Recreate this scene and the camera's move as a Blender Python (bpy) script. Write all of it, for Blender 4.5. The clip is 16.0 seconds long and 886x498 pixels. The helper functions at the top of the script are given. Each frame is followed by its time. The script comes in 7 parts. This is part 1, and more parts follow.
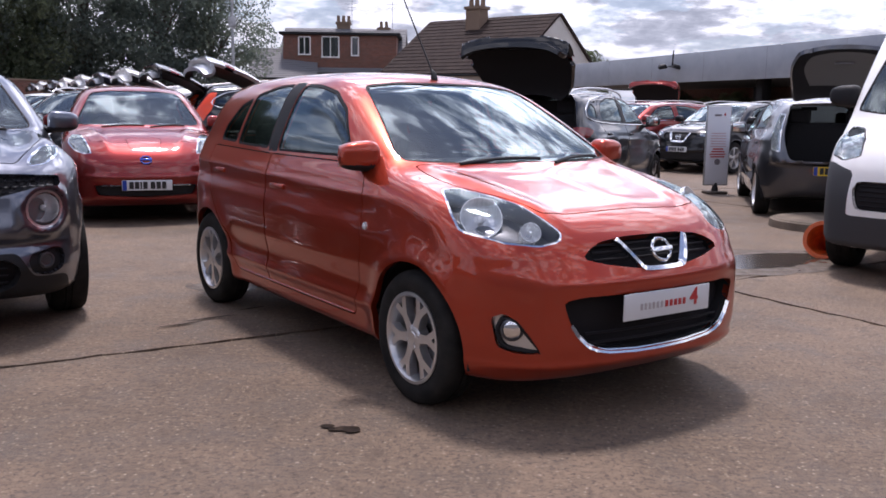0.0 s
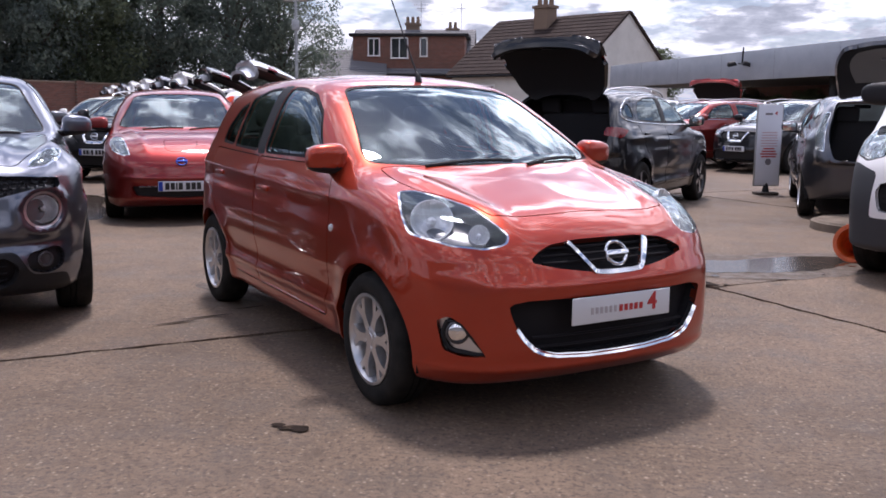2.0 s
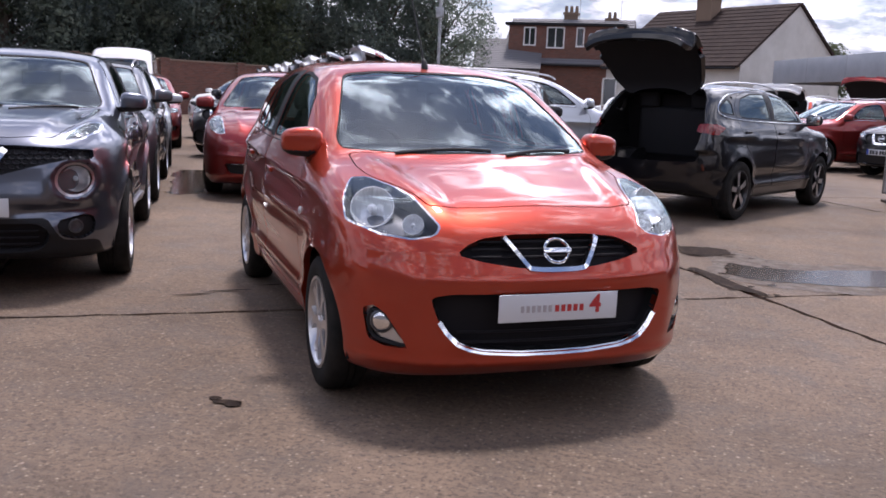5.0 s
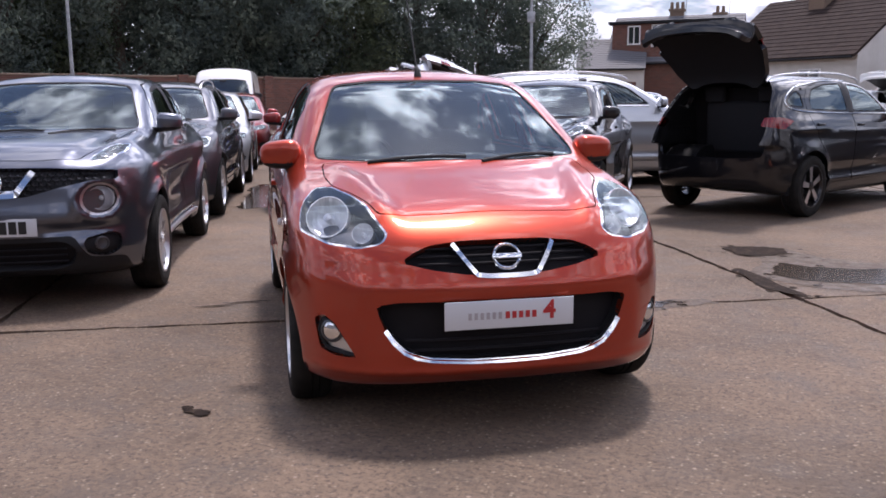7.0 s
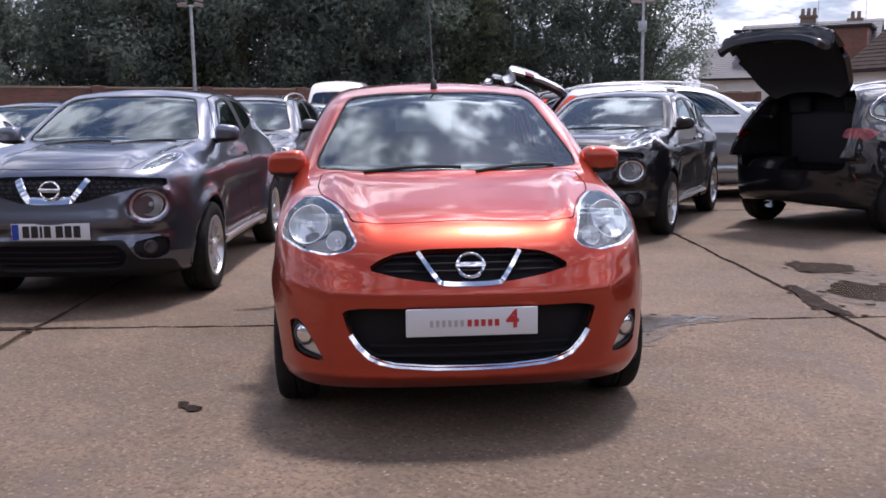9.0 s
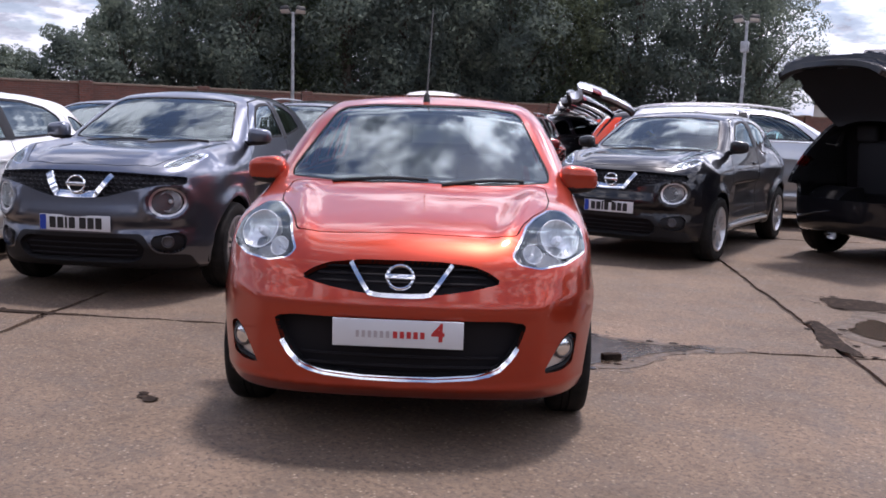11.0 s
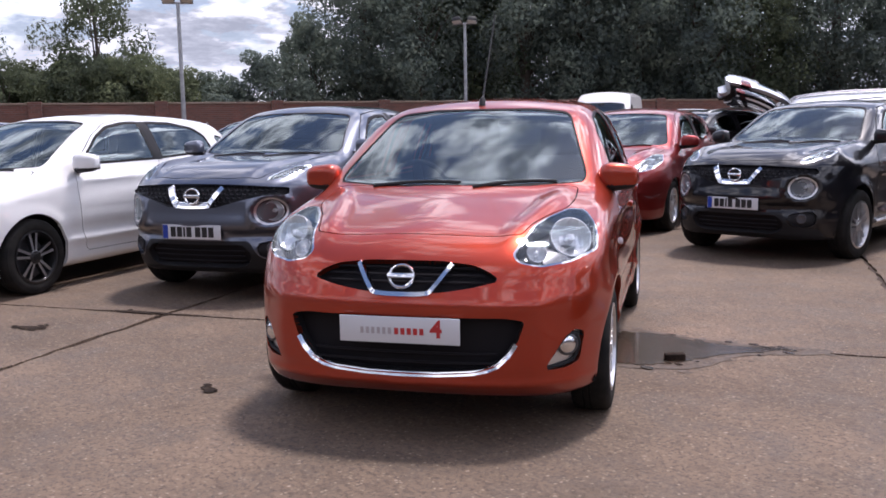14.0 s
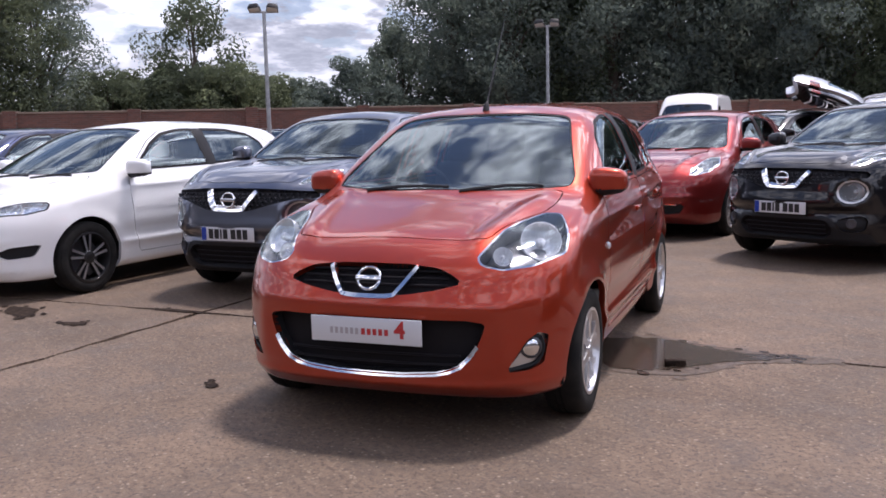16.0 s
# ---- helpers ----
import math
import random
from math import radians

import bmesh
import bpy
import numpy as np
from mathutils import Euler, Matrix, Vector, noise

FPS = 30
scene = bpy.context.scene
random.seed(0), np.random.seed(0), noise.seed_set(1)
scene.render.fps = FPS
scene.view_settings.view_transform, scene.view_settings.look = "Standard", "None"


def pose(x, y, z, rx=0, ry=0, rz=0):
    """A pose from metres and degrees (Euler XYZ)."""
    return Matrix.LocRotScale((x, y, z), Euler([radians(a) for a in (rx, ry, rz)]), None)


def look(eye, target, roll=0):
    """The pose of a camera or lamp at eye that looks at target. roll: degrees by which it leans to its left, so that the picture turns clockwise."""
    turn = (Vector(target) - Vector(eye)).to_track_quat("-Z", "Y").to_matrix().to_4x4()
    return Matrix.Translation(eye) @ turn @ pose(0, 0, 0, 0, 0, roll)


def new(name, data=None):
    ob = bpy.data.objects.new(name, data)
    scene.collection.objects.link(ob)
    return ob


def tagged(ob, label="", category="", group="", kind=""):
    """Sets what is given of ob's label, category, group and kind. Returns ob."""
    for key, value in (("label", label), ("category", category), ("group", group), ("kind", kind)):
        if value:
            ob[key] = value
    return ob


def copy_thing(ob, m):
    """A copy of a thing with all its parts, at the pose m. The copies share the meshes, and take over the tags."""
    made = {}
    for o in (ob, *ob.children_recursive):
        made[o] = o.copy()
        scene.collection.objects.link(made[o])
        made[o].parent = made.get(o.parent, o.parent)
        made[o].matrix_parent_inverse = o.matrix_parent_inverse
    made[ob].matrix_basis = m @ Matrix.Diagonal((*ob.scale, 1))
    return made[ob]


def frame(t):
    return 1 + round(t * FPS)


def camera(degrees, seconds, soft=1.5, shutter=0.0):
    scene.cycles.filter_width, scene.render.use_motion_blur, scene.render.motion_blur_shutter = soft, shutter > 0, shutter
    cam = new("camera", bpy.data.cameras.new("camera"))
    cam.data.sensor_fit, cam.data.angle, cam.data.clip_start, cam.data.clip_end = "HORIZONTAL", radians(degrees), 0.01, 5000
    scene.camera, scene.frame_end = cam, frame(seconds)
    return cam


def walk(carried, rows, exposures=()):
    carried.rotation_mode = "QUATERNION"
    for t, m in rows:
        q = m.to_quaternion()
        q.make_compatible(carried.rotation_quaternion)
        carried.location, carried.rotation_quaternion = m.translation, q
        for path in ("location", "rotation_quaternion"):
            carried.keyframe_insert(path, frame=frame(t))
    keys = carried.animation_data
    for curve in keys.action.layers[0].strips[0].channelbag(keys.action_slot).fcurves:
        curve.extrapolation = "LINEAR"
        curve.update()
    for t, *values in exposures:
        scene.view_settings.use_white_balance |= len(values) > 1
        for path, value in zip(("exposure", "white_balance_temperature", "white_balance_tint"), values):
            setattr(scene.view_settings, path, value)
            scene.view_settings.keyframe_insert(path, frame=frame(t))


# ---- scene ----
cam = camera(52.7, 16.0, soft=1.7)
METRES, EYE, TILT, LEAN, TURN = 4.838, 1.282, 0.0, 0.0, 0.0
ROWS = [
    (0.0, 0.0, 0.0, 0.0, 0.14, -8.82, -0.88),
    (0.5, 0.0141, 0.0052, -0.002, 0.52, -9.15, -1.07),
    (1.0, 0.0396, 0.0085, -0.0018, 1.41, -8.8, -1.17),
    (1.5, 0.0739, 0.0053, 0.0031, 2.12, -8.79, -0.65),
    (2.0, 0.1051, 0.0031, 0.0035, 4.87, -8.88, -0.49),
    (2.5, 0.1274, 0.0167, 0.0004, 6.11, -9.4, -0.4),
    (3.0, 0.1605, 0.0207, 0.0046, 6.46, -9.64, -0.44),
    (3.5, 0.1985, 0.0159, 0.0065, 9.44, -9.85, -1.5),
    (6.0, 0.346, 0.0693, 0.006, 17.88, -9.4, -0.21),
    (6.5, 0.3834, 0.0783, 0.009, 20.0, -9.34, 0.88),
    (7.0, 0.4119, 0.0941, 0.0081, 22.28, -9.48, 0.41),
    (7.5, 0.4345, 0.1044, 0.0055, 23.79, -9.15, 0.82),
    (8.0, 0.4646, 0.1183, 0.0093, 24.74, -9.13, 0.59),
    (8.5, 0.506, 0.1267, 0.0104, 27.69, -8.7, 0.49),
    (9.0, 0.5328, 0.1373, 0.0072, 30.19, -8.71, 0.62),
    (9.5, 0.5586, 0.1575, 0.0093, 32.3, -8.29, -0.45),
    (12.0, 0.7008, 0.24, 0.0107, 40.35, -8.35, -0.2),
    (12.5, 0.7148, 0.2566, 0.0056, 42.36, -8.56, 1.01),
    (13.0, 0.7332, 0.2779, 0.0114, 44.78, -8.73, 1.04),
    (13.5, 0.7728, 0.2875, 0.0141, 47.35, -8.38, 0.33),
    (14.0, 0.7905, 0.3063, 0.0104, 49.55, -7.81, 0.93),
    (14.5, 0.8109, 0.3278, 0.0116, 51.25, -8.27, -0.14),
    (15.0, 0.8361, 0.3484, 0.013, 53.55, -8.52, 0.21),
    (15.5, 0.8618, 0.3628, 0.0137, 55.37, -8.34, 0.36),
    (16.0, 0.8735, 0.386, 0.0107, 55.74, -7.49, 1.35),
]
walk(cam, [(t, pose(0, 0, EYE, TILT, LEAN, TURN) @ pose(METRES * x, METRES * y, METRES * z, 90 + pitch, roll, yaw)) for t, x, y, z, yaw, pitch, roll in ROWS],
     [(0.0, -0.56, 6150, 23), (3.5, -0.52, 6150, 23), (7.0, -0.47, 6150, 23), (12.0, -0.38, 6150, 23), (16.0, -0.44, 6150, 23)])

# ---- world, sun ----
SUN_AZ, SUN_EL = 98.0, 70.0          # direction towards the sun: degrees from +x, and height
world = bpy.data.worlds.new("sky")
scene.world = world
world.use_nodes = True
wn, wl = world.node_tree.nodes, world.node_tree.links
wn.clear()
w_out = wn.new("ShaderNodeOutputWorld")
w_bg = wn.new("ShaderNodeBackground")
w_bg.inputs["Strength"].default_value = 0.052
w_sky = wn.new("ShaderNodeTexSky")
w_sky.sky_type = "NISHITA"
w_sky.sun_disc = False
w_sky.sun_elevation = radians(SUN_EL)
w_sky.sun_rotation = radians(90 - SUN_AZ)
w_sky.dust_density, w_sky.ozone_density = 1.0, 3.0
w_co = wn.new("ShaderNodeTexCoord")
# broken cloud over the whole sky: direction flattened on to a cloud layer
w_sep = wn.new("ShaderNodeSeparateXYZ")
wl.new(w_co.outputs["Generated"], w_sep.inputs[0])


def w_math(op, a, b=None):
    n = wn.new("ShaderNodeMath")
    n.operation = op
    for i, v in enumerate((a, b)):
        if v is None:
            continue
        if isinstance(v, (int, float)):
            n.inputs[i].default_value = v
        else:
            wl.new(v, n.inputs[i])
    return n.outputs[0]


w_up = w_math("ADD", w_math("MAXIMUM", w_sep.outputs["Z"], 0.0), 0.22)
w_cmb = wn.new("ShaderNodeCombineXYZ")
wl.new(w_math("DIVIDE", w_sep.outputs["X"], w_up), w_cmb.inputs["X"])
wl.new(w_math("DIVIDE", w_sep.outputs["Y"], w_up), w_cmb.inputs["Y"])


def w_noise(scale, detail, rough, seed):
    n = wn.new("ShaderNodeTexNoise")
    n.noise_dimensions = "4D"
    n.inputs["W"].default_value = seed
    n.inputs["Scale"].default_value = scale
    n.inputs["Detail"].default_value = detail
    n.inputs["Roughness"].default_value = rough
    wl.new(w_cmb.outputs[0], n.inputs["Vector"])
    return n.outputs["Fac"]


def w_ramp(fac, stops):
    n = wn.new("ShaderNodeValToRGB")
    for i, (p, c) in enumerate(stops):
        e = n.color_ramp.elements[i] if i < 2 else n.color_ramp.elements.new(p)
        e.position, e.color = p, (*c, 1)
    wl.new(fac, n.inputs["Fac"])
    return n.outputs["Color"]


CLOUD_SEED = 3.0
w_gap = w_math("MULTIPLY", w_math("POWER", w_math("MAXIMUM", w_sep.outputs["Z"], 0.0), 4.0), 0.045)      # more gaps show overhead than along the horizon
w_cover = w_ramp(w_math("SUBTRACT", w_noise(4.2, 10, 0.60, CLOUD_SEED), w_gap), [(0.465, (0, 0, 0)), (0.56, (1, 1, 1))])
w_tone = w_ramp(w_noise(5.2, 9, 0.6, CLOUD_SEED + 4.4), [(0.36, (3.0, 3.7, 5.1)), (0.45, (14.0, 15.0, 16.5)), (0.55, (62, 62.5, 63.0))])
w_mix = wn.new("ShaderNodeMix")
w_mix.data_type = "RGBA"
w_blue = wn.new("ShaderNodeVectorMath")
w_blue.operation = "SCALE"
w_blue.inputs["Scale"].default_value = 3.8
wl.new(w_sky.outputs["Color"], w_blue.inputs[0])
wl.new(w_blue.outputs[0], w_mix.inputs["A"])
# the sun stands behind thin cloud: the bank below it scatters light forwards and is the brightest
GLOW_AZ, GLOW_EL = 84.0, 45.0
w_sunv = Vector((math.cos(radians(GLOW_AZ)) * math.cos(radians(GLOW_EL)), math.sin(radians(GLOW_AZ)) * math.cos(radians(GLOW_EL)), math.sin(radians(GLOW_EL))))
w_dot = wn.new("ShaderNodeVectorMath")
w_dot.operation = "DOT_PRODUCT"
w_dot.inputs[1].default_value = w_sunv
wl.new(w_co.outputs["Generated"], w_dot.inputs[0])
w_near = w_math("ADD", w_math("MULTIPLY", w_math("POWER", w_math("MAXIMUM", w_dot.outputs["Value"], 0.0), 9.0), 2.5), 0.95)
w_scale = wn.new("ShaderNodeVectorMath")
w_scale.operation = "SCALE"
wl.new(w_tone, w_scale.inputs[0])
wl.new(w_near, w_scale.inputs["Scale"])
# thicker, whiter air towards the horizon
w_low = w_math("MULTIPLY", w_math("POWER", w_math("SUBTRACT", 1.0, w_math("MAXIMUM", w_sep.outputs["Z"], 0.0)), 3.0), 0.90)
w_haze = wn.new("ShaderNodeMix")
w_haze.data_type = "RGBA"
w_haze.inputs["B"].default_value = (16.0, 17.2, 19.2, 1)
wl.new(w_low, w_haze.inputs["Factor"])
wl.new(w_scale.outputs[0], w_haze.inputs["A"])
wl.new(w_haze.outputs["Result"], w_mix.inputs["B"])
wl.new(w_math("MINIMUM", w_math("ADD", w_cover, w_low), 1.0), w_mix.inputs["Factor"])
wl.new(w_mix.outputs["Result"], w_bg.inputs["Color"])
wl.new(w_bg.outputs[0], w_out.inputs["Surface"])

sun = new("sun", bpy.data.lights.new("sun", "SUN"))
sun.data.energy, sun.data.angle, sun.data.color = 5.0, radians(7.5), (1.0, 0.94, 0.85)
sun.matrix_world = look((0, 0, 30), (-math.cos(radians(SUN_AZ)) * 30 / math.tan(radians(SUN_EL)), -math.sin(radians(SUN_AZ)) * 30 / math.tan(radians(SUN_EL)), 0))

# ---- materials ----
def material(name, base, rough=0.5, metal=0.0, **more):
    m = bpy.data.materials.new(name)
    m.use_nodes = True
    b = m.node_tree.nodes["Principled BSDF"]
    b.inputs["Base Color"].default_value = (*base, 1)
    b.inputs["Roughness"].default_value = rough
    b.inputs["Metallic"].default_value = metal
    for k, v in more.items():
        b.inputs[k.replace("_", " ")].default_value = v
    return m


def noise_node(m, scale, detail=6, rough=0.6, coords="Object"):
    t = m.node_tree
    c = t.nodes.new("ShaderNodeTexCoord")
    n = t.nodes.new("ShaderNodeTexNoise")
    n.inputs["Scale"].default_value = scale
    n.inputs["Detail"].default_value = detail
    n.inputs["Roughness"].default_value = rough
    t.links.new(c.outputs[coords], n.inputs["Vector"])
    return n


def ramp_node(m, fac, stops):
    t = m.node_tree
    n = t.nodes.new("ShaderNodeValToRGB")
    for i, (p, c) in enumerate(stops):
        e = n.color_ramp.elements[i] if i < 2 else n.color_ramp.elements.new(p)
        e.position = p
        e.color = (*c, 1) if isinstance(c, tuple) else (c, c, c, 1)
    t.links.new(fac, n.inputs["Fac"])
    return n.outputs["Color"]


def mix_node(m, fac, a, b, mode="MIX"):
    t = m.node_tree
    n = t.nodes.new("ShaderNodeMix")
    n.data_type, n.blend_type = "RGBA", mode
    for key, v in (("Factor", fac), ("A", a), ("B", b)):
        if isinstance(v, (int, float)):
            n.inputs[key].default_value = v
        elif isinstance(v, tuple):
            n.inputs[key].default_value = (*v, 1)
        else:
            t.links.new(v, n.inputs[key])
    return n.outputs["Result"]


def bump_node(m, height, strength=0.3, distance=0.01):
    t = m.node_tree
    n = t.nodes.new("ShaderNodeBump")
    n.inputs["Strength"].default_value = strength
    n.inputs["Distance"].default_value = distance
    t.links.new(height, n.inputs["Height"])
    t.links.new(n.outputs[0], t.nodes["Principled BSDF"].inputs["Normal"])


def plug(m, key, out):
    m.node_tree.links.new(out, m.node_tree.nodes["Principled BSDF"].inputs[key])


def paint(name, base, metal=0.35, rough=0.38, film=0.05):
    """Car paint: a metallic base under clear coat, with a thin film of road dust."""
    m = material(name, base, rough, metal, Coat_Weight=1.0, Coat_Roughness=0.03, Specular_IOR_Level=0.12)
    flake = noise_node(m, 900, 2, 0.5)
    dust = noise_node(m, 3.0, 6, 0.65)
    c = mix_node(m, 0.25, base, ramp_node(m, flake.outputs["Fac"], [(0.3, tuple(v * 0.75 for v in base)), (0.7, tuple(min(1, v * 1.3) for v in base))]))
    c = mix_node(m, ramp_node(m, dust.outputs["Fac"], [(0.45, 0.0), (0.85, film)]), c, (0.25, 0.22, 0.19))
    plug(m, "Base Color", c)
    plug(m, "Coat Roughness", ramp_node(m, dust.outputs["Fac"], [(0.4, 0.0), (0.85, 0.025)]))
    return m


def glass_material(name, tint, rough=0.0, ior=1.95):
    """A pane: see-through by its tint, mirror-like by Fresnel."""
    m = bpy.data.materials.new(name)
    m.use_nodes = True
    t = m.node_tree
    t.nodes.clear()
    out = t.nodes.new("ShaderNodeOutputMaterial")
    see = t.nodes.new("ShaderNodeBsdfTransparent")
    see.inputs["Color"].default_value = (*tint, 1)
    shine = t.nodes.new("ShaderNodeBsdfGlossy")
    shine.inputs["Roughness"].default_value = rough
    shine.inputs["Color"].default_value = (0.84, 0.97, 1.0, 1)
    fr = t.nodes.new("ShaderNodeFresnel")
    fr.inputs["IOR"].default_value = ior
    mix = t.nodes.new("ShaderNodeMixShader")
    t.links.new(fr.outputs[0], mix.inputs[0])
    t.links.new(see.outputs[0], mix.inputs[1])
    t.links.new(shine.outputs[0], mix.inputs[2])
    t.links.new(mix.outputs[0], out.inputs["Surface"])
    return m


M_ORANGE = paint("orange_paint", (0.375, 0.039, 0.0135), 0.72, 0.32)
M_RED = paint("red_paint", (0.225, 0.020, 0.017), 0.70)
M_GUNMETAL = paint("gunmetal_paint", (0.116, 0.128, 0.162), 0.85, 0.28)
M_GREY = paint("grey_paint", (0.085, 0.089, 0.104), 0.85)
M_BLACK = paint("black_paint", (0.006, 0.006, 0.008), 0.0, 0.3, 0.010)
M_WHITE = paint("white_paint", (0.80, 0.80, 0.79), 0.0, 0.4)
M_SILVER = paint("silver_paint", (0.50, 0.52, 0.55), 0.75)
M_BLUE = paint("navy_paint", (0.012, 0.02, 0.06), 0.5)
M_GLASS = glass_material("window_glass", (0.66, 0.80, 0.81))
M_TINT = glass_material("privacy_glass", (0.05, 0.055, 0.055))
M_LENS = glass_material("lamp_lens", (0.95, 0.96, 0.97), 0.0, 1.4)
M_TRIM = material("black_plastic", (0.016, 0.016, 0.018), 0.55, 0.0, Specular_IOR_Level=0.22)
grain = noise_node(M_TRIM, 400, 3)
bump_node(M_TRIM, grain.outputs["Fac"], 0.25, 0.001)
M_RUBBER = material("seal_rubber", (0.011, 0.010, 0.012), 0.6, 0.0, Specular_IOR_Level=0.15)
M_TYRE = material("tyre_rubber", (0.022, 0.021, 0.021), 0.8, 0.0, Specular_IOR_Level=0.15)
dirt = noise_node(M_TYRE, 9, 6)
plug(M_TYRE, "Base Color", ramp_node(M_TYRE, dirt.outputs["Fac"], [(0.35, (0.010, 0.010, 0.010)), (0.7, (0.026, 0.024, 0.022))]))
M_CHROME = material("chrome", (0.78, 0.79, 0.80), 0.08, 1.0)
M_ALLOY = material("alloy_silver", (0.62, 0.62, 0.63), 0.3, 0.85, Coat_Weight=0.5)
M_DARKALLOY = material("dark_alloy", (0.03, 0.03, 0.032), 0.35, 0.6, Coat_Weight=0.5)
M_LAMPBODY = material("lamp_silver", (0.80, 0.81, 0.83), 0.10, 0.9)
bump_node(M_LAMPBODY, noise_node(M_LAMPBODY, 22, 1).outputs["Fac"], 0.45, 0.02)
M_LAMPDARK = material("lamp_bezel", (0.10, 0.10, 0.11), 0.3, 0.6)
M_BOWL = material("lamp_reflector", (0.86, 0.87, 0.89), 0.16, 0.5)
flute = M_BOWL.node_tree.nodes.new("ShaderNodeTexVoronoi")
flute.inputs["Scale"].default_value = 42
f_co = M_BOWL.node_tree.nodes.new("ShaderNodeTexCoord")
f_map = M_BOWL.node_tree.nodes.new("ShaderNodeMapping")
f_map.inputs["Scale"].default_value = (1.0, 1.6, 0.5)
M_BOWL.node_tree.links.new(f_co.outputs["Object"], f_map.inputs["Vector"])
M_BOWL.node_tree.links.new(f_map.outputs[0], flute.inputs["Vector"])
bump_node(M_BOWL, flute.outputs["Distance"], 0.55, 0.006)
M_LAMPMID = material("lamp_dark_chrome", (0.20, 0.205, 0.22), 0.22, 0.4)
M_TAILORANGE = material("orange_red_tail_lens", (0.85, 0.075, 0.02), 0.2, 0.0, Coat_Weight=0.5)
M_BUMPER = material("grey_plastic", (0.032, 0.034, 0.039), 0.6)
bump_node(M_BUMPER, noise_node(M_BUMPER, 300, 3).outputs["Fac"], 0.25, 0.001)
M_TAIL = material("tail_lens", (0.16, 0.004, 0.004), 0.15, 0.0, Coat_Weight=0.4)
M_CABIN = material("cabin_cloth", (0.028, 0.029, 0.033), 0.9, 0.0, Specular_IOR_Level=0.2)
weave = noise_node(M_CABIN, 220, 3)
bump_node(M_CABIN, weave.outputs["Fac"], 0.3, 0.002)
M_PLATE = material("plate_white", (0.62, 0.63, 0.65), 0.35)
M_PLATEY = material("plate_yellow", (0.75, 0.52, 0.03), 0.35)
M_INK = material("plate_black", (0.012, 0.012, 0.013), 0.5)
M_EUBLUE = material("plate_blue", (0.01, 0.045, 0.32), 0.4)
M_GREYINK = material("print_grey", (0.17, 0.15, 0.16), 0.5)
M_REDINK = material("print_red", (0.45, 0.03, 0.03), 0.5)
M_BADGEBLUE = material("badge_blue", (0.02, 0.08, 0.45), 0.15, 0.5, Coat_Weight=1.0)
M_LIDGREY = material("lid_lining", (0.11, 0.107, 0.105), 0.8)

# ---- mesh helpers ----
def part(name, bm, mat, parent=None, label="", smooth=True, m=None):
    """Links a bmesh (or a ready mesh) as one object under a thing or a part."""
    if isinstance(bm, bmesh.types.BMesh):
        me = bpy.data.meshes.new(name)
        bm.normal_update()
        bm.to_mesh(me)
        bm.free()
        if smooth:
            for p in me.polygons:
                p.use_smooth = True
            me.set_sharp_from_angle(angle=radians(38))
    else:
        me = bm
    if mat is not None and not me.materials:
        for one in (mat if isinstance(mat, (list, tuple)) else [mat]):
            me.materials.append(one)
    ob = new(name, me)
    if parent is not None:
        ob.parent = parent
    if m is not None:
        ob.matrix_basis = m
    return tagged(ob, label) if label else ob


def thing(name, m, label, category, group="", kind=""):
    ob = new(name)
    ob.empty_display_size = 0.2
    ob.matrix_basis = m
    return tagged(ob, label, category, group, kind)


def box(bm, size, at=(0, 0, 0), turn=(0, 0, 0), bevel=0.0, seg=2, taper=None):
    made = bmesh.ops.create_cube(bm, size=1.0)["verts"]
    if taper:
        for v in made:
            if v.co.z > 0:
                v.co.x *= taper[0]
                v.co.y *= taper[1]
    bmesh.ops.transform(bm, matrix=pose(*at, *turn) @ Matrix.Diagonal((*size, 1)), verts=made)
    if bevel:
        edges = list({e for v in made for e in v.link_edges})
        bmesh.ops.bevel(bm, geom=edges, offset=bevel, segments=seg, affect="EDGES", profile=0.5)
    return bm


def cyl(bm, r1, r2, depth, m=Matrix(), n=24, caps=True):
    bmesh.ops.create_cone(bm, cap_ends=caps, segments=n, radius1=r1, radius2=r2, depth=depth, matrix=m)
    return bm


def lathe(bm, profile, n=48, m=Matrix(), closed=False):
    """Turns (radius, height) pairs about z."""
    rings = []
    for r, h in profile:
        rings.append([bm.verts.new(m @ Vector((r * math.cos(2 * math.pi * i / n), r * math.sin(2 * math.pi * i / n), h))) for i in range(n)])
    pairs = list(zip(rings, rings[1:])) + ([(rings[-1], rings[0])] if closed else [])
    for a, b in pairs:
        for i in range(n):
            j = (i + 1) % n
            bm.faces.new((a[i], a[j], b[j], b[i]))
    return bm


def prism(bm, outline, h0, h1, m=Matrix(), scale1=1.0):
    """A closed 2D outline between two heights of z."""
    c = Vector((sum(p[0] for p in outline) / len(outline), sum(p[1] for p in outline) / len(outline)))
    low = [bm.verts.new(m @ Vector((x, y, h0))) for x, y in outline]
    top = [bm.verts.new(m @ Vector((c.x + (x - c.x) * scale1, c.y + (y - c.y) * scale1, h1))) for x, y in outline]
    n = len(outline)
    bm.faces.new(list(reversed(low)))
    bm.faces.new(top)
    for i in range(n):
        j = (i + 1) % n
        bm.faces.new((low[i], low[j], top[j], top[i]))
    return bm


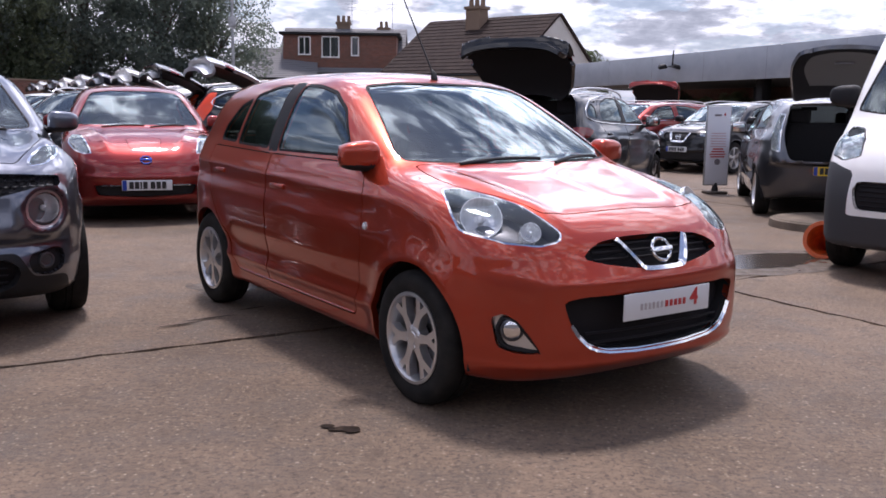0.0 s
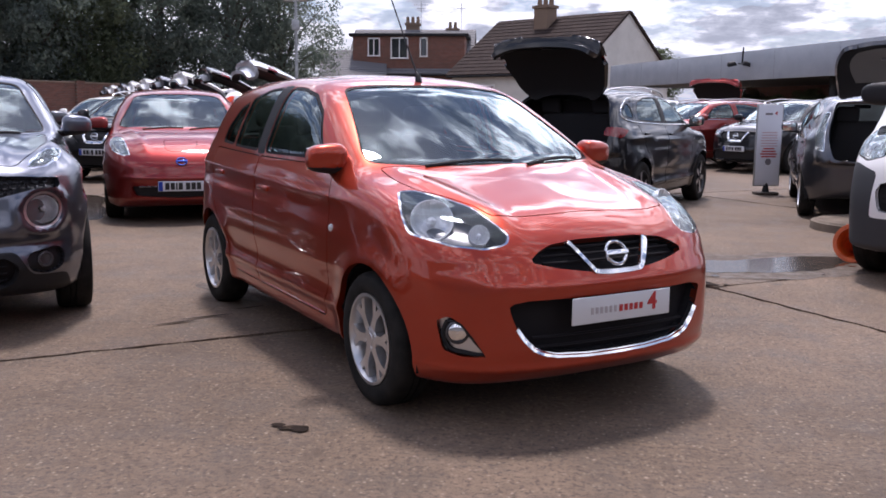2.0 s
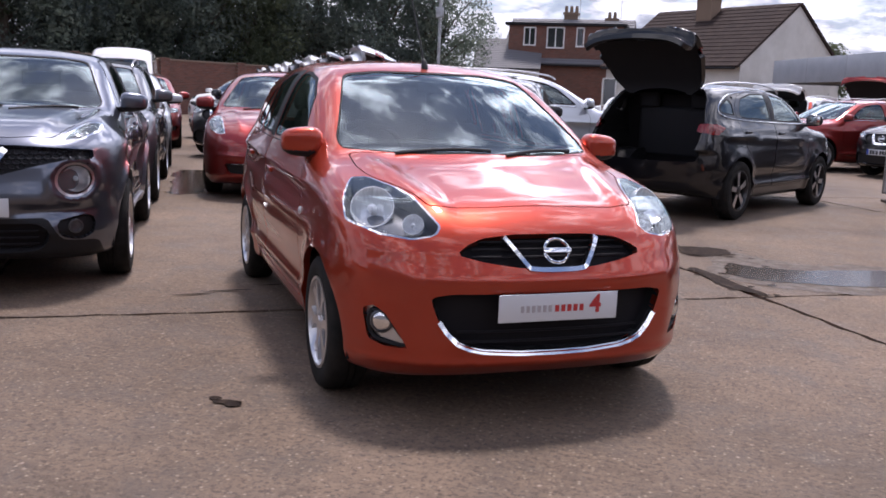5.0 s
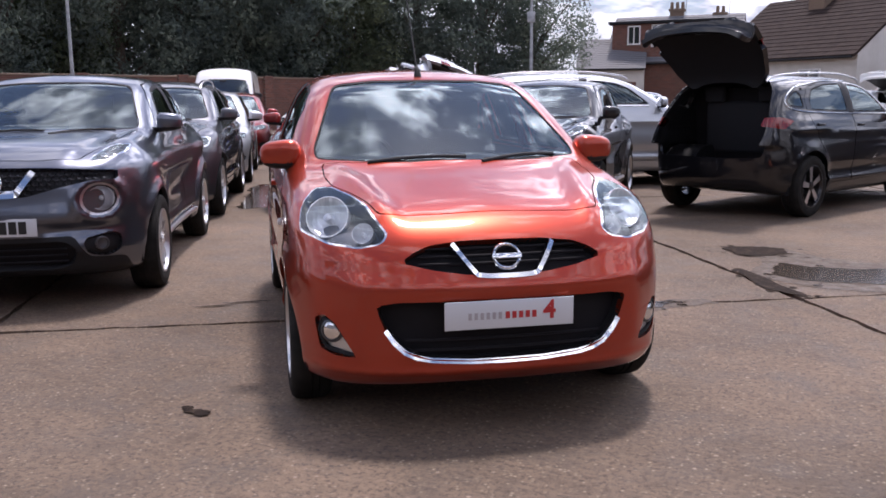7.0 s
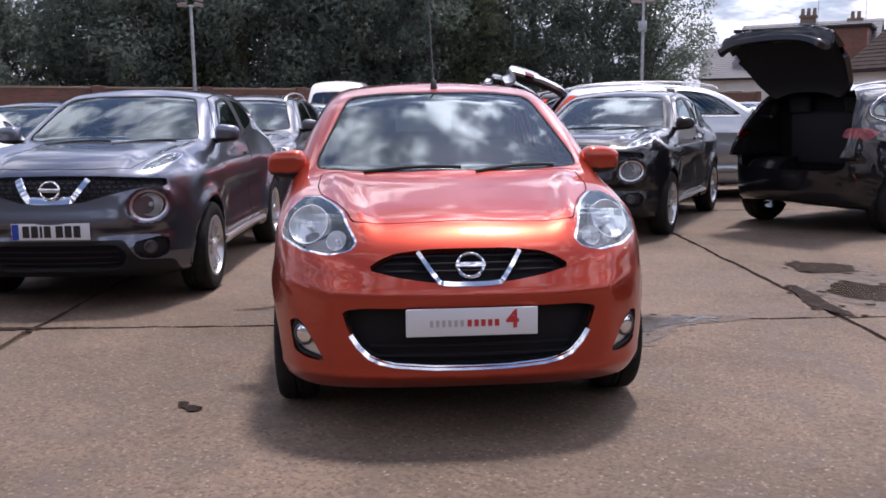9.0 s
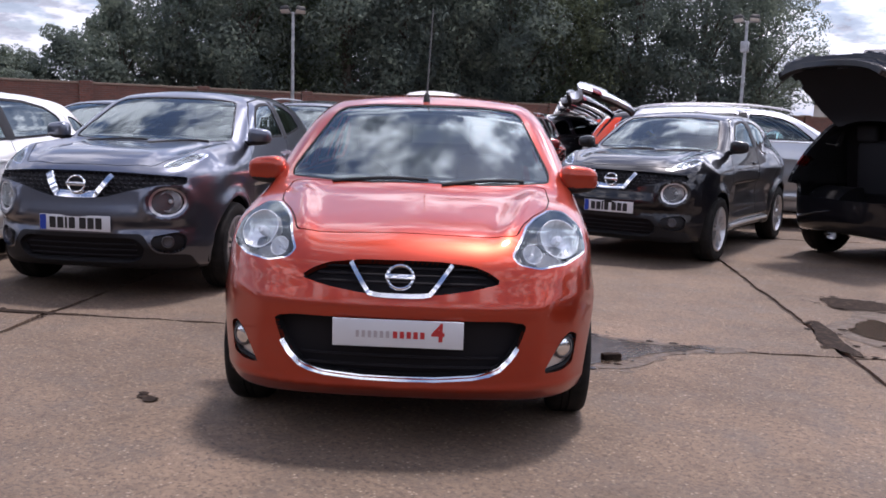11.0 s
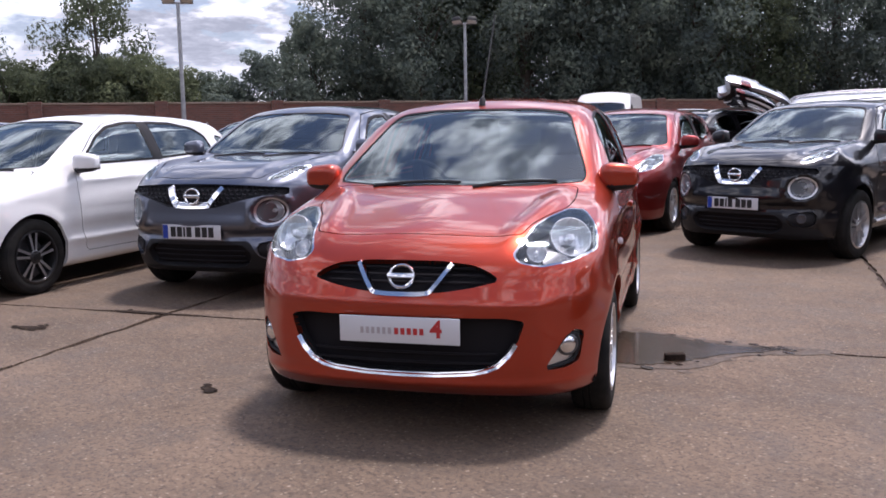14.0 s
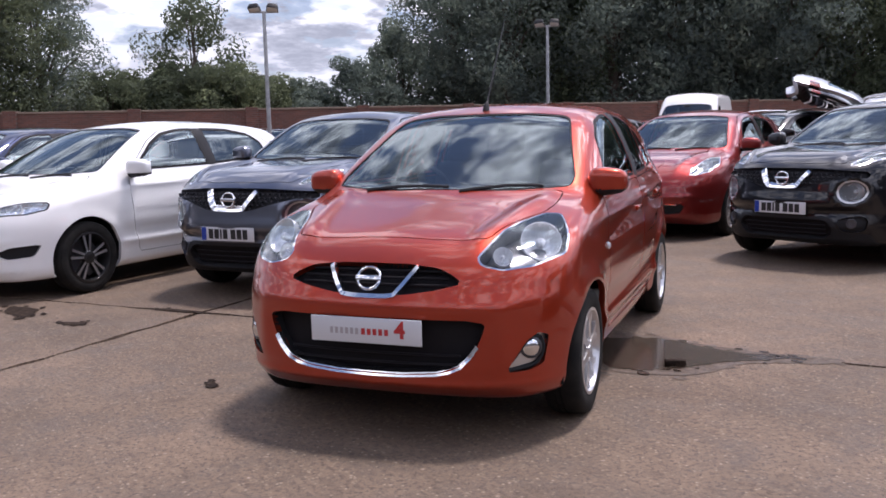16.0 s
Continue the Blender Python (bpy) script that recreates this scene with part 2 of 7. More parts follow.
def tube(bm, points, r, n=8, flat=1.0):
    """A round bar along points; r a number or one for each point."""
    pts = [Vector(p) for p in points]
    rings, side = [], None
    for i, p in enumerate(pts):
        d = (pts[min(i + 1, len(pts) - 1)] - pts[max(i - 1, 0)]).normalized()
        if side is None:
            side = d.orthogonal().normalized()
        side = (side - d * side.dot(d)).normalized()
        up = d.cross(side)
        rr = r if isinstance(r, (int, float)) else r[i]
        rings.append([bm.verts.new(p + side * (rr * math.cos(2 * math.pi * k / n)) + up * (rr * flat * math.sin(2 * math.pi * k / n))) for k in range(n)])
    for a, b in zip(rings, rings[1:]):
        for k in range(n):
            j = (k + 1) % n
            bm.faces.new((a[k], a[j], b[j], b[k]))
    bm.faces.new(list(reversed(rings[0])))
    bm.faces.new(rings[-1])
    return bm


def spline(points, closed=True, n=6):
    """A smooth line through points."""
    p = np.array(points, float)
    k = len(p)
    out = []
    for i in range(k if closed else k - 1):
        a, b, c, d = (p[(i + s) % k] if closed else p[min(max(i + s, 0), k - 1)] for s in (-1, 0, 1, 2))
        for t in np.linspace(0, 1, n, endpoint=False):
            out.append(0.5 * (2 * b + (c - a) * t + (2 * a - 5 * b + 4 * c - d) * t * t + (3 * b - a - 3 * c + d) * t ** 3))
    if not closed:
        out.append(p[-1])
    return np.array(out)


def rounded(points, r, n=4):
    """A closed outline of straight runs with rounded corners."""
    p = np.array(points, float)
    out = []
    for a, b, c in zip(np.roll(p, 1, 0), p, np.roll(p, -1, 0)):
        u, v = a - b, c - b
        lu, lv = np.linalg.norm(u), np.linalg.norm(v)
        q = min(r, lu * 0.45, lv * 0.45)
        p0, p1 = b + u / lu * q, b + v / lv * q
        for t in np.linspace(0, 1, n):
            out.append((1 - t) ** 2 * p0 + 2 * t * (1 - t) * b + t * t * p1)
    return np.array(out)


def curve(x, pts):
    """Smooth monotone interpolation of (x, value) pairs."""
    px, py = np.array([p[0] for p in pts], float), np.array([p[1] for p in pts], float)
    if px[0] > px[-1]:
        px, py = px[::-1], py[::-1]
    h = np.diff(px)
    s = np.diff(py) / h
    d = np.zeros_like(px)
    for i in range(1, len(px) - 1):
        if s[i - 1] * s[i] > 0:
            d[i] = 2 * s[i - 1] * s[i] / (s[i - 1] + s[i])
    d[0], d[-1] = s[0], s[-1]
    x = np.clip(x, px[0], px[-1])
    i = np.clip(np.searchsorted(px, x) - 1, 0, len(px) - 2)
    t = (x - px[i]) / h[i]
    return (py[i] * (2 * t ** 3 - 3 * t ** 2 + 1) + h[i] * d[i] * (t ** 3 - 2 * t ** 2 + t)
            + py[i + 1] * (3 * t ** 2 - 2 * t ** 3) + h[i] * d[i + 1] * (t ** 3 - t ** 2))


# ---- car bodies ----
# A car stands with its front axle over the origin, nose to +x, left side to +y.
def smax(a, b, k):
    h = np.maximum(k - np.abs(a - b), 0) / k
    return np.maximum(a, b) + h * h * k * 0.25


def hump(v, c, w):
    return np.exp(-((v - c) / w) ** 2)


def ease(v):
    return 1 / (1 + np.exp(-np.clip(v, -30, 30)))


def body_field(s, P):
    """Below zero inside the body. Lower body and cabin, each bounded by smooth sheets."""
    x, y, z = P[:, 0], np.abs(P[:, 1]), P[:, 2]
    d_top, d_side, d_front = s["form"](x, y, z) if "form" in s else (0, 0, 0)
    w = curve(x, s["width"])
    arch = 0
    for ax in (0.0, -s["wb"]):
        r = np.sqrt((x - ax) ** 2 + (z - s["tyre"]) ** 2)
        arch = arch + s.get("flare", 0.018) * np.exp(-((r - s["arch"]) / 0.07) ** 2) * (z > 0.12)
    side = y - (w + curve(z, s["section"]) + arch + d_side)
    q = y / 0.8
    top = (z - d_top - curve(x + s.get("hoodbow", 0.0) * q * q, s["top"]) + s.get("crown", 0.06) * q ** 3) * 0.93
    front = (x - (d_front + curve(z, s["nose"]) - s["bow"][0] * q * q - s["bow"][1] * q ** 5)) * 0.85
    rear = ((curve(z, s["tail"]) + s["rbow"][0] * q * q + s["rbow"][1] * q ** 5) - x) * 0.85
    low = curve(x, s["under"]) - z
    k = s.get("round", 0.09)
    f = smax(smax(top, side, s.get("shoulder", 0.08)), smax(front, rear, 0.02), k)
    f = smax(f, low, 0.06)
    # cabin
    gside = y - (curve(z, s["cabin"]) + curve(x, s["cabinplan"]))
    roof = z - curve(x, s["roof"]) + s.get("roofcrown", 0.05) * (y / 0.6) ** 2
    (x0, z0, x1, z1) = s["screen"]
    cosw = abs(z1 - z0) / math.hypot(x1 - x0, z1 - z0)
    scr = (x - (x0 + (z - z0) * (x1 - x0) / (z1 - z0) + s.get("screenbulge", 0.03) * (1 - ((z - z0) / (z1 - z0) * 2 - 1) ** 2) - s["screenbow"] * y * y)) * cosw
    (x0, z0, x1, z1) = s["hatch"]
    cosr = abs(z1 - z0) / math.hypot(x1 - x0, z1 - z0)
    hat = ((x0 + (z - z0) * (x1 - x0) / (z1 - z0) - 0.02 * (1 - ((z - z0) / (z1 - z0) * 2 - 1) ** 2) + s.get("hatchbow", 0.25) * y * y) - x) * cosr
    g = smax(smax(roof, smax(scr, hat, 0.02), s.get("header", 0.07)), gside, s.get("rail", 0.12))
    g = smax(g, s["floor"] - z, 0.02)
    h = np.maximum(s.get("blend", 0.05) - np.abs(f - g), 0) / s.get("blend", 0.05)
    return np.minimum(f, g) - h * h * s.get("blend", 0.05) * 0.25


def field_normal(s, P, e=0.004):
    g = np.stack([body_field(s, P + np.eye(3)[i] * e) - body_field(s, P - np.eye(3)[i] * e) for i in range(3)], 1) / (2 * e)
    return g, g / np.maximum(np.linalg.norm(g, axis=1, keepdims=True), 1e-9)


def skin(s, step):
    """Vertices, normals and triangles of the body's surface."""
    x0, x1 = min(p[1] for p in s["tail"]) - 0.1, max(p[1] for p in s["nose"]) + 0.1
    wy = max(p[1] for p in s["width"]) + 0.12
    zt = max(p[1] for p in s["roof"]) + 0.1
    xs = np.arange(x0, x1 + step, step)
    ys = (np.arange(int(2 * wy / step) + 2) - (int(2 * wy / step) + 1) / 2) * step
    zs = np.arange(0.05, zt + step, step)
    G = np.stack(np.meshgrid(xs, ys, zs, indexing="ij"), -1)
    F = body_field(s, G.reshape(-1, 3)).reshape(G.shape[:3])
    S = F < 0
    nx, ny, nz = S.shape
    c = np.zeros((nx - 1, ny - 1, nz - 1), int)
    for a in (0, 1):
        for b in (0, 1):
            for d in (0, 1):
                c += S[a:nx - 1 + a, b:ny - 1 + b, d:nz - 1 + d]
    act = (c > 0) & (c < 8)
    idx = -np.ones(act.shape, int)
    idx[act] = np.arange(act.sum())
    I = np.argwhere(act)
    V = np.stack([xs[I[:, 0]], ys[I[:, 1]], zs[I[:, 2]]], 1) + step / 2
    for _ in range(5):
        g, _n = field_normal(s, V)
        f = body_field(s, V)
        V = V - np.clip(f / np.maximum((g * g).sum(1), 0.2), -step, step)[:, None] * g
    quads = []
    A = S[:-1, 1:-1, 1:-1] != S[1:, 1:-1, 1:-1]
    for i, j, k in np.argwhere(A):
        q = [idx[i, j, k], idx[i, j + 1, k], idx[i, j + 1, k + 1], idx[i, j, k + 1]]
        quads.append(q if S[i, j + 1, k + 1] else q[::-1])
    A = S[1:-1, :-1, 1:-1] != S[1:-1, 1:, 1:-1]
    for i, j, k in np.argwhere(A):
        q = [idx[i, j, k], idx[i, j, k + 1], idx[i + 1, j, k + 1], idx[i + 1, j, k]]
        quads.append(q if S[i + 1, j, k + 1] else q[::-1])
    A = S[1:-1, 1:-1, :-1] != S[1:-1, 1:-1, 1:]
    for i, j, k in np.argwhere(A):
        q = [idx[i, j, k], idx[i + 1, j, k], idx[i + 1, j + 1, k], idx[i, j + 1, k]]
        quads.append(q if S[i + 1, j + 1, k] else q[::-1])
    Q = np.array(quads)
    T = np.concatenate([Q[:, [0, 1, 2]], Q[:, [0, 2, 3]]])
    return V, field_normal(s, V)[1], T


def outline_distance(U, poly):
    """Signed distance of 2D points to a closed outline, below zero inside."""
    d = np.full(len(U), 1e9)
    inside = np.zeros(len(U), bool)
    for a, b in zip(poly, np.roll(poly, -1, 0)):
        ab, ap = b - a, U - a
        t = np.clip((ap @ ab) / max(ab @ ab, 1e-12), 0, 1)
        d = np.minimum(d, ((ap - t[:, None] * ab) ** 2).sum(1))
        cr = (a[1] > U[:, 1]) != (b[1] > U[:, 1])
        xi = a[0] + (U[:, 1] - a[1]) / (b[1] - a[1] if b[1] != a[1] else 1e-9) * (b[0] - a[0])
        inside ^= cr & (U[:, 0] < xi)
    d = np.sqrt(d)
    return np.where(inside, -d, d)


VIEW = {"side": (0, 2), "front": (1, 2), "rear": (1, 2), "top": (0, 1)}
FACING = {"side": lambda n: np.abs(n[:, 1]) > 0.25, "front": lambda n: n[:, 0] > 0.2, "rear": lambda n: n[:, 0] < 0.30, "top": lambda n: n[:, 2] > 0.1}


def axes(view):
    """Two axes across a direction of view, as columns."""
    d = np.array(view) / np.linalg.norm(view)
    a = np.cross((0, 0, 1.0), d)
    a /= np.linalg.norm(a)
    return np.stack([a, np.cross(d, a)], 1)


class Skin:
    """A body surface that is cut into named regions along outlines."""

    def __init__(self, s, step):
        self.V, self.N, self.T = skin(s, step)
        self.tag = np.array(["body"] * len(self.T), dtype="U24")
        self.step = step

    def distance(self, view, poly, limit=None):
        P = np.stack([self.V[:, 0], np.abs(self.V[:, 1]), self.V[:, 2]], 1)
        if isinstance(view, tuple):
            U = P @ axes(view)
            n = np.stack([self.N[:, 0], self.N[:, 1] * np.sign(self.V[:, 1]), self.N[:, 2]], 1)
            faces = n @ (np.array(view) / np.linalg.norm(view)) > 0.15
        else:
            U = P[:, list(VIEW[view])]
            faces = FACING[view](self.N)
            if view == "rear":
                faces = faces & (P[:, 0] < self.V[:, 0].min() + 1.0)
        lo, hi = poly.min(0) - 0.1, poly.max(0) + 0.1
        near = ((U > lo) & (U < hi)).all(1) & faces
        if limit is not None:
            near &= limit(P)
        g = np.full(len(P), 0.1)
        g[near] = outline_distance(U[near], poly)
        return g

    def cut(self, g, src, name):
        """Triangles of src with g below zero get the tag name."""
        sel = np.flatnonzero(self.tag == src)
        s = (g[self.T[sel]] < 0).sum(1)
        self.tag[sel[s == 3]] = name
        mixed = sel[(s == 1) | (s == 2)]
        V, N, made, nT, nTag = list(self.V), list(self.N), {}, [], []

        def mid(a, b):
            key = (min(a, b), max(a, b))
            if key not in made:
                t = g[a] / (g[a] - g[b])
                t = min(max(t, 0.02), 0.98)
                V.append(self.V[a] * (1 - t) + self.V[b] * t)
                n = self.N[a] * (1 - t) + self.N[b] * t
                N.append(n / np.linalg.norm(n))
                made[key] = len(V) - 1
            return made[key]

        for ti in mixed:
            t = self.T[ti]
            ins = g[t] < 0
            lone = np.flatnonzero(ins)[0] if ins.sum() == 1 else np.flatnonzero(~ins)[0]
            a, b, c = t[lone], t[(lone + 1) % 3], t[(lone + 2) % 3]
            ab, ac = mid(a, b), mid(a, c)
            t1, t2 = (name, src) if ins.sum() == 1 else (src, name)
            self.T[ti] = (a, ab, ac)
            self.tag[ti] = t1
            nT += [(ab, b, c), (ab, c, ac)]
            nTag += [t2, t2]
        self.V, self.N = np.array(V), np.array(N)
        if nT:
            self.T = np.concatenate([self.T, np.array(nT)])
            self.tag = np.concatenate([self.tag, np.array(nTag, dtype="U24")])

    def mesh(self, name, tags, offset=0.0, skirt=0.0, side=0, flip=False, keep=None):
        """A mesh of regions, moved along the normals, with a rim of depth skirt behind its edges."""
        sel = np.isin(self.tag, tags)
        T = self.T[sel]
        if side:
            T = T[self.V[T][:, :, 1].mean(1) * side > 0]
        if keep is not None:
            T = T[keep(self.V[T].mean(1))]
        if not len(T):
            return None
        used, inv = np.unique(T, return_inverse=True)
        T = inv.reshape(T.shape)
        V, N = self.V[used] + self.N[used] * offset, self.N[used]
        faces, fn = T, N[T]
        if skirt:
            e = np.concatenate([T[:, [0, 1]], T[:, [1, 2]], T[:, [2, 0]]])
            code = e[:, 0] * len(V) + e[:, 1]
            back = e[:, 1] * len(V) + e[:, 0]
            rim = e[~np.isin(code, back)]
            low = V - N * skirt
            n0 = len(V)
            V = np.concatenate([V, low])
            quads = np.concatenate([np.stack([rim[:, 1], rim[:, 0], rim[:, 0] + n0], 1), np.stack([rim[:, 1], rim[:, 0] + n0, rim[:, 1] + n0], 1)])
            a, b, c = V[quads[:, 0]], V[quads[:, 1]], V[quads[:, 2]]
            qn = np.cross(b - a, c - a)
            qn /= np.maximum(np.linalg.norm(qn, axis=1, keepdims=True), 1e-9)
            faces = np.concatenate([T, quads])
            fn = np.concatenate([fn, np.repeat(qn[:, None], 3, 1)])
        if flip:
            faces, fn = faces[:, ::-1], -fn[:, ::-1]
        me = bpy.data.meshes.new(name)
        me.from_pydata(V.tolist(), [], faces.tolist())
        me.polygons.foreach_set("use_smooth", np.ones(len(faces), bool))
        me.normals_split_custom_set(fn.reshape(-1, 3).tolist())
        return me


# ---- wheels ----
def wheel_meshes(r, rim, width, spokes, style, n=56):
    """Tyre, rim and disc about the y axis, outer face to -y."""
    turn = pose(0, 0, 0, 90, 0, 0)          # z of the lathe becomes -y
    w = width / 2
    tyre = bmesh.new()
    prof = [(rim, -w * 0.86), (rim + 0.02, -w * 0.97), (r - 0.045, -w), (r - 0.018, -w * 0.93), (r - 0.004, -w * 0.74),
            (r, -w * 0.5), (r, -w * 0.36), (r - 0.008, -w * 0.34), (r - 0.008, -w * 0.28), (r, -w * 0.26), (r, -w * 0.04), (r - 0.008, -w * 0.02),
            (r - 0.008, w * 0.04), (r, w * 0.06), (r, w * 0.5), (r - 0.004, w * 0.74), (r - 0.018, w * 0.93), (r - 0.045, w), (rim + 0.02, w * 0.97), (rim, w * 0.86)]
    lathe(tyre, prof, n, turn)
    hub = bmesh.new()
    lathe(hub, [(rim + 0.004, w * 0.90), (rim + 0.004, w * 0.96), (rim - 0.010, w * 0.98), (rim - 0.018, w * 0.80), (rim - 0.03, w * 0.3), (rim - 0.035, -w * 0.8)], n, turn)
    for i in range(spokes):
        a = 360 / spokes * i + 90
        # each spoke is a tapered bar that widens at the rim and leans in at the hub
        if style == "split":
            for sgn in (-1, 1):
                prism(hub, [(0.045, sgn * 0.012 - 0.012), (0.045, sgn * 0.012 + 0.012), (rim - 0.015, sgn * rim * 0.17 + 0.014), (rim - 0.015, sgn * rim * 0.17 - 0.014)],
                      w * 0.45, w * 0.80, turn @ pose(0, 0, 0, 0, 0, a), 0.9)
        elif style == "leaf":
            o = spline([(0.03, -0.022), (0.03, 0.022), (rim * 0.55, 0.021), (rim - 0.012, rim * 0.30), (rim - 0.012, rim * 0.12), (rim * 0.74, 0.0), (rim - 0.012, -rim * 0.12), (rim - 0.012, -rim * 0.30), (rim * 0.55, -0.021)], True, 3)
            prism(hub, o, w * 0.40, w * 0.84, turn @ pose(0, 0, 0, 0, 0, a), 0.93)
        else:
            prism(hub, [(0.04, -0.026), (0.04, 0.026), (rim - 0.012, rim * 0.17), (rim - 0.012, -rim * 0.17)], w * 0.4, w * 0.82, turn @ pose(0, 0, 0, 0, 0, a), 0.9)
    lathe(hub, [(0.058, w * 0.30), (0.058, w * 0.80), (0.050, w * 0.86), (0.030, w * 0.88), (0.028, w * 0.92), (0.001, w * 0.94)], 24, turn)
    for i in range(4 if r < 0.31 else 5):
        a = 2 * math.pi * (i + 0.5) / (4 if r < 0.31 else 5)
        cyl(hub, 0.010, 0.008, 0.012, turn @ pose(0.042 * math.cos(a), 0.042 * math.sin(a), w * 0.85), 6)
    disc = bmesh.new()
    lathe(disc, [(0.05, w * 0.1), (rim * 0.70, w * 0.1), (rim * 0.70, -w * 0.05), (0.05, -w * 0.05)], 32, turn)
    box(disc, (0.10, 0.06, 0.13), (rim * 0.58, 0.0, 0.02), (0, 0, 0), 0.012)
    out = []
    for nm, bm, mat in (("tyre", tyre, M_TYRE), ("rim", hub, [M_ALLOY]), ("brake_disc", disc, M_LAMPDARK)):
        ob = part(nm, bm, mat)
        me = ob.data
        bpy.data.objects.remove(ob)
        out.append(me)
    return out


def wheels(root, s, n=56):
    tyre, hub, disc = wheel_meshes(s["tyre"], s["rim"], s.get("tyrewidth", 0.19), s.get("spokes", 5), s.get("spoke", "bar"), n)
    if s.get("darkrim"):
        hub.materials[0] = M_DARKALLOY
        hub.materials.append(M_ALLOY)
        for f in hub.polygons:
            if abs(f.normal.y) > 0.8 and f.center.y < -0.066 and 0.05 < math.hypot(f.center.x, f.center.z) < s["rim"] - 0.02:
                f.material_index = 1
    for ax in (0.0, -s["wb"]):
        for sd in (-1, 1):
            w = new("wheel")
            w.parent = root
            w.matrix_basis = pose(ax, sd * s["track"], s["tyre"], 0, 0, (180 if sd > 0 else 0)) @ pose(0, 0, 0, 0, 23 * (sd + 2) + 11 * ax, 0)
            part("tyre", tyre, None, w)
            part("rim", hub, None, w)
            part("brake_disc", disc, None, w)


def plate(parent, name, m, ground, bars, blue=True, width=0.52, height=0.111):
    """A number plate; its characters are plain bars."""
    bm = box(bmesh.new(), (width, 0.006, height), bevel=0.003)
    p = part(name, bm, ground, parent, m=m)
    x = -width / 2 + (0.075 if blue else 0.02)
    if blue:
        part("blue_band", box(bmesh.new(), (0.045, 0.002, height * 0.94), (-width / 2 + 0.027, -0.0042, 0)), M_EUBLUE, p)
    for w, gap in bars:
        part("character_bar", box(bmesh.new(), (w, 0.002, height * 0.70), (x + w / 2, -0.0042, 0)), M_INK, p)
        x += w + gap
    return p


PLATE_BARS = [(0.045, 0.012), (0.045, 0.012), (0.016, 0.012), (0.045, 0.032), (0.048, 0.012), (0.046, 0.012), (0.046, 0.0)]


def badge(parent, m, r=0.052, mat=None):
    """Round maker's badge: a ring and a plain bar."""
    bm = bmesh.new()
    n, k = 32, 8
    rings = []
    for i in range(n):
        a = 2 * math.pi * i / n
        rings.append([bm.verts.new(Vector(((r + 0.0070 * math.cos(2 * math.pi * j / k)) * math.cos(a), -0.007 * math.sin(2 * math.pi * j / k), (r * 0.92 + 0.0070 * math.cos(2 * math.pi * j / k)) * math.sin(a)))) for j in range(k)])
    for i in range(n):
        for j in range(k):
            bm.faces.new((rings[i][j], rings[(i + 1) % n][j], rings[(i + 1) % n][(j + 1) % k], rings[i][(j + 1) % k]))
    box(bm, (r * 2.3, 0.012, r * 0.42), (0, -0.006, 0), bevel=0.003)
    return part("badge", bm, mat or M_CHROME, parent, m=m)


def mirror(root, s, sd, mat):
    x, y, z = s["mirror"]
    k = s.get("mirrorsize", 1.0)
    b = new("door_mirror")
    b.parent = root
    b.matrix_basis = pose(x, y * sd, z) @ Matrix.Diagonal((k, k * sd, k, 1))
    bm = bmesh.new()
    bmesh.ops.create_icosphere(bm, subdivisions=4, radius=1.0)
    for v in bm.verts:
        p = v.co
        n = Vector([math.copysign(abs(c) ** 0.62, c) for c in p])
        n = n / max(1.0, (abs(n.x) ** 3.2 + abs(n.y) ** 3.2 + abs(n.z) ** 3.2) ** (1 / 3.2))
        v.co = Vector((n.x * (0.085 if n.x > 0 else 0.05) * (1 - 0.25 * n.y), n.y * 0.115, n.z * 0.082 * (1 - 0.15 * n.y) + 0.01))
    low = [f for f in bm.faces if f.calc_center_median().z < -0.035]
    for f in bm.faces:
        f.material_index = 1 if f in low else 0
    for v in bm.verts:
        if v.co.x < -0.045:
            v.co.x = -0.045
    part("shell", bm, [mat, M_TRIM], b, m=pose(0, 0.12, 0))
    bm = bmesh.new()
    tube(bm, [(-0.01, -0.06, -0.06), (0, -0.01, -0.062), (0, 0.06, -0.052)], [0.04, 0.032, 0.03], 10, 0.6)
    part("mirror_arm", bm, M_TRIM, b)
    part("mirror_glass", box(bmesh.new(), (0.004, 0.18, 0.12), (-0.048, 0.12, 0.008), bevel=0.001), M_CHROME, b)


def seat(root, x, y, z, w=0.50, rear=False):
    c = new("rear_bench" if rear else "front_seat")
    c.parent = root
    c.matrix_basis = pose(x, y, z)
    part("cushion", box(bmesh.new(), (0.52, w, 0.18), (0, 0, 0.09), bevel=0.06, seg=3), M_CABIN, c)
    part("backrest", box(bmesh.new(), (0.16, w * 0.96, 0.62), (-0.30, 0, 0.42), (0, -16, 0), 0.06, 3, (0.7, 0.86)), M_CABIN, c)
    for dy in ((-w * 0.3, w * 0.3) if rear else (0,)):
        part("headrest", box(bmesh.new(), (0.10, 0.27, 0.19), (-0.42, dy, 0.80), (0, -10, 0), 0.04, 3), M_CABIN, c)


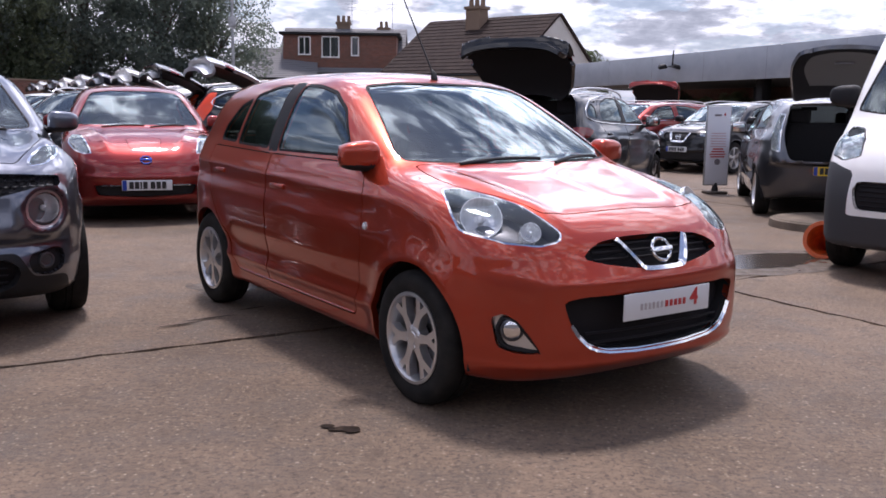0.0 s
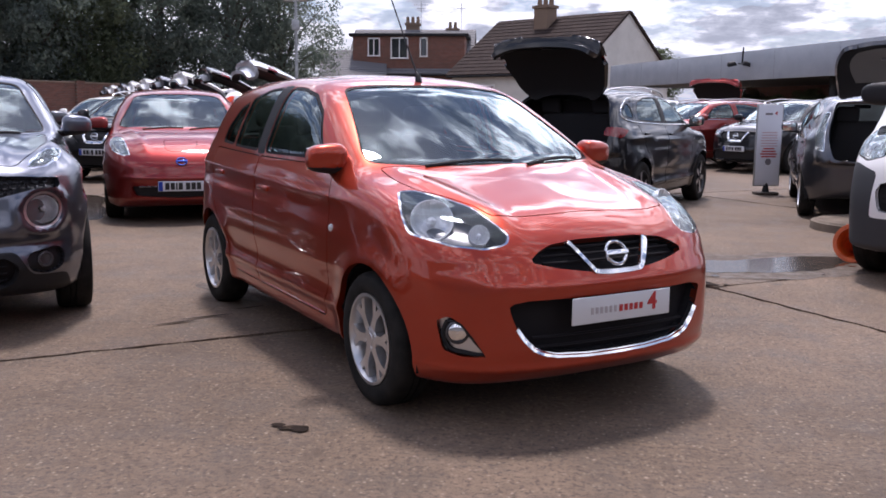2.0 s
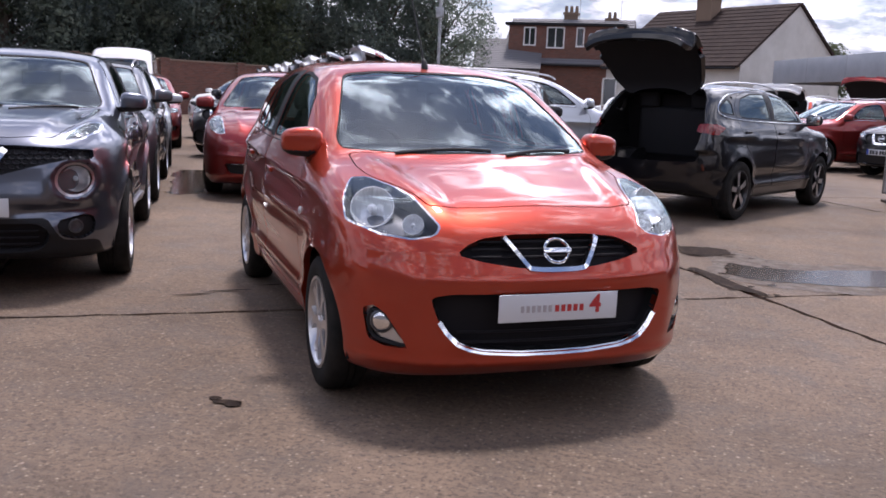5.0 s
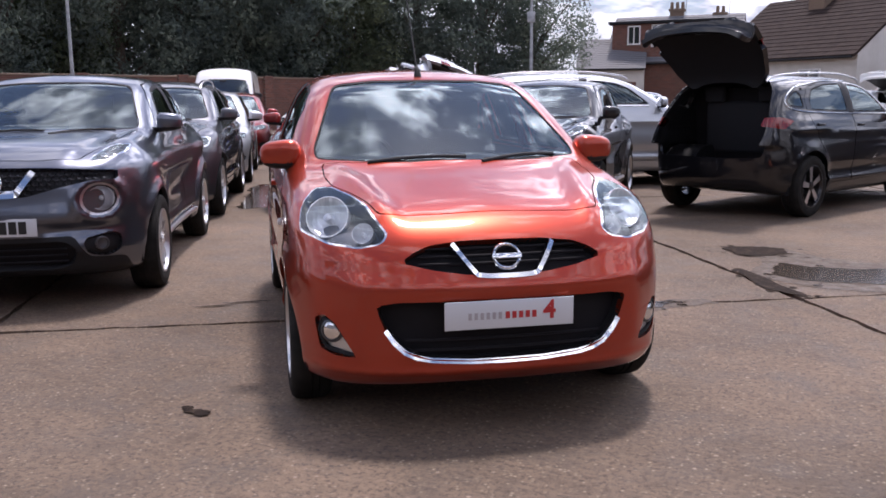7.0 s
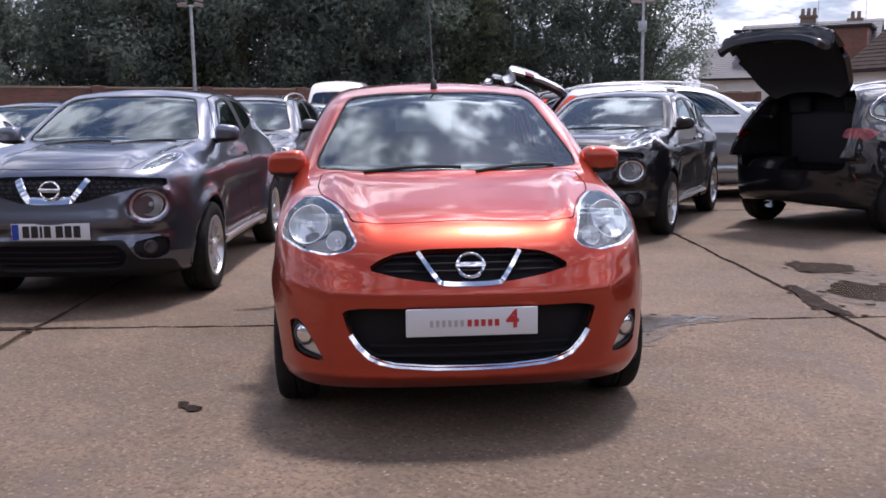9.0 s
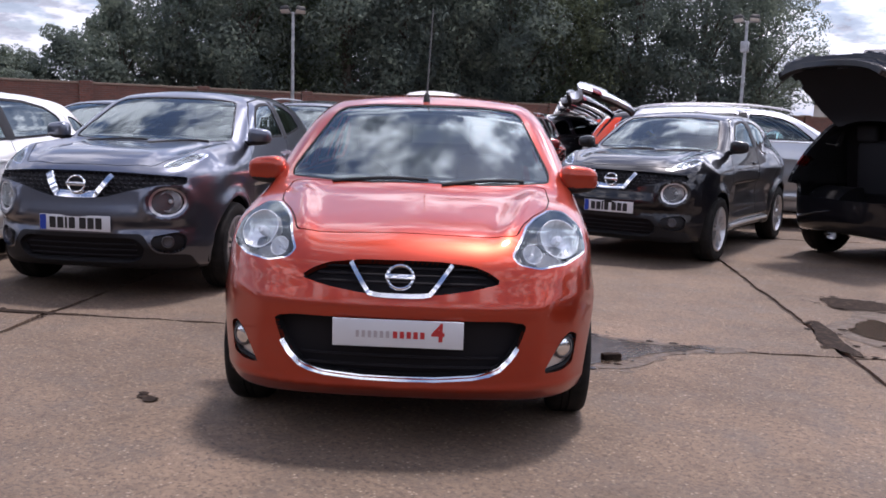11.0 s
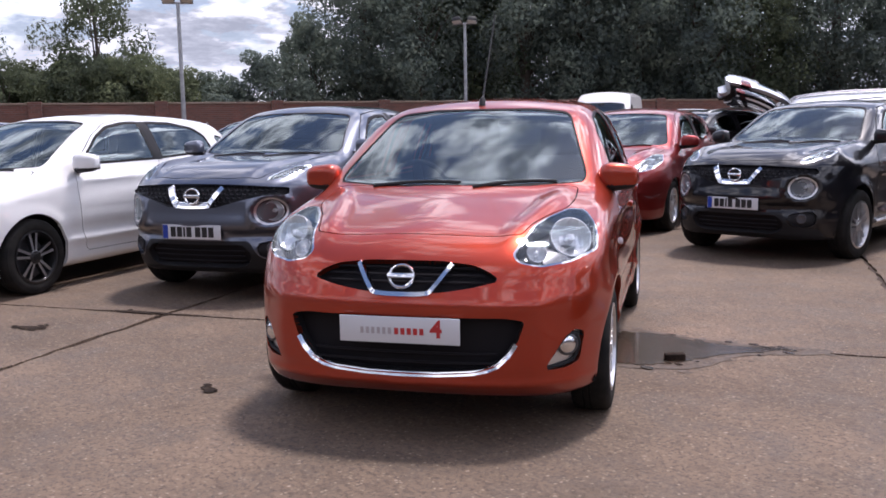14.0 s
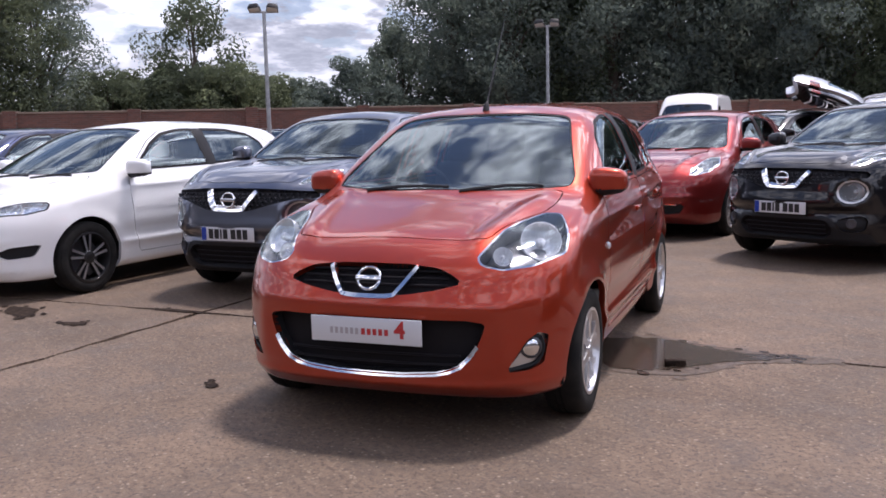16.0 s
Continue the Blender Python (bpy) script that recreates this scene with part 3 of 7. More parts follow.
def build_car(s, paint_mat, m, name, label, step=0.03, group="", open_hatch=None, inside=True, plates=True, glass=None):
    root = thing(name, m, label, s.get("category", "car"), group)
    k = Skin(s, step)
    # wheel openings
    for ax in (0.0, -s["wb"]):
        a = np.linspace(0, 2 * math.pi, 40, endpoint=False)
        o = np.stack([ax + s["arch"] * np.cos(a), s["tyre"] + s["arch"] * np.sin(a)], 1)
        k.cut(k.distance("side", o, lambda p: p[:, 1] > 0.5), "body", "hole")
    made = []
    for c in s["cuts"]:
        nm, view, kind, mat, pts = c[:5]
        opt = c[5] if len(c) > 5 else {}
        if isinstance(view, tuple):
            pts = (np.array(pts) @ axes(view)).tolist()
        o = spline(pts, True, 5) if opt.get("smooth") else rounded(pts, opt.get("r", 0.03))
        g = k.distance(view, o, opt.get("limit"))
        src = opt.get("src", "body")
        if kind == "pane":
            k.cut(g, src, nm + "_rim")
            k.cut(k.distance(view, o, opt.get("limit")) + opt.get("rim", 0.014), nm + "_rim", nm)
        elif kind == "lamp":
            k.cut(g, src, nm + "_rim")
            k.cut(k.distance(view, o, opt.get("limit")) + opt.get("rim", 0.012), nm + "_rim", nm)
        elif kind == "panel":
            k.cut(g, src, nm + "_gap")
            k.cut(k.distance(view, o, opt.get("limit")) + 0.006, nm + "_gap", nm)
        else:
            k.cut(g, src, nm)
        made.append((nm, kind, mat, opt))
    hinge = None
    if open_hatch is not None:
        hx, hz = s["hinge"]
        hinge = pose(hx, 0, hz) @ pose(0, 0, 0, 0, open_hatch, 0) @ pose(-hx, 0, -hz)
    body = part("body", k.mesh("body", ["body"], 0, 0.03, keep=lambda q: (q[:, 2] > 0.30) | (np.abs(q[:, 1]) > 0.62) | (q[:, 0] > 0.4) | (q[:, 0] < -s["wb"] - 0.4)), paint_mat, root)
    for nm, kind, mat, opt in made:
        plain = opt.get("name", nm)
        mv = hinge if opt.get("hatch") else None
        for sd in ((-1, 1) if opt.get("split", True) else (0,)):
            if kind == "pane":
                me = k.mesh(plain, [nm], -0.005, 0, sd)
                if me is None:
                    continue
                ob = part(plain, me, mat, root, m=mv)
                ob.visible_shadow = False
                part("window_seal", k.mesh("window_seal", [nm + "_rim"], -0.002, 0.015, sd), M_RUBBER, ob)
            elif kind == "panel":
                me = k.mesh(plain, [nm], 0, 0.025 if mv is None else 0.05, sd)
                if me is None:
                    continue
                ob = part(plain, me, mat or paint_mat, root, m=mv)
                if mv is None:
                    gap = k.mesh("shut_line", [nm + "_gap"], -0.014, 0, sd)
                    if gap:
                        part("shut_line", gap, M_RUBBER, ob)
                else:
                    part("hatch_lining", k.mesh("hatch_lining", [nm] + [t for n2, _k, _m, o2 in made if o2.get("src") == nm for t in (n2, n2 + "_rim")], -0.05, 0.0, sd, True), s.get("lining") or M_TRIM, ob)
            elif kind == "lamp":
                me = k.mesh(plain, [nm], 0.001, 0.012, sd)
                if me is None:
                    continue
                ob = part(plain, me, M_LENS, root)
                ob.visible_shadow = False
                part("reflector", k.mesh("reflector", [nm], -opt.get("depth", 0.05), 0, sd), mat, ob)
                part("bezel", lamp_rim(k, nm, sd, opt.get("depth", 0.05)), opt.get("bezel", M_LAMPBODY), ob)
                part("lamp_frame", k.mesh("lamp_frame", [nm + "_rim"], -0.001, 0.012, sd), opt.get("frame", M_CHROME), ob)
                for (bx, by, bz, br) in opt.get("bowls", ()):
                    bowl(ob, s, bx, by * sd, bz, br, sd, opt.get("axis", (0.80, 0.34, 0.44)))
            elif kind == "recess":
                me = k.mesh(plain, [nm], -opt.get("depth", 0.03), 0, sd)
                if me is None:
                    continue
                ob = part(plain, me, mat, root)
                part("surround", lamp_rim(k, nm, sd, opt.get("depth", 0.03)), opt.get("edge", M_TRIM), ob)
            elif kind == "flush":
                me = k.mesh(plain, [nm], 0.001, 0.01, sd)
                if me:
                    part(plain, me, mat, root, m=mv)
    # arch liners, wheels
    for ax in (0.0, -s["wb"]):
        for sd in (-1, 1):
            bm = bmesh.new()
            n, rr = 24, s["arch"] + 0.02
            y0, y1 = curve(np.array([ax]), s["width"])[0] - 0.05, 0.42
            ring = [(ax + rr * math.cos(a), s["tyre"] + rr * math.sin(a)) for a in np.linspace(-0.2, math.pi + 0.2, n)]
            for (xa, za), (xb, zb) in zip(ring, ring[1:]):
                bm.faces.new([bm.verts.new(v) for v in ((xa, y0 * sd, za), (xb, y0 * sd, zb), (xb, y1 * sd, zb), (xa, y1 * sd, za))])
            bmesh.ops.remove_doubles(bm, verts=bm.verts, dist=0.0005)
            bm.faces.new([bm.verts.new((x, y1 * sd, z)) for x, z in ring])
            part("arch_liner", bm, M_TRIM, root)
    part("floor_pan", box(bmesh.new(), (s["wb"] + 0.9, 1.22, 0.03), (-s["wb"] / 2, 0, s["tyre"] - 0.04), bevel=0.01), M_TRIM, root)
    wheels(root, s, 56 if step < 0.045 else 28)
    for sd in (-1, 1):
        mirror(root, s, sd, s.get("mirrormat") or paint_mat)
    for hx, hy, hz in s.get("handles", ()):
        for sd in (-1, 1):
            h = part("door_handle", box(bmesh.new(), (0.17, 0.020, 0.030), (0, 0.006, 0), bevel=0.009, seg=2), s.get("handlemat") or paint_mat, root, m=pose(hx, 0, hz) @ Matrix.Diagonal((1, sd, 1, 1)))
            yy = surface_y(s, hx, hz)
            h.matrix_basis = pose(hx, yy * sd, hz) @ Matrix.Diagonal((1, sd, 1, 1))
    # inside
    lin = k.mesh("lining", ["body"] + [n for n, kd, _m, o in made if kd == "panel" and not (o.get("hatch") and hinge is not None)], -0.035, 0, 0, True, lambda q: q[:, 2] > s["floor"])
    part("lining", lin, M_TRIM, root)
    if hinge is not None and step < 0.05:
        lid_inside(root, s, hinge, *s["lid"])
    if inside:
        cx, hz = s["dash"]
        part("dashboard", box(bmesh.new(), (0.55, s["cabin_w"] * 2, 0.22), (cx, 0, hz - 0.10), (0, 8, 0), 0.06, 3), M_TRIM, root)
        bm = bmesh.new()
        lathe(bm, [(0.172 + 0.014 * math.cos(a), 0.014 * math.sin(a)) for a in np.linspace(0, 2 * math.pi, 8, endpoint=False)], 32, closed=True)
        box(bm, (0.32, 0.05, 0.012))
        cyl(bm, 0.06, 0.05, 0.03)
        part("steering_wheel", bm, M_TRIM, root, m=pose(cx - 0.42, -0.36, hz - 0.02, 0, -65, 0))
        for sd in (-1, 1):
            seat(root, s["seatx"], 0.36 * sd, s["seatz"], 0.50)
        seat(root, s["seatx"] - 0.85, 0, s["seatz"] + 0.04, 1.15, True)
        part("rear_view_mirror", box(bmesh.new(), (0.03, 0.22, 0.06), bevel=0.012), M_TRIM, root, m=pose(s["screen"][2] + 0.10, 0, s["screen"][3] - 0.10))
    return root, k


def lid_inside(root, s, hinge, z0, z1, half, mat):
    """Moulded inner panel and grab handle on the inside of a raised tailgate."""
    bm = bmesh.new()
    uv = [(u, v) for v in np.linspace(-1, 1, 11) for u in np.linspace(-1, 1, 15)]
    P = nose_points(s, [(half * u * (1 - 0.10 * max(v, 0)) * (1 - 0.16 * v * v * abs(u)), (z0 + z1) / 2 + (z1 - z0) / 2 * v * (1 - 0.14 * u * u)) for u, v in uv], False)
    made = [bm.verts.new(hinge @ (Vector(p) + Vector((0.056 if max(abs(u), abs(v)) > 0.99 else 0.066, 0, 0)))) for p, (u, v) in zip(P, uv)]
    rows = [made[i * 15:i * 15 + 15] for i in range(11)]
    for a, b in zip(rows, rows[1:]):
        for i in range(14):
            bm.faces.new((a[i], a[i + 1], b[i + 1], b[i]))
    panel = part("lid_panel", bm, mat, root, "moulded plastic inner panel")
    zh = z0 + (z1 - z0) * 0.30
    pts = [hinge @ Vector((surface_x(s, y, zh, False) + 0.075, y, zh)) for y in np.linspace(-0.11, 0.11, 5)]
    part("grab_handle", tube(bmesh.new(), pts, 0.016, 6), M_LAMPDARK, panel, "pale grey grab handle")


def meet(s, inner, outer):
    """Points of the skin on the lines from inner points to outer points, row by row."""
    a, b = np.array(inner, float), np.array(outer, float)
    lo, hi = np.zeros(len(a)), np.ones(len(a))
    for _ in range(22):
        mid = (lo + hi) / 2
        inside = body_field(s, a + (b - a) * mid[:, None]) < 0
        lo, hi = np.where(inside, mid, lo), np.where(inside, hi, mid)
    return a + (b - a) * lo[:, None]


def side_points(s, xz):
    """The skin of the left side at places (x, z)."""
    return meet(s, [(x, 0.3, z) for x, z in xz], [(x, 1.2, z) for x, z in xz])


def nose_points(s, yz, front=True):
    """The skin of the nose (or of the tail) at places (y, z)."""
    x0, x1 = (-0.6, 1.4) if front else (-1.5, -6.0)
    return meet(s, [(x0, y, z) for y, z in yz], [(x1, y, z) for y, z in yz])


def surface_y(s, x, z):
    return float(side_points(s, [(x, z)])[0, 1])


def surface_x(s, y, z, front=True):
    return float(nose_points(s, [(y, z)], front)[0, 0])


def lamp_rim(k, nm, sd, depth):
    """The wall between a region's edge and its sunken floor."""
    sel = k.tag == nm
    T = k.T[sel]
    if sd:
        T = T[k.V[T][:, :, 1].mean(1) * sd > 0]
    e = np.concatenate([T[:, [0, 1]], T[:, [1, 2]], T[:, [2, 0]]])
    n = len(k.V)
    rim = e[~np.isin(e[:, 0] * n + e[:, 1], e[:, 1] * n + e[:, 0])]
    used, inv = np.unique(rim, return_inverse=True)
    rim = inv.reshape(rim.shape)
    V = np.concatenate([k.V[used], k.V[used] - k.N[used] * depth])
    h = len(used)
    me = bpy.data.meshes.new("bezel")
    me.from_pydata(V.tolist(), [], [(a, b, b + h, a + h) for a, b in rim.tolist()])
    me.polygons.foreach_set("use_smooth", np.ones(len(rim), bool))
    return me


def bowl(parent, s, x, y, z, r, sd, axis):
    """A round lamp behind a headlight's lens, set just under the skin."""
    ax = Vector((axis[0], axis[1] * sd, axis[2])).normalized()
    at = Vector((x, y, z))
    at -= ax * (float(body_field(s, np.array([at]))[0]) + 0.040)
    turn = Matrix.Translation(at) @ ax.to_track_quat("Z", "Y").to_matrix().to_4x4()
    bm = bmesh.new()
    lathe(bm, [(r * 1.03, -0.03), (r * 1.03, 0.004), (r * 0.99, 0.004), (r * 0.85, -0.014), (r * 0.5, -0.036), (r * 0.22, -0.042), (r * 0.22, -0.012), (r * 0.16, 0.0), (0.001, 0.003)], 36, turn)
    part("lamp_bowl", bm, M_BOWL, parent)


# ---- the cars' shapes ----
def mixed(base, **change):
    s = dict(base)
    s.update(change)
    return s


def micra_form(x, y, z):
    """Bonnet ridges, the brow over the lower grille, cheeks, shoulder and sill lines."""
    ridge = 0.43 + 0.20 * (0.45 - x)
    hood = ease((x + 0.25) / 0.05) * ease((0.50 - x) / 0.04)
    top = hood * (0.013 * hump(y, ridge, 0.05) - 0.007 * ease((ridge - 0.06 - y) / 0.02) + 0.006 * hump(y, 0, 0.16))
    front = (0.012 * hump(z, 0.600, 0.038) * ease((0.58 - y) / 0.04) + 0.010 * hump(y, 0.575, 0.055) * ease((z - 0.34) / 0.03) * ease((0.63 - z) / 0.03)
             + 0.012 * hump(z, 0.270, 0.022) - 0.005 * hump(z, 0.67, 0.035) * ease((y - 0.40) / 0.05))
    along = ease((-0.25 - x) / 0.08) * ease((x + 2.95) / 0.08)
    line = 0.885 + 0.022 * (-x - 0.3)
    side = along * (0.011 * hump(z, line, 0.022) - 0.012 * hump(z, line - 0.085, 0.05) + 0.014 * hump(z, 0.375, 0.03) - 0.012 * hump(z, 0.475, 0.06))
    return top, side, front


def juke_form(x, y, z):
    """Domed bonnet, raised wings, round lamp pods, waisted doors and wide haunches."""
    hood = ease((x + 0.36) / 0.05) * ease((0.70 - x) / 0.05)
    top = hood * (0.024 * ease((0.42 + 0.10 * (0.6 - x) - y) / 0.016) + 0.045 * hump(y, 0.68, 0.085) * ease((0.5 - x) / 0.06))
    r = np.sqrt((y - 0.605) ** 2 + (z - 0.715) ** 2)
    front = (0.030 * hump(r, 0.128, 0.026) + 0.026 * ease((z - 0.575) / 0.012) * ease((0.66 - z) / 0.03) * ease((0.52 - y) / 0.04)
             - 0.035 * hump(z, 0.525, 0.035) * ease((y - 0.30) / 0.03) * ease((0.70 - y) / 0.04) + 0.02 * hump(z, 0.40, 0.05) * ease((y - 0.4) / 0.04))
    doors = ease((-0.55 - x) / 0.08) * ease((x + 2.05) / 0.08)
    side = (0.040 * hump(z, 0.93, 0.10) * hump(x, -2.53, 0.42) + 0.028 * hump(z, 0.90, 0.10) * hump(x, -0.02, 0.38)
            - doors * (0.035 * hump(z, 0.66, 0.13) - 0.012 * hump(z, 0.93, 0.03)) + 0.022 * doors * hump(z, 0.40, 0.04))
    return top, side, front


def hatch_form(x, y, z):
    """Shoulder crease, scooped lower doors and a folded bonnet."""
    along = ease((-0.35 - x) / 0.08) * ease((x + 3.2) / 0.08)
    line = 0.90 + 0.03 * (-x - 0.4)
    side = along * (0.014 * hump(z, line, 0.022) - 0.012 * hump(z, line - 0.09, 0.05) + 0.020 * hump(z, 0.40, 0.03) - 0.014 * hump(z, 0.50, 0.06))
    ridge = 0.40 + 0.22 * (0.6 - x)
    top = ease((x + 0.15) / 0.05) * ease((0.70 - x) / 0.05) * (0.014 * hump(y, ridge, 0.05) - 0.006 * ease((ridge - 0.05 - y) / 0.02))
    front = 0.020 * hump(z, 0.52, 0.03) * ease((0.62 - y) / 0.05) + 0.016 * hump(z, 0.28, 0.025)
    return top, side, front


LAMP = (0.72, 0.48, 0.50)      # headlights are outlined as seen from this side
TAILV = (-0.75, 0.62, 0.22)


MICRA = dict(
    wb=2.45, track=0.735, tyre=0.298, rim=0.200, arch=0.338, tyrewidth=0.18, spokes=6, spoke="leaf",
    width=[(0.75, 0.785), (0.2, 0.815), (-0.3, 0.828), (-1.5, 0.832), (-2.5, 0.82), (-3.0, 0.775), (-3.1, 0.75)],
    section=[(0.12, -0.11), (0.22, -0.045), (0.36, -0.025), (0.62, 0.0), (0.80, -0.006), (0.95, -0.03), (1.05, -0.07), (1.25, -0.13)],
    top=[(0.8, 0.60), (0.62, 0.79), (0.48, 0.865), (0.2, 0.945), (-0.2, 1.025), (-0.6, 1.055), (-1.5, 1.065), (-2.6, 1.10), (-3.1, 1.08)],
    nose=[(0.1, 0.56), (0.2, 0.645), (0.28, 0.685), (0.36, 0.70), (0.5, 0.70), (0.62, 0.69), (0.75, 0.635), (0.85, 0.55), (1.0, 0.35)],
    tail=[(0.2, -2.98), (0.4, -3.06), (0.6, -3.08), (0.9, -3.06), (1.15, -2.98)],
    bow=(0.10, 0.25), rbow=(0.08, 0.2), hoodbow=0.06, crown=0.05, form=micra_form,
    under=[(0.8, 0.235), (0.45, 0.19), (-2.5, 0.20), (-3.1, 0.28)],
    cabin=[(0.8, 0.80), (1.05, 0.765), (1.2, 0.715), (1.45, 0.60), (1.6, 0.53)],
    cabinplan=[(0.1, -0.01), (-0.4, 0.0), (-1.5, 0.015), (-2.5, -0.03), (-3.1, -0.10)],
    roof=[(0.0, 1.36), (-0.95, 1.455), (-1.3, 1.49), (-1.7, 1.505), (-2.2, 1.49), (-2.7, 1.435), (-3.0, 1.37)],
    screen=(-0.12, 1.0, -0.98, 1.45), screenbow=0.36, hatch=(-3.03, 1.05, -2.74, 1.42), floor=0.7,
    mirror=(-0.50, 0.705, 1.055), mirrorsize=0.86, dash=(-0.45, 1.0), cabin_w=0.66, seatx=-1.25, seatz=0.42, hinge=(-2.68, 1.42),
    handles=[(-1.37, 0, 0.855), (-2.28, 0, 0.89)],
    cuts=[
        ("headlight", LAMP, "lamp", M_LAMPMID, [(0.02, 0.69, 0.950), (0.04, 0.615, 0.950), (0.19, 0.543, 0.925), (0.32, 0.498, 0.897), (0.44, 0.472, 0.85),
                                                 (0.527, 0.438, 0.797), (0.556, 0.47, 0.765), (0.535, 0.56, 0.746), (0.45, 0.67, 0.757), (0.33, 0.747, 0.785), (0.275, 0.772, 0.795), (0.20, 0.765, 0.86)],
         dict(r=0.02, depth=0.085, rim=0.009, bezel=M_LAMPMID, bowls=[(0.270, 0.655, 0.845, 0.088), (0.450, 0.535, 0.800, 0.042)])),
        ("grille", "front", "recess", M_RUBBER, [(-0.2, 0.779), (0.16, 0.776), (0.295, 0.762), (0.36, 0.738), (0.412, 0.703), (0.295, 0.675), (0.16, 0.655), (-0.2, 0.645)], dict(split=False, depth=0.045, r=0.02)),
        ("lower_grille", "front", "recess", M_RUBBER, [(-0.2, 0.558), (0.43, 0.556), (0.514, 0.54), (0.482, 0.449), (0.41, 0.364), (0.31, 0.328), (0.15, 0.316), (-0.2, 0.316)], dict(split=False, depth=0.06, r=0.02)),
        ("fog_recess", (0.85, 0.52, 0.0), "recess", M_ALLOY, [(0.45, 0.735, 0.470), (0.49, 0.70, 0.490), (0.53, 0.66, 0.462), (0.563, 0.617, 0.395), (0.583, 0.575, 0.328), (0.52, 0.66, 0.330), (0.465, 0.712, 0.352)], dict(depth=0.022, r=0.012)),
        ("bonnet", "top", "panel", None, [(0.457, -0.3), (0.455, 0.2), (0.445, 0.38), (0.43, 0.466), (0.30, 0.503), (0.18, 0.546), (0.03, 0.617), (-0.10, 0.635), (-0.29, 0.628), (-0.235, 0.45), (-0.18, 0.25), (-0.165, -0.3)],
         dict(split=False, limit=lambda p: p[:, 2] > 0.8)),
        ("front_door", "side", "panel", None, [(-0.53, 0.29), (-0.44, 0.60), (-0.43, 0.90), (-0.47, 1.0), (-0.54, 1.030), (-1.532, 1.030), (-1.55, 0.29)]),
        ("rear_door", "side", "panel", None, [(-1.55, 0.29), (-1.532, 1.030), (-2.50, 1.045), (-2.44, 0.76), (-2.12, 0.48), (-2.02, 0.29)]),
        ("front_window", "side", "pane", M_GLASS, [(-0.60, 1.05), (-0.86, 1.285), (-1.05, 1.375), (-1.25, 1.41), (-1.43, 1.418), (-1.46, 1.045)], dict(name="door_window")),
        ("rear_window_side", "side", "pane", M_GLASS, [(-1.59, 1.05), (-1.57, 1.42), (-1.78, 1.41), (-2.05, 1.36), (-2.10, 1.06)], dict(name="door_window")),
        ("quarter_window", "side", "pane", M_GLASS, [(-2.13, 1.065), (-2.08, 1.345), (-2.25, 1.30), (-2.41, 1.17), (-2.43, 1.075)], dict()),
        ("pillar_trim", "side", "flush", M_TRIM, [(-1.465, 1.04), (-1.435, 1.42), (-1.522, 1.425), (-1.545, 1.04)], dict(r=0.01)),
        ("pillar_trim_b", "side", "flush", M_TRIM, [(-1.545, 1.04), (-1.522, 1.425), (-1.567, 1.42), (-1.587, 1.04)], dict(r=0.01, name="pillar_trim")),
        ("windscreen", "front", "pane", M_GLASS, [(-0.4, 1.035), (0.40, 1.035), (0.65, 1.045), (0.655, 1.09), (0.505, 1.405), (0.3, 1.428), (-0.4, 1.433)], dict(limit=lambda p: (p[:, 0] < 0.0) & (p[:, 0] > -1.3), rim=0.008, split=False, r=0.05)),
        ("rear_window", "rear", "pane", M_GLASS, [(-0.4, 1.10), (0.56, 1.10), (0.46, 1.36), (-0.4, 1.38)], dict(split=False, r=0.06, hatch=True)),
        ("tail_light", TAILV, "flush", M_TAIL, [(-2.90, 0.72, 1.05), (-3.02, 0.60, 1.02), (-3.05, 0.60, 0.72), (-2.88, 0.77, 0.72)]),
    ],
)

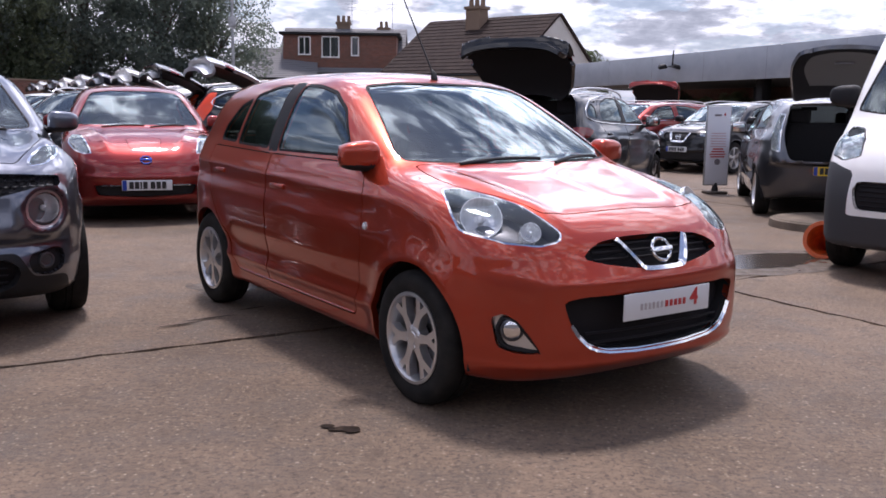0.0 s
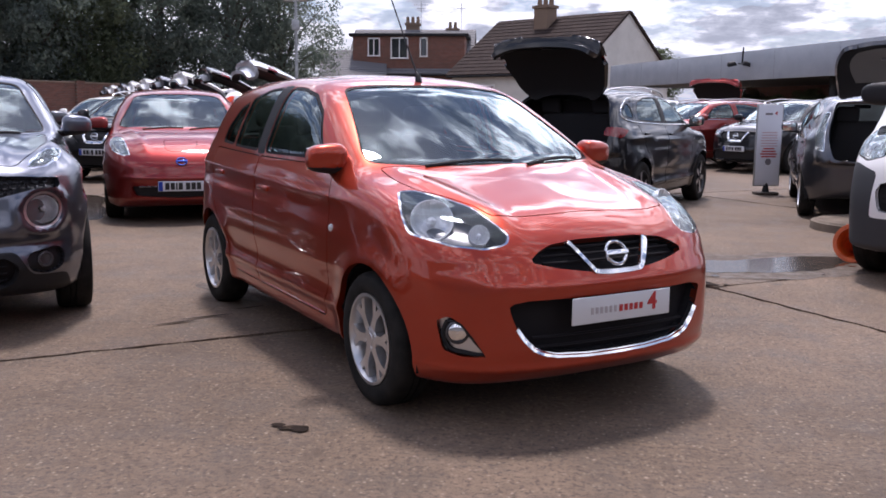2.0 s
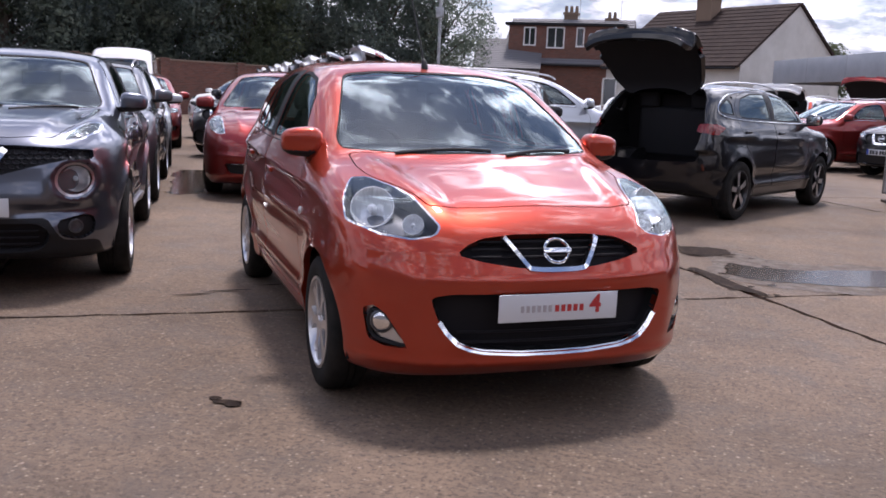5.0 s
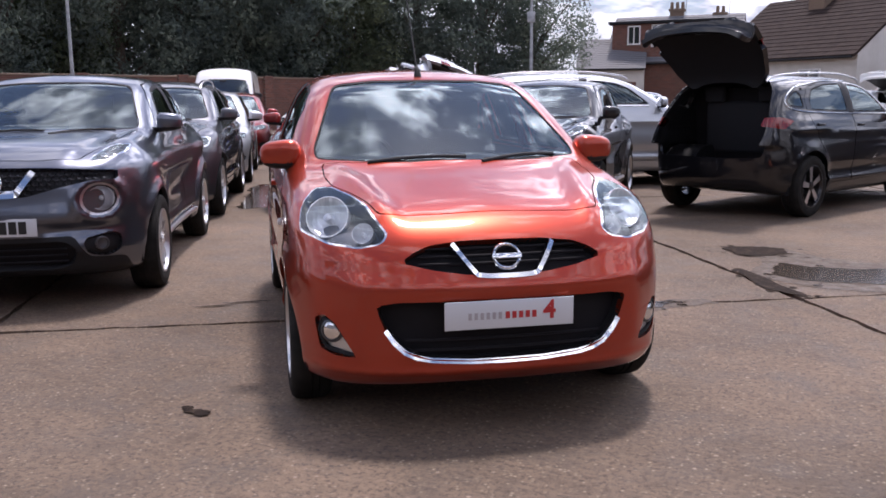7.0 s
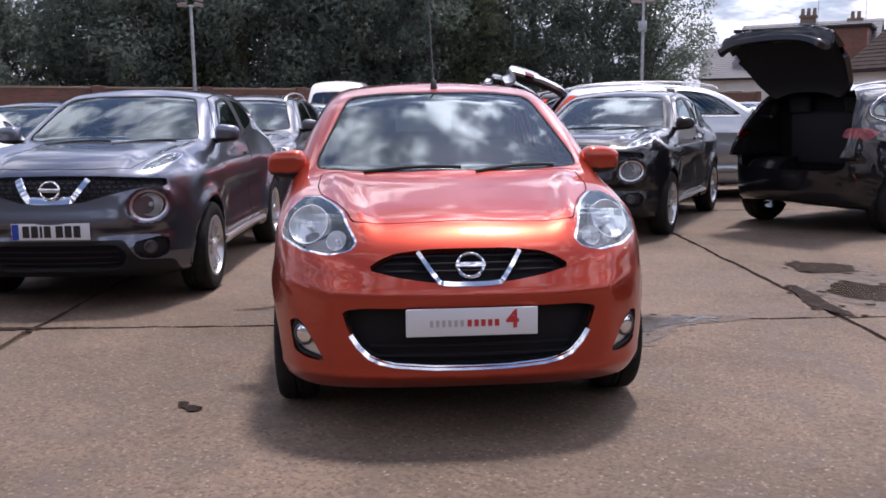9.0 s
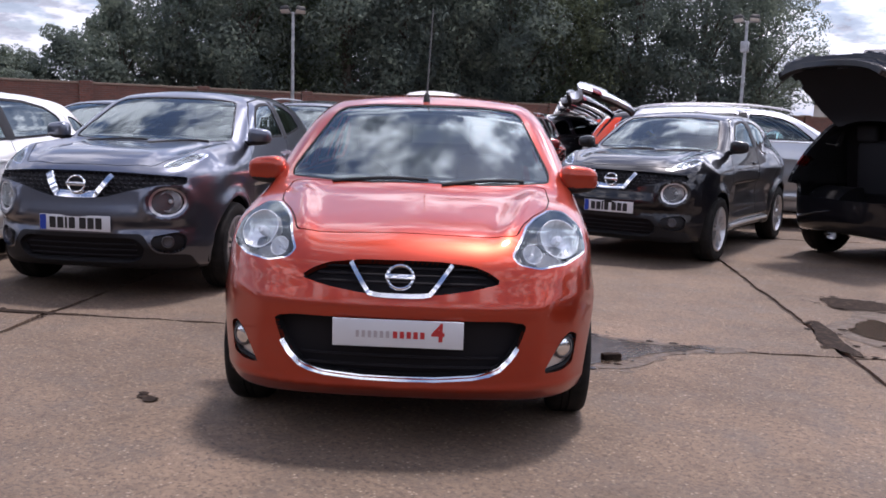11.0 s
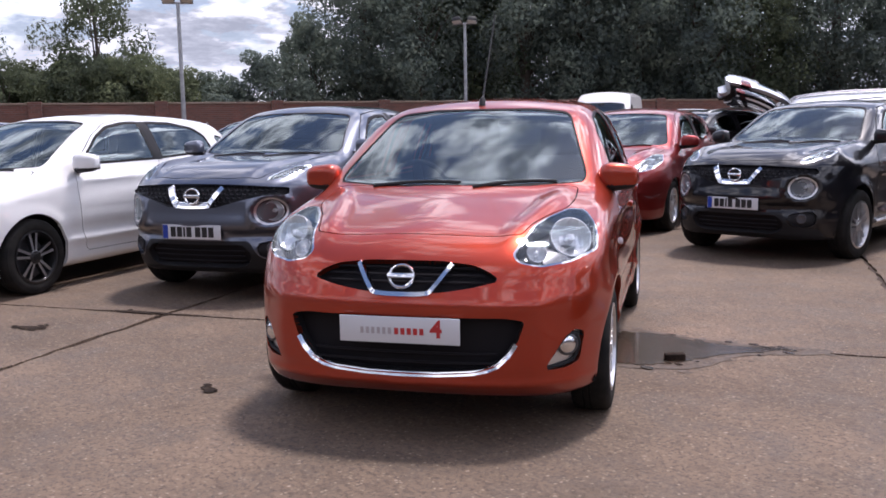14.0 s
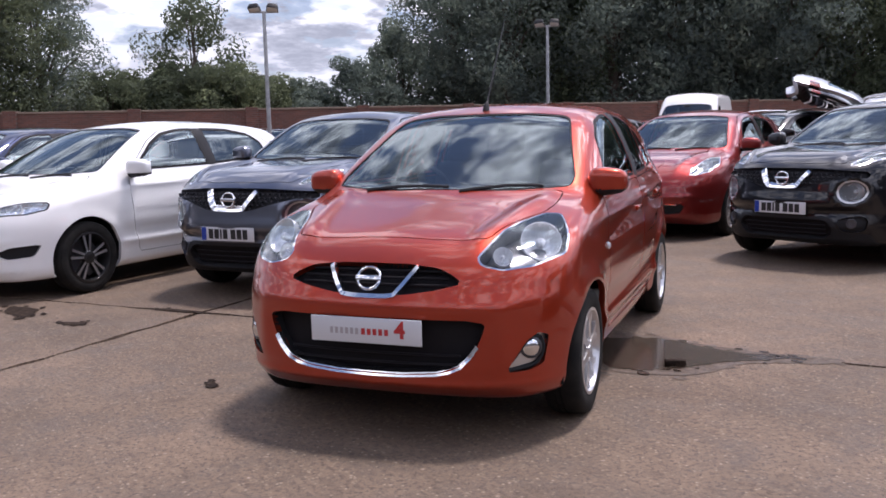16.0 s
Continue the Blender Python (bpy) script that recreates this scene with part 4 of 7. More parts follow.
JUKE = dict(
    wb=2.53, track=0.775, tyre=0.335, rim=0.225, arch=0.385, tyrewidth=0.21, spokes=5, spoke="split", flare=0.035,
    width=[(0.9, 0.80), (0.3, 0.845), (-0.4, 0.845), (-1.3, 0.835), (-2.4, 0.86), (-3.0, 0.83), (-3.3, 0.79)],
    section=[(0.15, -0.10), (0.30, -0.04), (0.45, -0.02), (0.70, 0.0), (0.90, -0.01), (1.02, -0.05), (1.15, -0.12), (1.3, -0.18)],
    top=[(0.95, 0.72), (0.80, 0.90), (0.66, 0.985), (0.4, 1.04), (0.0, 1.075), (-0.3, 1.10), (-0.7, 1.12), (-1.6, 1.14), (-2.6, 1.17), (-3.3, 1.12)],
    nose=[(0.15, 0.66), (0.28, 0.79), (0.45, 0.83), (0.62, 0.84), (0.78, 0.83), (0.90, 0.79), (1.0, 0.66), (1.1, 0.45)],
    tail=[(0.2, -3.15), (0.45, -3.27), (0.7, -3.28), (0.95, -3.24), (1.2, -3.12)],
    bow=(0.13, 0.27), rbow=(0.10, 0.2), hoodbow=0.10, crown=0.03, shoulder=0.10, form=juke_form,
    under=[(0.9, 0.26), (0.5, 0.21), (-2.6, 0.23), (-3.3, 0.33)],
    cabin=[(0.9, 0.83), (1.12, 0.785), (1.3, 0.715), (1.5, 0.625), (1.65, 0.55)],
    cabinplan=[(0.1, -0.01), (-0.4, 0.0), (-1.5, 0.01), (-2.6, -0.07), (-3.2, -0.16)],
    roof=[(0.0, 1.42), (-0.95, 1.515), (-1.4, 1.55), (-1.8, 1.555), (-2.3, 1.52), (-2.8, 1.44), (-3.2, 1.35)],
    screen=(-0.18, 1.07, -0.98, 1.50), screenbow=0.30, hatch=(-3.2, 1.08, -2.72, 1.45), floor=0.8,
    mirror=(-0.52, 0.78, 1.16), mirrorsize=0.84, dash=(-0.5, 1.07), cabin_w=0.68, seatx=-1.3, seatz=0.5, hinge=(-2.75, 1.45),
    handles=[(-1.40, 0, 0.98)],
    cuts=[
        ("headlight", "front", "lamp", M_LAMPMID, [(0.605 + 0.104 * math.cos(a), 0.715 + 0.104 * math.sin(a)) for a in np.linspace(0, 6.283, 14)[:-1]], dict(smooth=True, depth=0.06, rim=0.014, frame=M_ALLOY, bezel=M_LAMPMID, axis=(1.0, 0.16, 0.0), bowls=[(0.645, 0.605, 0.715, 0.078)])),
        ("wing_light", LAMP, "lamp", M_LAMPBODY, [(0.16, 0.70, 1.00), (0.30, 0.60, 1.01), (0.50, 0.53, 0.965), (0.62, 0.50, 0.92), (0.52, 0.62, 0.93), (0.34, 0.70, 0.97)], dict(r=0.02, depth=0.03)),
        ("grille", "front", "recess", M_TRIM, [(-0.3, 0.925), (0.30, 0.918), (0.52, 0.905), (0.70, 0.89), (0.705, 0.835), (0.56, 0.835), (0.38, 0.795), (0.2, 0.745), (-0.3, 0.735)], dict(split=False, depth=0.035, r=0.015)),
        ("lower_intake", "front", "recess", M_RUBBER, [(-0.3, 0.46), (0.40, 0.46), (0.47, 0.40), (0.44, 0.31), (0.36, 0.28), (-0.3, 0.28)], dict(split=False, r=0.03, depth=0.05)),
        ("fog_recess", "front", "recess", M_TRIM, [(0.50, 0.47), (0.66, 0.50), (0.71, 0.47), (0.70, 0.37), (0.62, 0.34), (0.52, 0.37)], dict(r=0.03, depth=0.025)),
        ("lower_bumper", "front", "flush", M_TRIM, [(-0.3, 0.49), (0.45, 0.49), (0.53, 0.35), (0.72, 0.33), (0.76, 0.15), (-0.3, 0.15)], dict(split=False, r=0.03, limit=lambda p: p[:, 0] > 0.42)),
        ("bonnet", "top", "panel", None, [(0.70, -0.3), (0.69, 0.25), (0.63, 0.48), (0.45, 0.56), (0.20, 0.66), (-0.10, 0.67), (-0.36, 0.66), (-0.26, 0.4), (-0.22, -0.3)], dict(split=False, limit=lambda p: p[:, 2] > 0.85)),
        ("front_door", "side", "panel", None, [(-0.58, 0.36), (-0.50, 0.65), (-0.48, 0.98), (-0.58, 1.15), (-0.86, 1.36), (-1.05, 1.46), (-1.30, 1.49), (-1.55, 1.50), (-1.58, 0.36)]),
        ("rear_door", "side", "panel", None, [(-1.58, 0.36), (-1.55, 1.50), (-1.95, 1.475), (-2.25, 1.40), (-2.42, 1.26), (-2.40, 0.95), (-2.12, 0.60), (-2.05, 0.36)]),
        ("front_window", "side", "pane", M_GLASS, [(-0.68, 1.145), (-0.92, 1.34), (-1.08, 1.425), (-1.28, 1.455), (-1.47, 1.46), (-1.50, 1.15)], dict(src="front_door", name="door_window", rim=0.024)),
        ("rear_window_side", "side", "pane", M_TINT, [(-1.62, 1.16), (-1.60, 1.46), (-1.90, 1.44), (-2.18, 1.37), (-2.32, 1.23)], dict(src="rear_door", name="door_window")),
        ("windscreen", "front", "pane", M_GLASS, [(-0.4, 1.115), (0.45, 1.115), (0.66, 1.125), (0.67, 1.16), (0.53, 1.455), (0.3, 1.478), (-0.4, 1.483)], dict(limit=lambda p: (p[:, 0] < 0.0) & (p[:, 0] > -1.3), rim=0.009, split=False, r=0.05)),
        ("rear_window", "rear", "pane", M_TINT, [(-0.4, 1.17), (0.54, 1.17), (0.46, 1.40), (-0.4, 1.42)], dict(split=False, r=0.06)),
        ("tail_light", TAILV, "flush", M_TAIL, [(-2.90, 0.78, 1.12), (-3.1, 0.60, 1.1), (-3.2, 0.55, 1.0), (-3.0, 0.78, 0.98)]),
    ],
)

LEAF = dict(
    wb=2.70, track=0.765, tyre=0.316, rim=0.215, arch=0.355, tyrewidth=0.19, spokes=5, spoke="split",
    width=[(0.95, 0.80), (0.3, 0.85), (-0.4, 0.868), (-1.5, 0.872), (-2.7, 0.86), (-3.3, 0.81), (-3.5, 0.76)],
    section=[(0.12, -0.11), (0.24, -0.045), (0.40, -0.02), (0.62, 0.0), (0.82, -0.006), (0.98, -0.03), (1.08, -0.08), (1.3, -0.14)],
    top=[(1.0, 0.58), (0.85, 0.74), (0.65, 0.86), (0.35, 0.955), (0.0, 1.015), (-0.4, 1.05), (-0.8, 1.07), (-1.6, 1.08), (-2.7, 1.12), (-3.5, 1.08)],
    nose=[(0.1, 0.76), (0.2, 0.85), (0.32, 0.90), (0.48, 0.92), (0.62, 0.90), (0.74, 0.84), (0.86, 0.72), (1.0, 0.5)],
    tail=[(0.2, -3.35), (0.4, -3.45), (0.65, -3.48), (0.9, -3.44), (1.2, -3.33)],
    bow=(0.12, 0.30), rbow=(0.10, 0.25), hoodbow=0.08, crown=0.05, form=hatch_form,
    under=[(0.9, 0.21), (0.5, 0.17), (-2.8, 0.2), (-3.5, 0.32)],
    cabin=[(0.8, 0.84), (1.08, 0.79), (1.25, 0.725), (1.5, 0.60), (1.65, 0.52)],
    cabinplan=[(0.3, -0.01), (-0.4, 0.0), (-1.5, 0.015), (-2.8, -0.04), (-3.4, -0.12)],
    roof=[(0.2, 1.36), (-0.85, 1.465), (-1.3, 1.525), (-1.7, 1.545), (-2.3, 1.53), (-2.9, 1.48), (-3.3, 1.42)],
    screen=(-0.02, 1.0, -0.98, 1.49), screenbow=0.32, hatch=(-3.42, 1.08, -3.10, 1.46), floor=0.7,
    mirror=(-0.50, 0.82, 1.08), dash=(-0.45, 1.02), cabin_w=0.68, seatx=-1.35, seatz=0.44, hinge=(-3.05, 1.47), lining=M_TRIM, lid=(0.80, 1.36, 0.46, M_LIDGREY),
    handles=[(-1.42, 0, 0.90), (-2.42, 0, 0.92)],
    cuts=[
        ("headlight", LAMP, "lamp", M_LAMPBODY, [(0.12, 0.745, 0.965), (0.22, 0.66, 0.965), (0.45, 0.605, 0.905), (0.62, 0.57, 0.83), (0.70, 0.535, 0.755), (0.655, 0.62, 0.75), (0.50, 0.73, 0.79), (0.30, 0.795, 0.88)], dict(r=0.02, depth=0.05, bowls=[(0.40, 0.68, 0.87, 0.05)])),
        ("lower_grille", "front", "recess", M_TRIM, [(-0.3, 0.44), (0.55, 0.43), (0.50, 0.32), (-0.3, 0.28)], dict(split=False, depth=0.03)),
        ("charge_flap", "top", "panel", None, [(0.75, -0.3), (0.74, 0.10), (0.70, 0.17), (0.46, 0.19), (0.44, -0.3)], dict(split=False, limit=lambda p: p[:, 2] > 0.6)),
        ("bonnet", "top", "panel", None, [(0.62, -0.3), (0.60, 0.30), (0.52, 0.55), (0.30, 0.60), (0.12, 0.68), (-0.20, 0.70), (-0.22, 0.55), (-0.14, 0.3), (-0.10, -0.3)], dict(split=False, limit=lambda p: p[:, 2] > 0.75)),
        ("front_door", "side", "panel", None, [(-0.52, 0.29), (-0.44, 0.60), (-0.42, 0.90), (-0.50, 1.08), (-0.84, 1.34), (-1.08, 1.44), (-1.32, 1.475), (-1.60, 1.48), (-1.62, 0.29)]),
        ("rear_door", "side", "panel", None, [(-1.62, 0.29), (-1.60, 1.48), (-2.05, 1.47), (-2.45, 1.40), (-2.68, 1.25), (-2.70, 1.05), (-2.60, 0.80), (-2.30, 0.48), (-2.2, 0.29)]),
        ("front_window", "side", "pane", M_GLASS, [(-0.62, 1.08), (-0.90, 1.305), (-1.1, 1.40), (-1.32, 1.435), (-1.50, 1.44), (-1.54, 1.08)], dict(src="front_door", name="door_window")),
        ("rear_window_side", "side", "pane", M_GLASS, [(-1.67, 1.085), (-1.65, 1.445), (-2.02, 1.43), (-2.38, 1.37), (-2.56, 1.24), (-2.58, 1.11)], dict(src="rear_door", name="door_window")),
        ("windscreen", "front", "pane", M_GLASS, [(-0.4, 1.045), (0.45, 1.045), (0.69, 1.055), (0.69, 1.10), (0.52, 1.435), (0.3, 1.462), (-0.4, 1.468)], dict(limit=lambda p: (p[:, 0] < 0.15) & (p[:, 0] > -1.3), rim=0.009, split=False, r=0.05)),
        ("tail_light", TAILV, "lamp", M_LAMPBODY, [(-3.10, 0.69, 1.32), (-3.20, 0.62, 1.32), (-3.34, 0.64, 1.0), (-3.38, 0.60, 0.82), (-3.24, 0.74, 0.86), (-3.16, 0.75, 1.05)], dict(r=0.02, depth=0.025)),
        ("tailgate", "rear", "panel", None, [(-0.4, 0.72), (0.54, 0.74), (0.60, 0.95), (0.60, 1.10), (0.52, 1.43), (-0.4, 1.46)], dict(split=False, hatch=True, r=0.06)),
        ("rear_window", "rear", "pane", M_TINT, [(-0.4, 1.14), (0.54, 1.14), (0.47, 1.40), (-0.4, 1.42)], dict(split=False, r=0.06, hatch=True, src="tailgate")),
    ],
)

SUV = dict(
    wb=2.646, track=0.785, tyre=0.345, rim=0.235, arch=0.395, tyrewidth=0.21, spokes=5, spoke="bar", flare=0.02,
    width=[(0.9, 0.82), (0.3, 0.875), (-0.4, 0.885), (-1.5, 0.885), (-2.7, 0.875), (-3.2, 0.83), (-3.5, 0.79)],
    section=[(0.15, -0.10), (0.30, -0.04), (0.45, -0.02), (0.70, 0.0), (0.90, -0.005), (1.03, -0.035), (1.15, -0.10), (1.3, -0.16)],
    top=[(0.95, 0.70), (0.82, 0.88), (0.64, 0.975), (0.35, 1.03), (0.0, 1.07), (-0.35, 1.10), (-0.8, 1.12), (-1.6, 1.14), (-2.7, 1.18), (-3.5, 1.14)],
    nose=[(0.15, 0.72), (0.28, 0.84), (0.42, 0.88), (0.60, 0.89), (0.76, 0.87), (0.88, 0.80), (0.98, 0.66), (1.1, 0.45)],
    tail=[(0.2, -3.32), (0.45, -3.44), (0.7, -3.46), (0.95, -3.42), (1.2, -3.30)],
    bow=(0.10, 0.26), rbow=(0.08, 0.22), hoodbow=0.08, crown=0.04, form=hatch_form,
    under=[(0.9, 0.25), (0.5, 0.21), (-2.7, 0.23), (-3.5, 0.34)],
    cabin=[(0.9, 0.86), (1.12, 0.81), (1.3, 0.745), (1.52, 0.645), (1.7, 0.56)],
    cabinplan=[(0.2, -0.01), (-0.4, 0.0), (-1.5, 0.01), (-2.7, -0.04), (-3.4, -0.12)],
    roof=[(0.1, 1.42), (-0.95, 1.515), (-1.4, 1.565), (-1.8, 1.585), (-2.4, 1.575), (-3.0, 1.525), (-3.35, 1.47)],
    screen=(-0.14, 1.06, -1.02, 1.53), screenbow=0.30, hatch=(-3.42, 1.12, -3.05, 1.51), floor=0.8,
    mirror=(-0.55, 0.83, 1.16), mirrorsize=0.90, dash=(-0.55, 1.08), cabin_w=0.70, seatx=-1.4, seatz=0.52, hinge=(-3.02, 1.52), lid=(0.76, 1.42, 0.56, M_TRIM),
    handles=[(-1.48, 0, 1.0), (-2.45, 0, 1.02)],
    cuts=[
        ("headlight", LAMP, "lamp", M_LAMPBODY, [(0.35, 0.80, 0.92), (0.50, 0.70, 0.945), (0.70, 0.56, 0.90), (0.77, 0.45, 0.86), (0.76, 0.50, 0.80), (0.66, 0.66, 0.79), (0.48, 0.79, 0.83)], dict(r=0.02, depth=0.04, bowls=[(0.585, 0.655, 0.86, 0.05)])),
        ("grille", "front", "recess", M_TRIM, [(-0.3, 0.90), (0.42, 0.875), (0.42, 0.80), (0.30, 0.68), (-0.3, 0.66)], dict(split=False, depth=0.03)),
        ("lower_grille", "front", "recess", M_TRIM, [(-0.3, 0.46), (0.60, 0.48), (0.68, 0.36), (0.60, 0.28), (-0.3, 0.27)], dict(split=False, depth=0.03)),
        ("bonnet", "top", "panel", None, [(0.68, -0.3), (0.66, 0.35), (0.62, 0.55), (0.40, 0.68), (0.0, 0.72), (-0.34, 0.70), (-0.26, 0.5), (-0.20, -0.3)], dict(split=False, limit=lambda p: p[:, 2] > 0.85)),
        ("front_door", "side", "panel", None, [(-0.58, 0.36), (-0.50, 0.65), (-0.48, 0.98), (-0.58, 1.14), (-0.90, 1.38), (-1.12, 1.47), (-1.36, 1.51), (-1.62, 1.52), (-1.66, 0.36)]),
        ("rear_door", "side", "panel", None, [(-1.66, 0.36), (-1.62, 1.52), (-2.10, 1.51), (-2.48, 1.43), (-2.62, 1.30), (-2.62, 1.05), (-2.50, 0.85), (-2.25, 0.58), (-2.15, 0.36)]),
        ("front_window", "side", "pane", M_GLASS, [(-0.68, 1.14), (-0.96, 1.36), (-1.14, 1.435), (-1.36, 1.47), (-1.54, 1.478), (-1.58, 1.15)], dict(src="front_door", name="door_window")),
        ("rear_window_side", "side", "pane", M_TINT, [(-1.72, 1.155), (-1.69, 1.48), (-2.08, 1.47), (-2.40, 1.41), (-2.52, 1.29), (-2.53, 1.18)], dict(src="rear_door", name="door_window")),
        ("quarter_window", "side", "pane", M_TINT, [(-2.66, 1.20), (-2.65, 1.36), (-2.74, 1.40), (-2.95, 1.30), (-2.94, 1.23)]),
        ("windscreen", "front", "pane", M_GLASS, [(-0.4, 1.11), (0.48, 1.11), (0.70, 1.125), (0.70, 1.16), (0.555, 1.475), (0.3, 1.50), (-0.4, 1.505)], dict(limit=lambda p: (p[:, 0] < 0.1) & (p[:, 0] > -1.4), rim=0.009, split=False, r=0.05)),
        ("tail_light", TAILV, "flush", M_TAIL, [(-2.98, 0.82, 1.07), (-3.12, 0.76, 1.11), (-3.30, 0.62, 1.10), (-3.35, 0.60, 1.00), (-3.14, 0.78, 0.98)], dict(r=0.02)),
        ("tailgate", "rear", "panel", None, [(-0.4, 0.66), (0.64, 0.68), (0.69, 0.90), (0.68, 1.09), (0.575, 1.41), (0.50, 1.488), (0.40, 1.520), (-0.4, 1.528)], dict(split=False, hatch=True, r=0.04, limit=lambda p: p[:, 0] < -2.6)),
        ("hatch_light", "rear", "flush", M_TAIL, [(0.50, 1.00), (0.79, 0.98), (0.79, 1.12), (0.54, 1.09)], dict(src="tailgate", hatch=True, r=0.02)),
        ("rear_window", "rear", "pane", M_TINT, [(-0.4, 1.18), (0.55, 1.18), (0.46, 1.385), (-0.4, 1.41)], dict(split=False, r=0.06, hatch=True, src="tailgate")),
    ],
)

HATCH = dict(
    wb=2.70, track=0.765, tyre=0.316, rim=0.218, arch=0.358, tyrewidth=0.205, spokes=5, spoke="split",
    width=[(0.95, 0.79), (0.3, 0.85), (-0.4, 0.868), (-1.5, 0.872), (-2.7, 0.86), (-3.2, 0.81), (-3.5, 0.76)],
    section=[(0.12, -0.11), (0.24, -0.045), (0.40, -0.03), (0.62, 0.0), (0.80, 0.0), (0.95, -0.03), (1.06, -0.08), (1.3, -0.14)],
    top=[(1.0, 0.58), (0.85, 0.76), (0.66, 0.85), (0.35, 0.92), (0.0, 0.975), (-0.4, 1.02), (-0.8, 1.05), (-1.6, 1.07), (-2.7, 1.12), (-3.5, 1.08)],
    nose=[(0.1, 0.76), (0.2, 0.85), (0.32, 0.89), (0.48, 0.90), (0.62, 0.88), (0.76, 0.80), (0.88, 0.62), (1.0, 0.4)],
    tail=[(0.2, -3.3), (0.4, -3.42), (0.65, -3.46), (0.9, -3.42), (1.2, -3.28)],
    bow=(0.12, 0.30), rbow=(0.10, 0.25), hoodbow=0.08, crown=0.05, form=hatch_form,
    under=[(0.9, 0.20), (0.5, 0.17), (-2.8, 0.2), (-3.5, 0.32)],
    cabin=[(0.8, 0.84), (1.06, 0.79), (1.25, 0.715), (1.48, 0.61), (1.65, 0.52)],
    cabinplan=[(0.3, -0.01), (-0.4, 0.0), (-1.5, 0.015), (-2.8, -0.05), (-3.4, -0.14)],
    roof=[(0.2, 1.34), (-0.95, 1.455), (-1.4, 1.50), (-1.8, 1.515), (-2.3, 1.50), (-2.9, 1.44), (-3.3, 1.37)],
    screen=(0.02, 0.97, -1.02, 1.47), screenbow=0.32, hatch=(-3.40, 1.05, -2.96, 1.43), floor=0.7,
    mirror=(-0.56, 0.82, 1.06), dash=(-0.45, 0.99), cabin_w=0.68, seatx=-1.38, seatz=0.42, hinge=(-2.95, 1.43),
    handles=[(-1.45, 0, 0.88), (-2.42, 0, 0.91)],
    cuts=[
        ("headlight", LAMP, "lamp", M_LAMPBODY, [(0.30, 0.79, 0.82), (0.50, 0.68, 0.84), (0.72, 0.52, 0.79), (0.78, 0.46, 0.74), (0.72, 0.56, 0.71), (0.52, 0.74, 0.725), (0.36, 0.81, 0.76)], dict(r=0.02, depth=0.04, frame=M_TRIM, bowls=[(0.545, 0.655, 0.775, 0.045)])),
        ("grille", "front", "recess", M_TRIM, [(-0.3, 0.76), (0.40, 0.74), (0.40, 0.68), (0.28, 0.58), (-0.3, 0.56)], dict(split=False, depth=0.03)),
        ("lower_grille", "front", "recess", M_TRIM, [(-0.3, 0.44), (0.48, 0.44), (0.50, 0.28), (-0.3, 0.26)], dict(split=False, depth=0.03)),
        ("fog_recess", (0.85, 0.52, 0.0), "recess", M_TRIM, [(0.42, 0.80, 0.48), (0.60, 0.66, 0.47), (0.68, 0.56, 0.42), (0.62, 0.64, 0.37), (0.48, 0.77, 0.38)], dict(depth=0.03, r=0.02)),
        ("bonnet", "top", "panel", None, [(0.70, -0.3), (0.68, 0.35), (0.60, 0.58), (0.40, 0.68), (0.0, 0.71), (-0.22, 0.70), (-0.12, 0.5), (-0.06, -0.3)], dict(split=False, limit=lambda p: p[:, 2] > 0.75)),
        ("front_door", "side", "panel", None, [(-0.60, 0.29), (-0.52, 0.60), (-0.50, 0.90), (-0.56, 1.06), (-0.90, 1.31), (-1.12, 1.41), (-1.36, 1.445), (-1.64, 1.45), (-1.68, 0.29)]),
        ("rear_door", "side", "panel", None, [(-1.68, 0.29), (-1.64, 1.45), (-2.10, 1.445), (-2.48, 1.392), (-2.76, 1.25), (-2.76, 1.02), (-2.58, 0.80), (-2.30, 0.48), (-2.2, 0.29)]),
        ("front_window", "side", "pane", M_GLASS, [(-0.58, 1.04), (-0.93, 1.30), (-1.12, 1.388), (-1.36, 1.426), (-1.58, 1.432), (-1.62, 1.055)], dict(src="front_door", name="door_window", rim=0.024)),
        ("rear_window_side", "side", "pane", M_TINT, [(-1.70, 1.06), (-1.67, 1.432), (-2.08, 1.42), (-2.42, 1.365), (-2.60, 1.275), (-2.67, 1.10)], dict(src="rear_door", name="door_window", rim=0.024)),
        ("quarter_window", "side", "pane", M_TINT, [(-2.80, 1.12), (-2.78, 1.285), (-2.90, 1.265), (-3.10, 1.18), (-3.08, 1.145)]),
        ("windscreen", "front", "pane", M_GLASS, [(-0.4, 1.03), (0.45, 1.03), (0.69, 1.045), (0.69, 1.08), (0.52, 1.415), (0.3, 1.442), (-0.4, 1.447)], dict(limit=lambda p: (p[:, 0] < 0.2) & (p[:, 0] > -1.4), rim=0.009, split=False, r=0.05)),
        ("tail_light", TAILV, "flush", M_TAIL, [(-2.95, 0.78, 1.02), (-3.12, 0.72, 1.03), (-3.30, 0.56, 1.0), (-3.34, 0.56, 0.88), (-3.16, 0.74, 0.86)], dict(r=0.02)),
        ("tailgate", "rear", "panel", None, [(-0.4, 0.72), (0.54, 0.74), (0.58, 0.95), (0.56, 1.10), (0.48, 1.39), (-0.4, 1.42)], dict(split=False, hatch=True, r=0.06)),
        ("rear_window", "rear", "pane", M_TINT, [(-0.4, 1.10), (0.50, 1.10), (0.42, 1.34), (-0.4, 1.36)], dict(split=False, r=0.06, hatch=True, src="tailgate")),
    ],
)

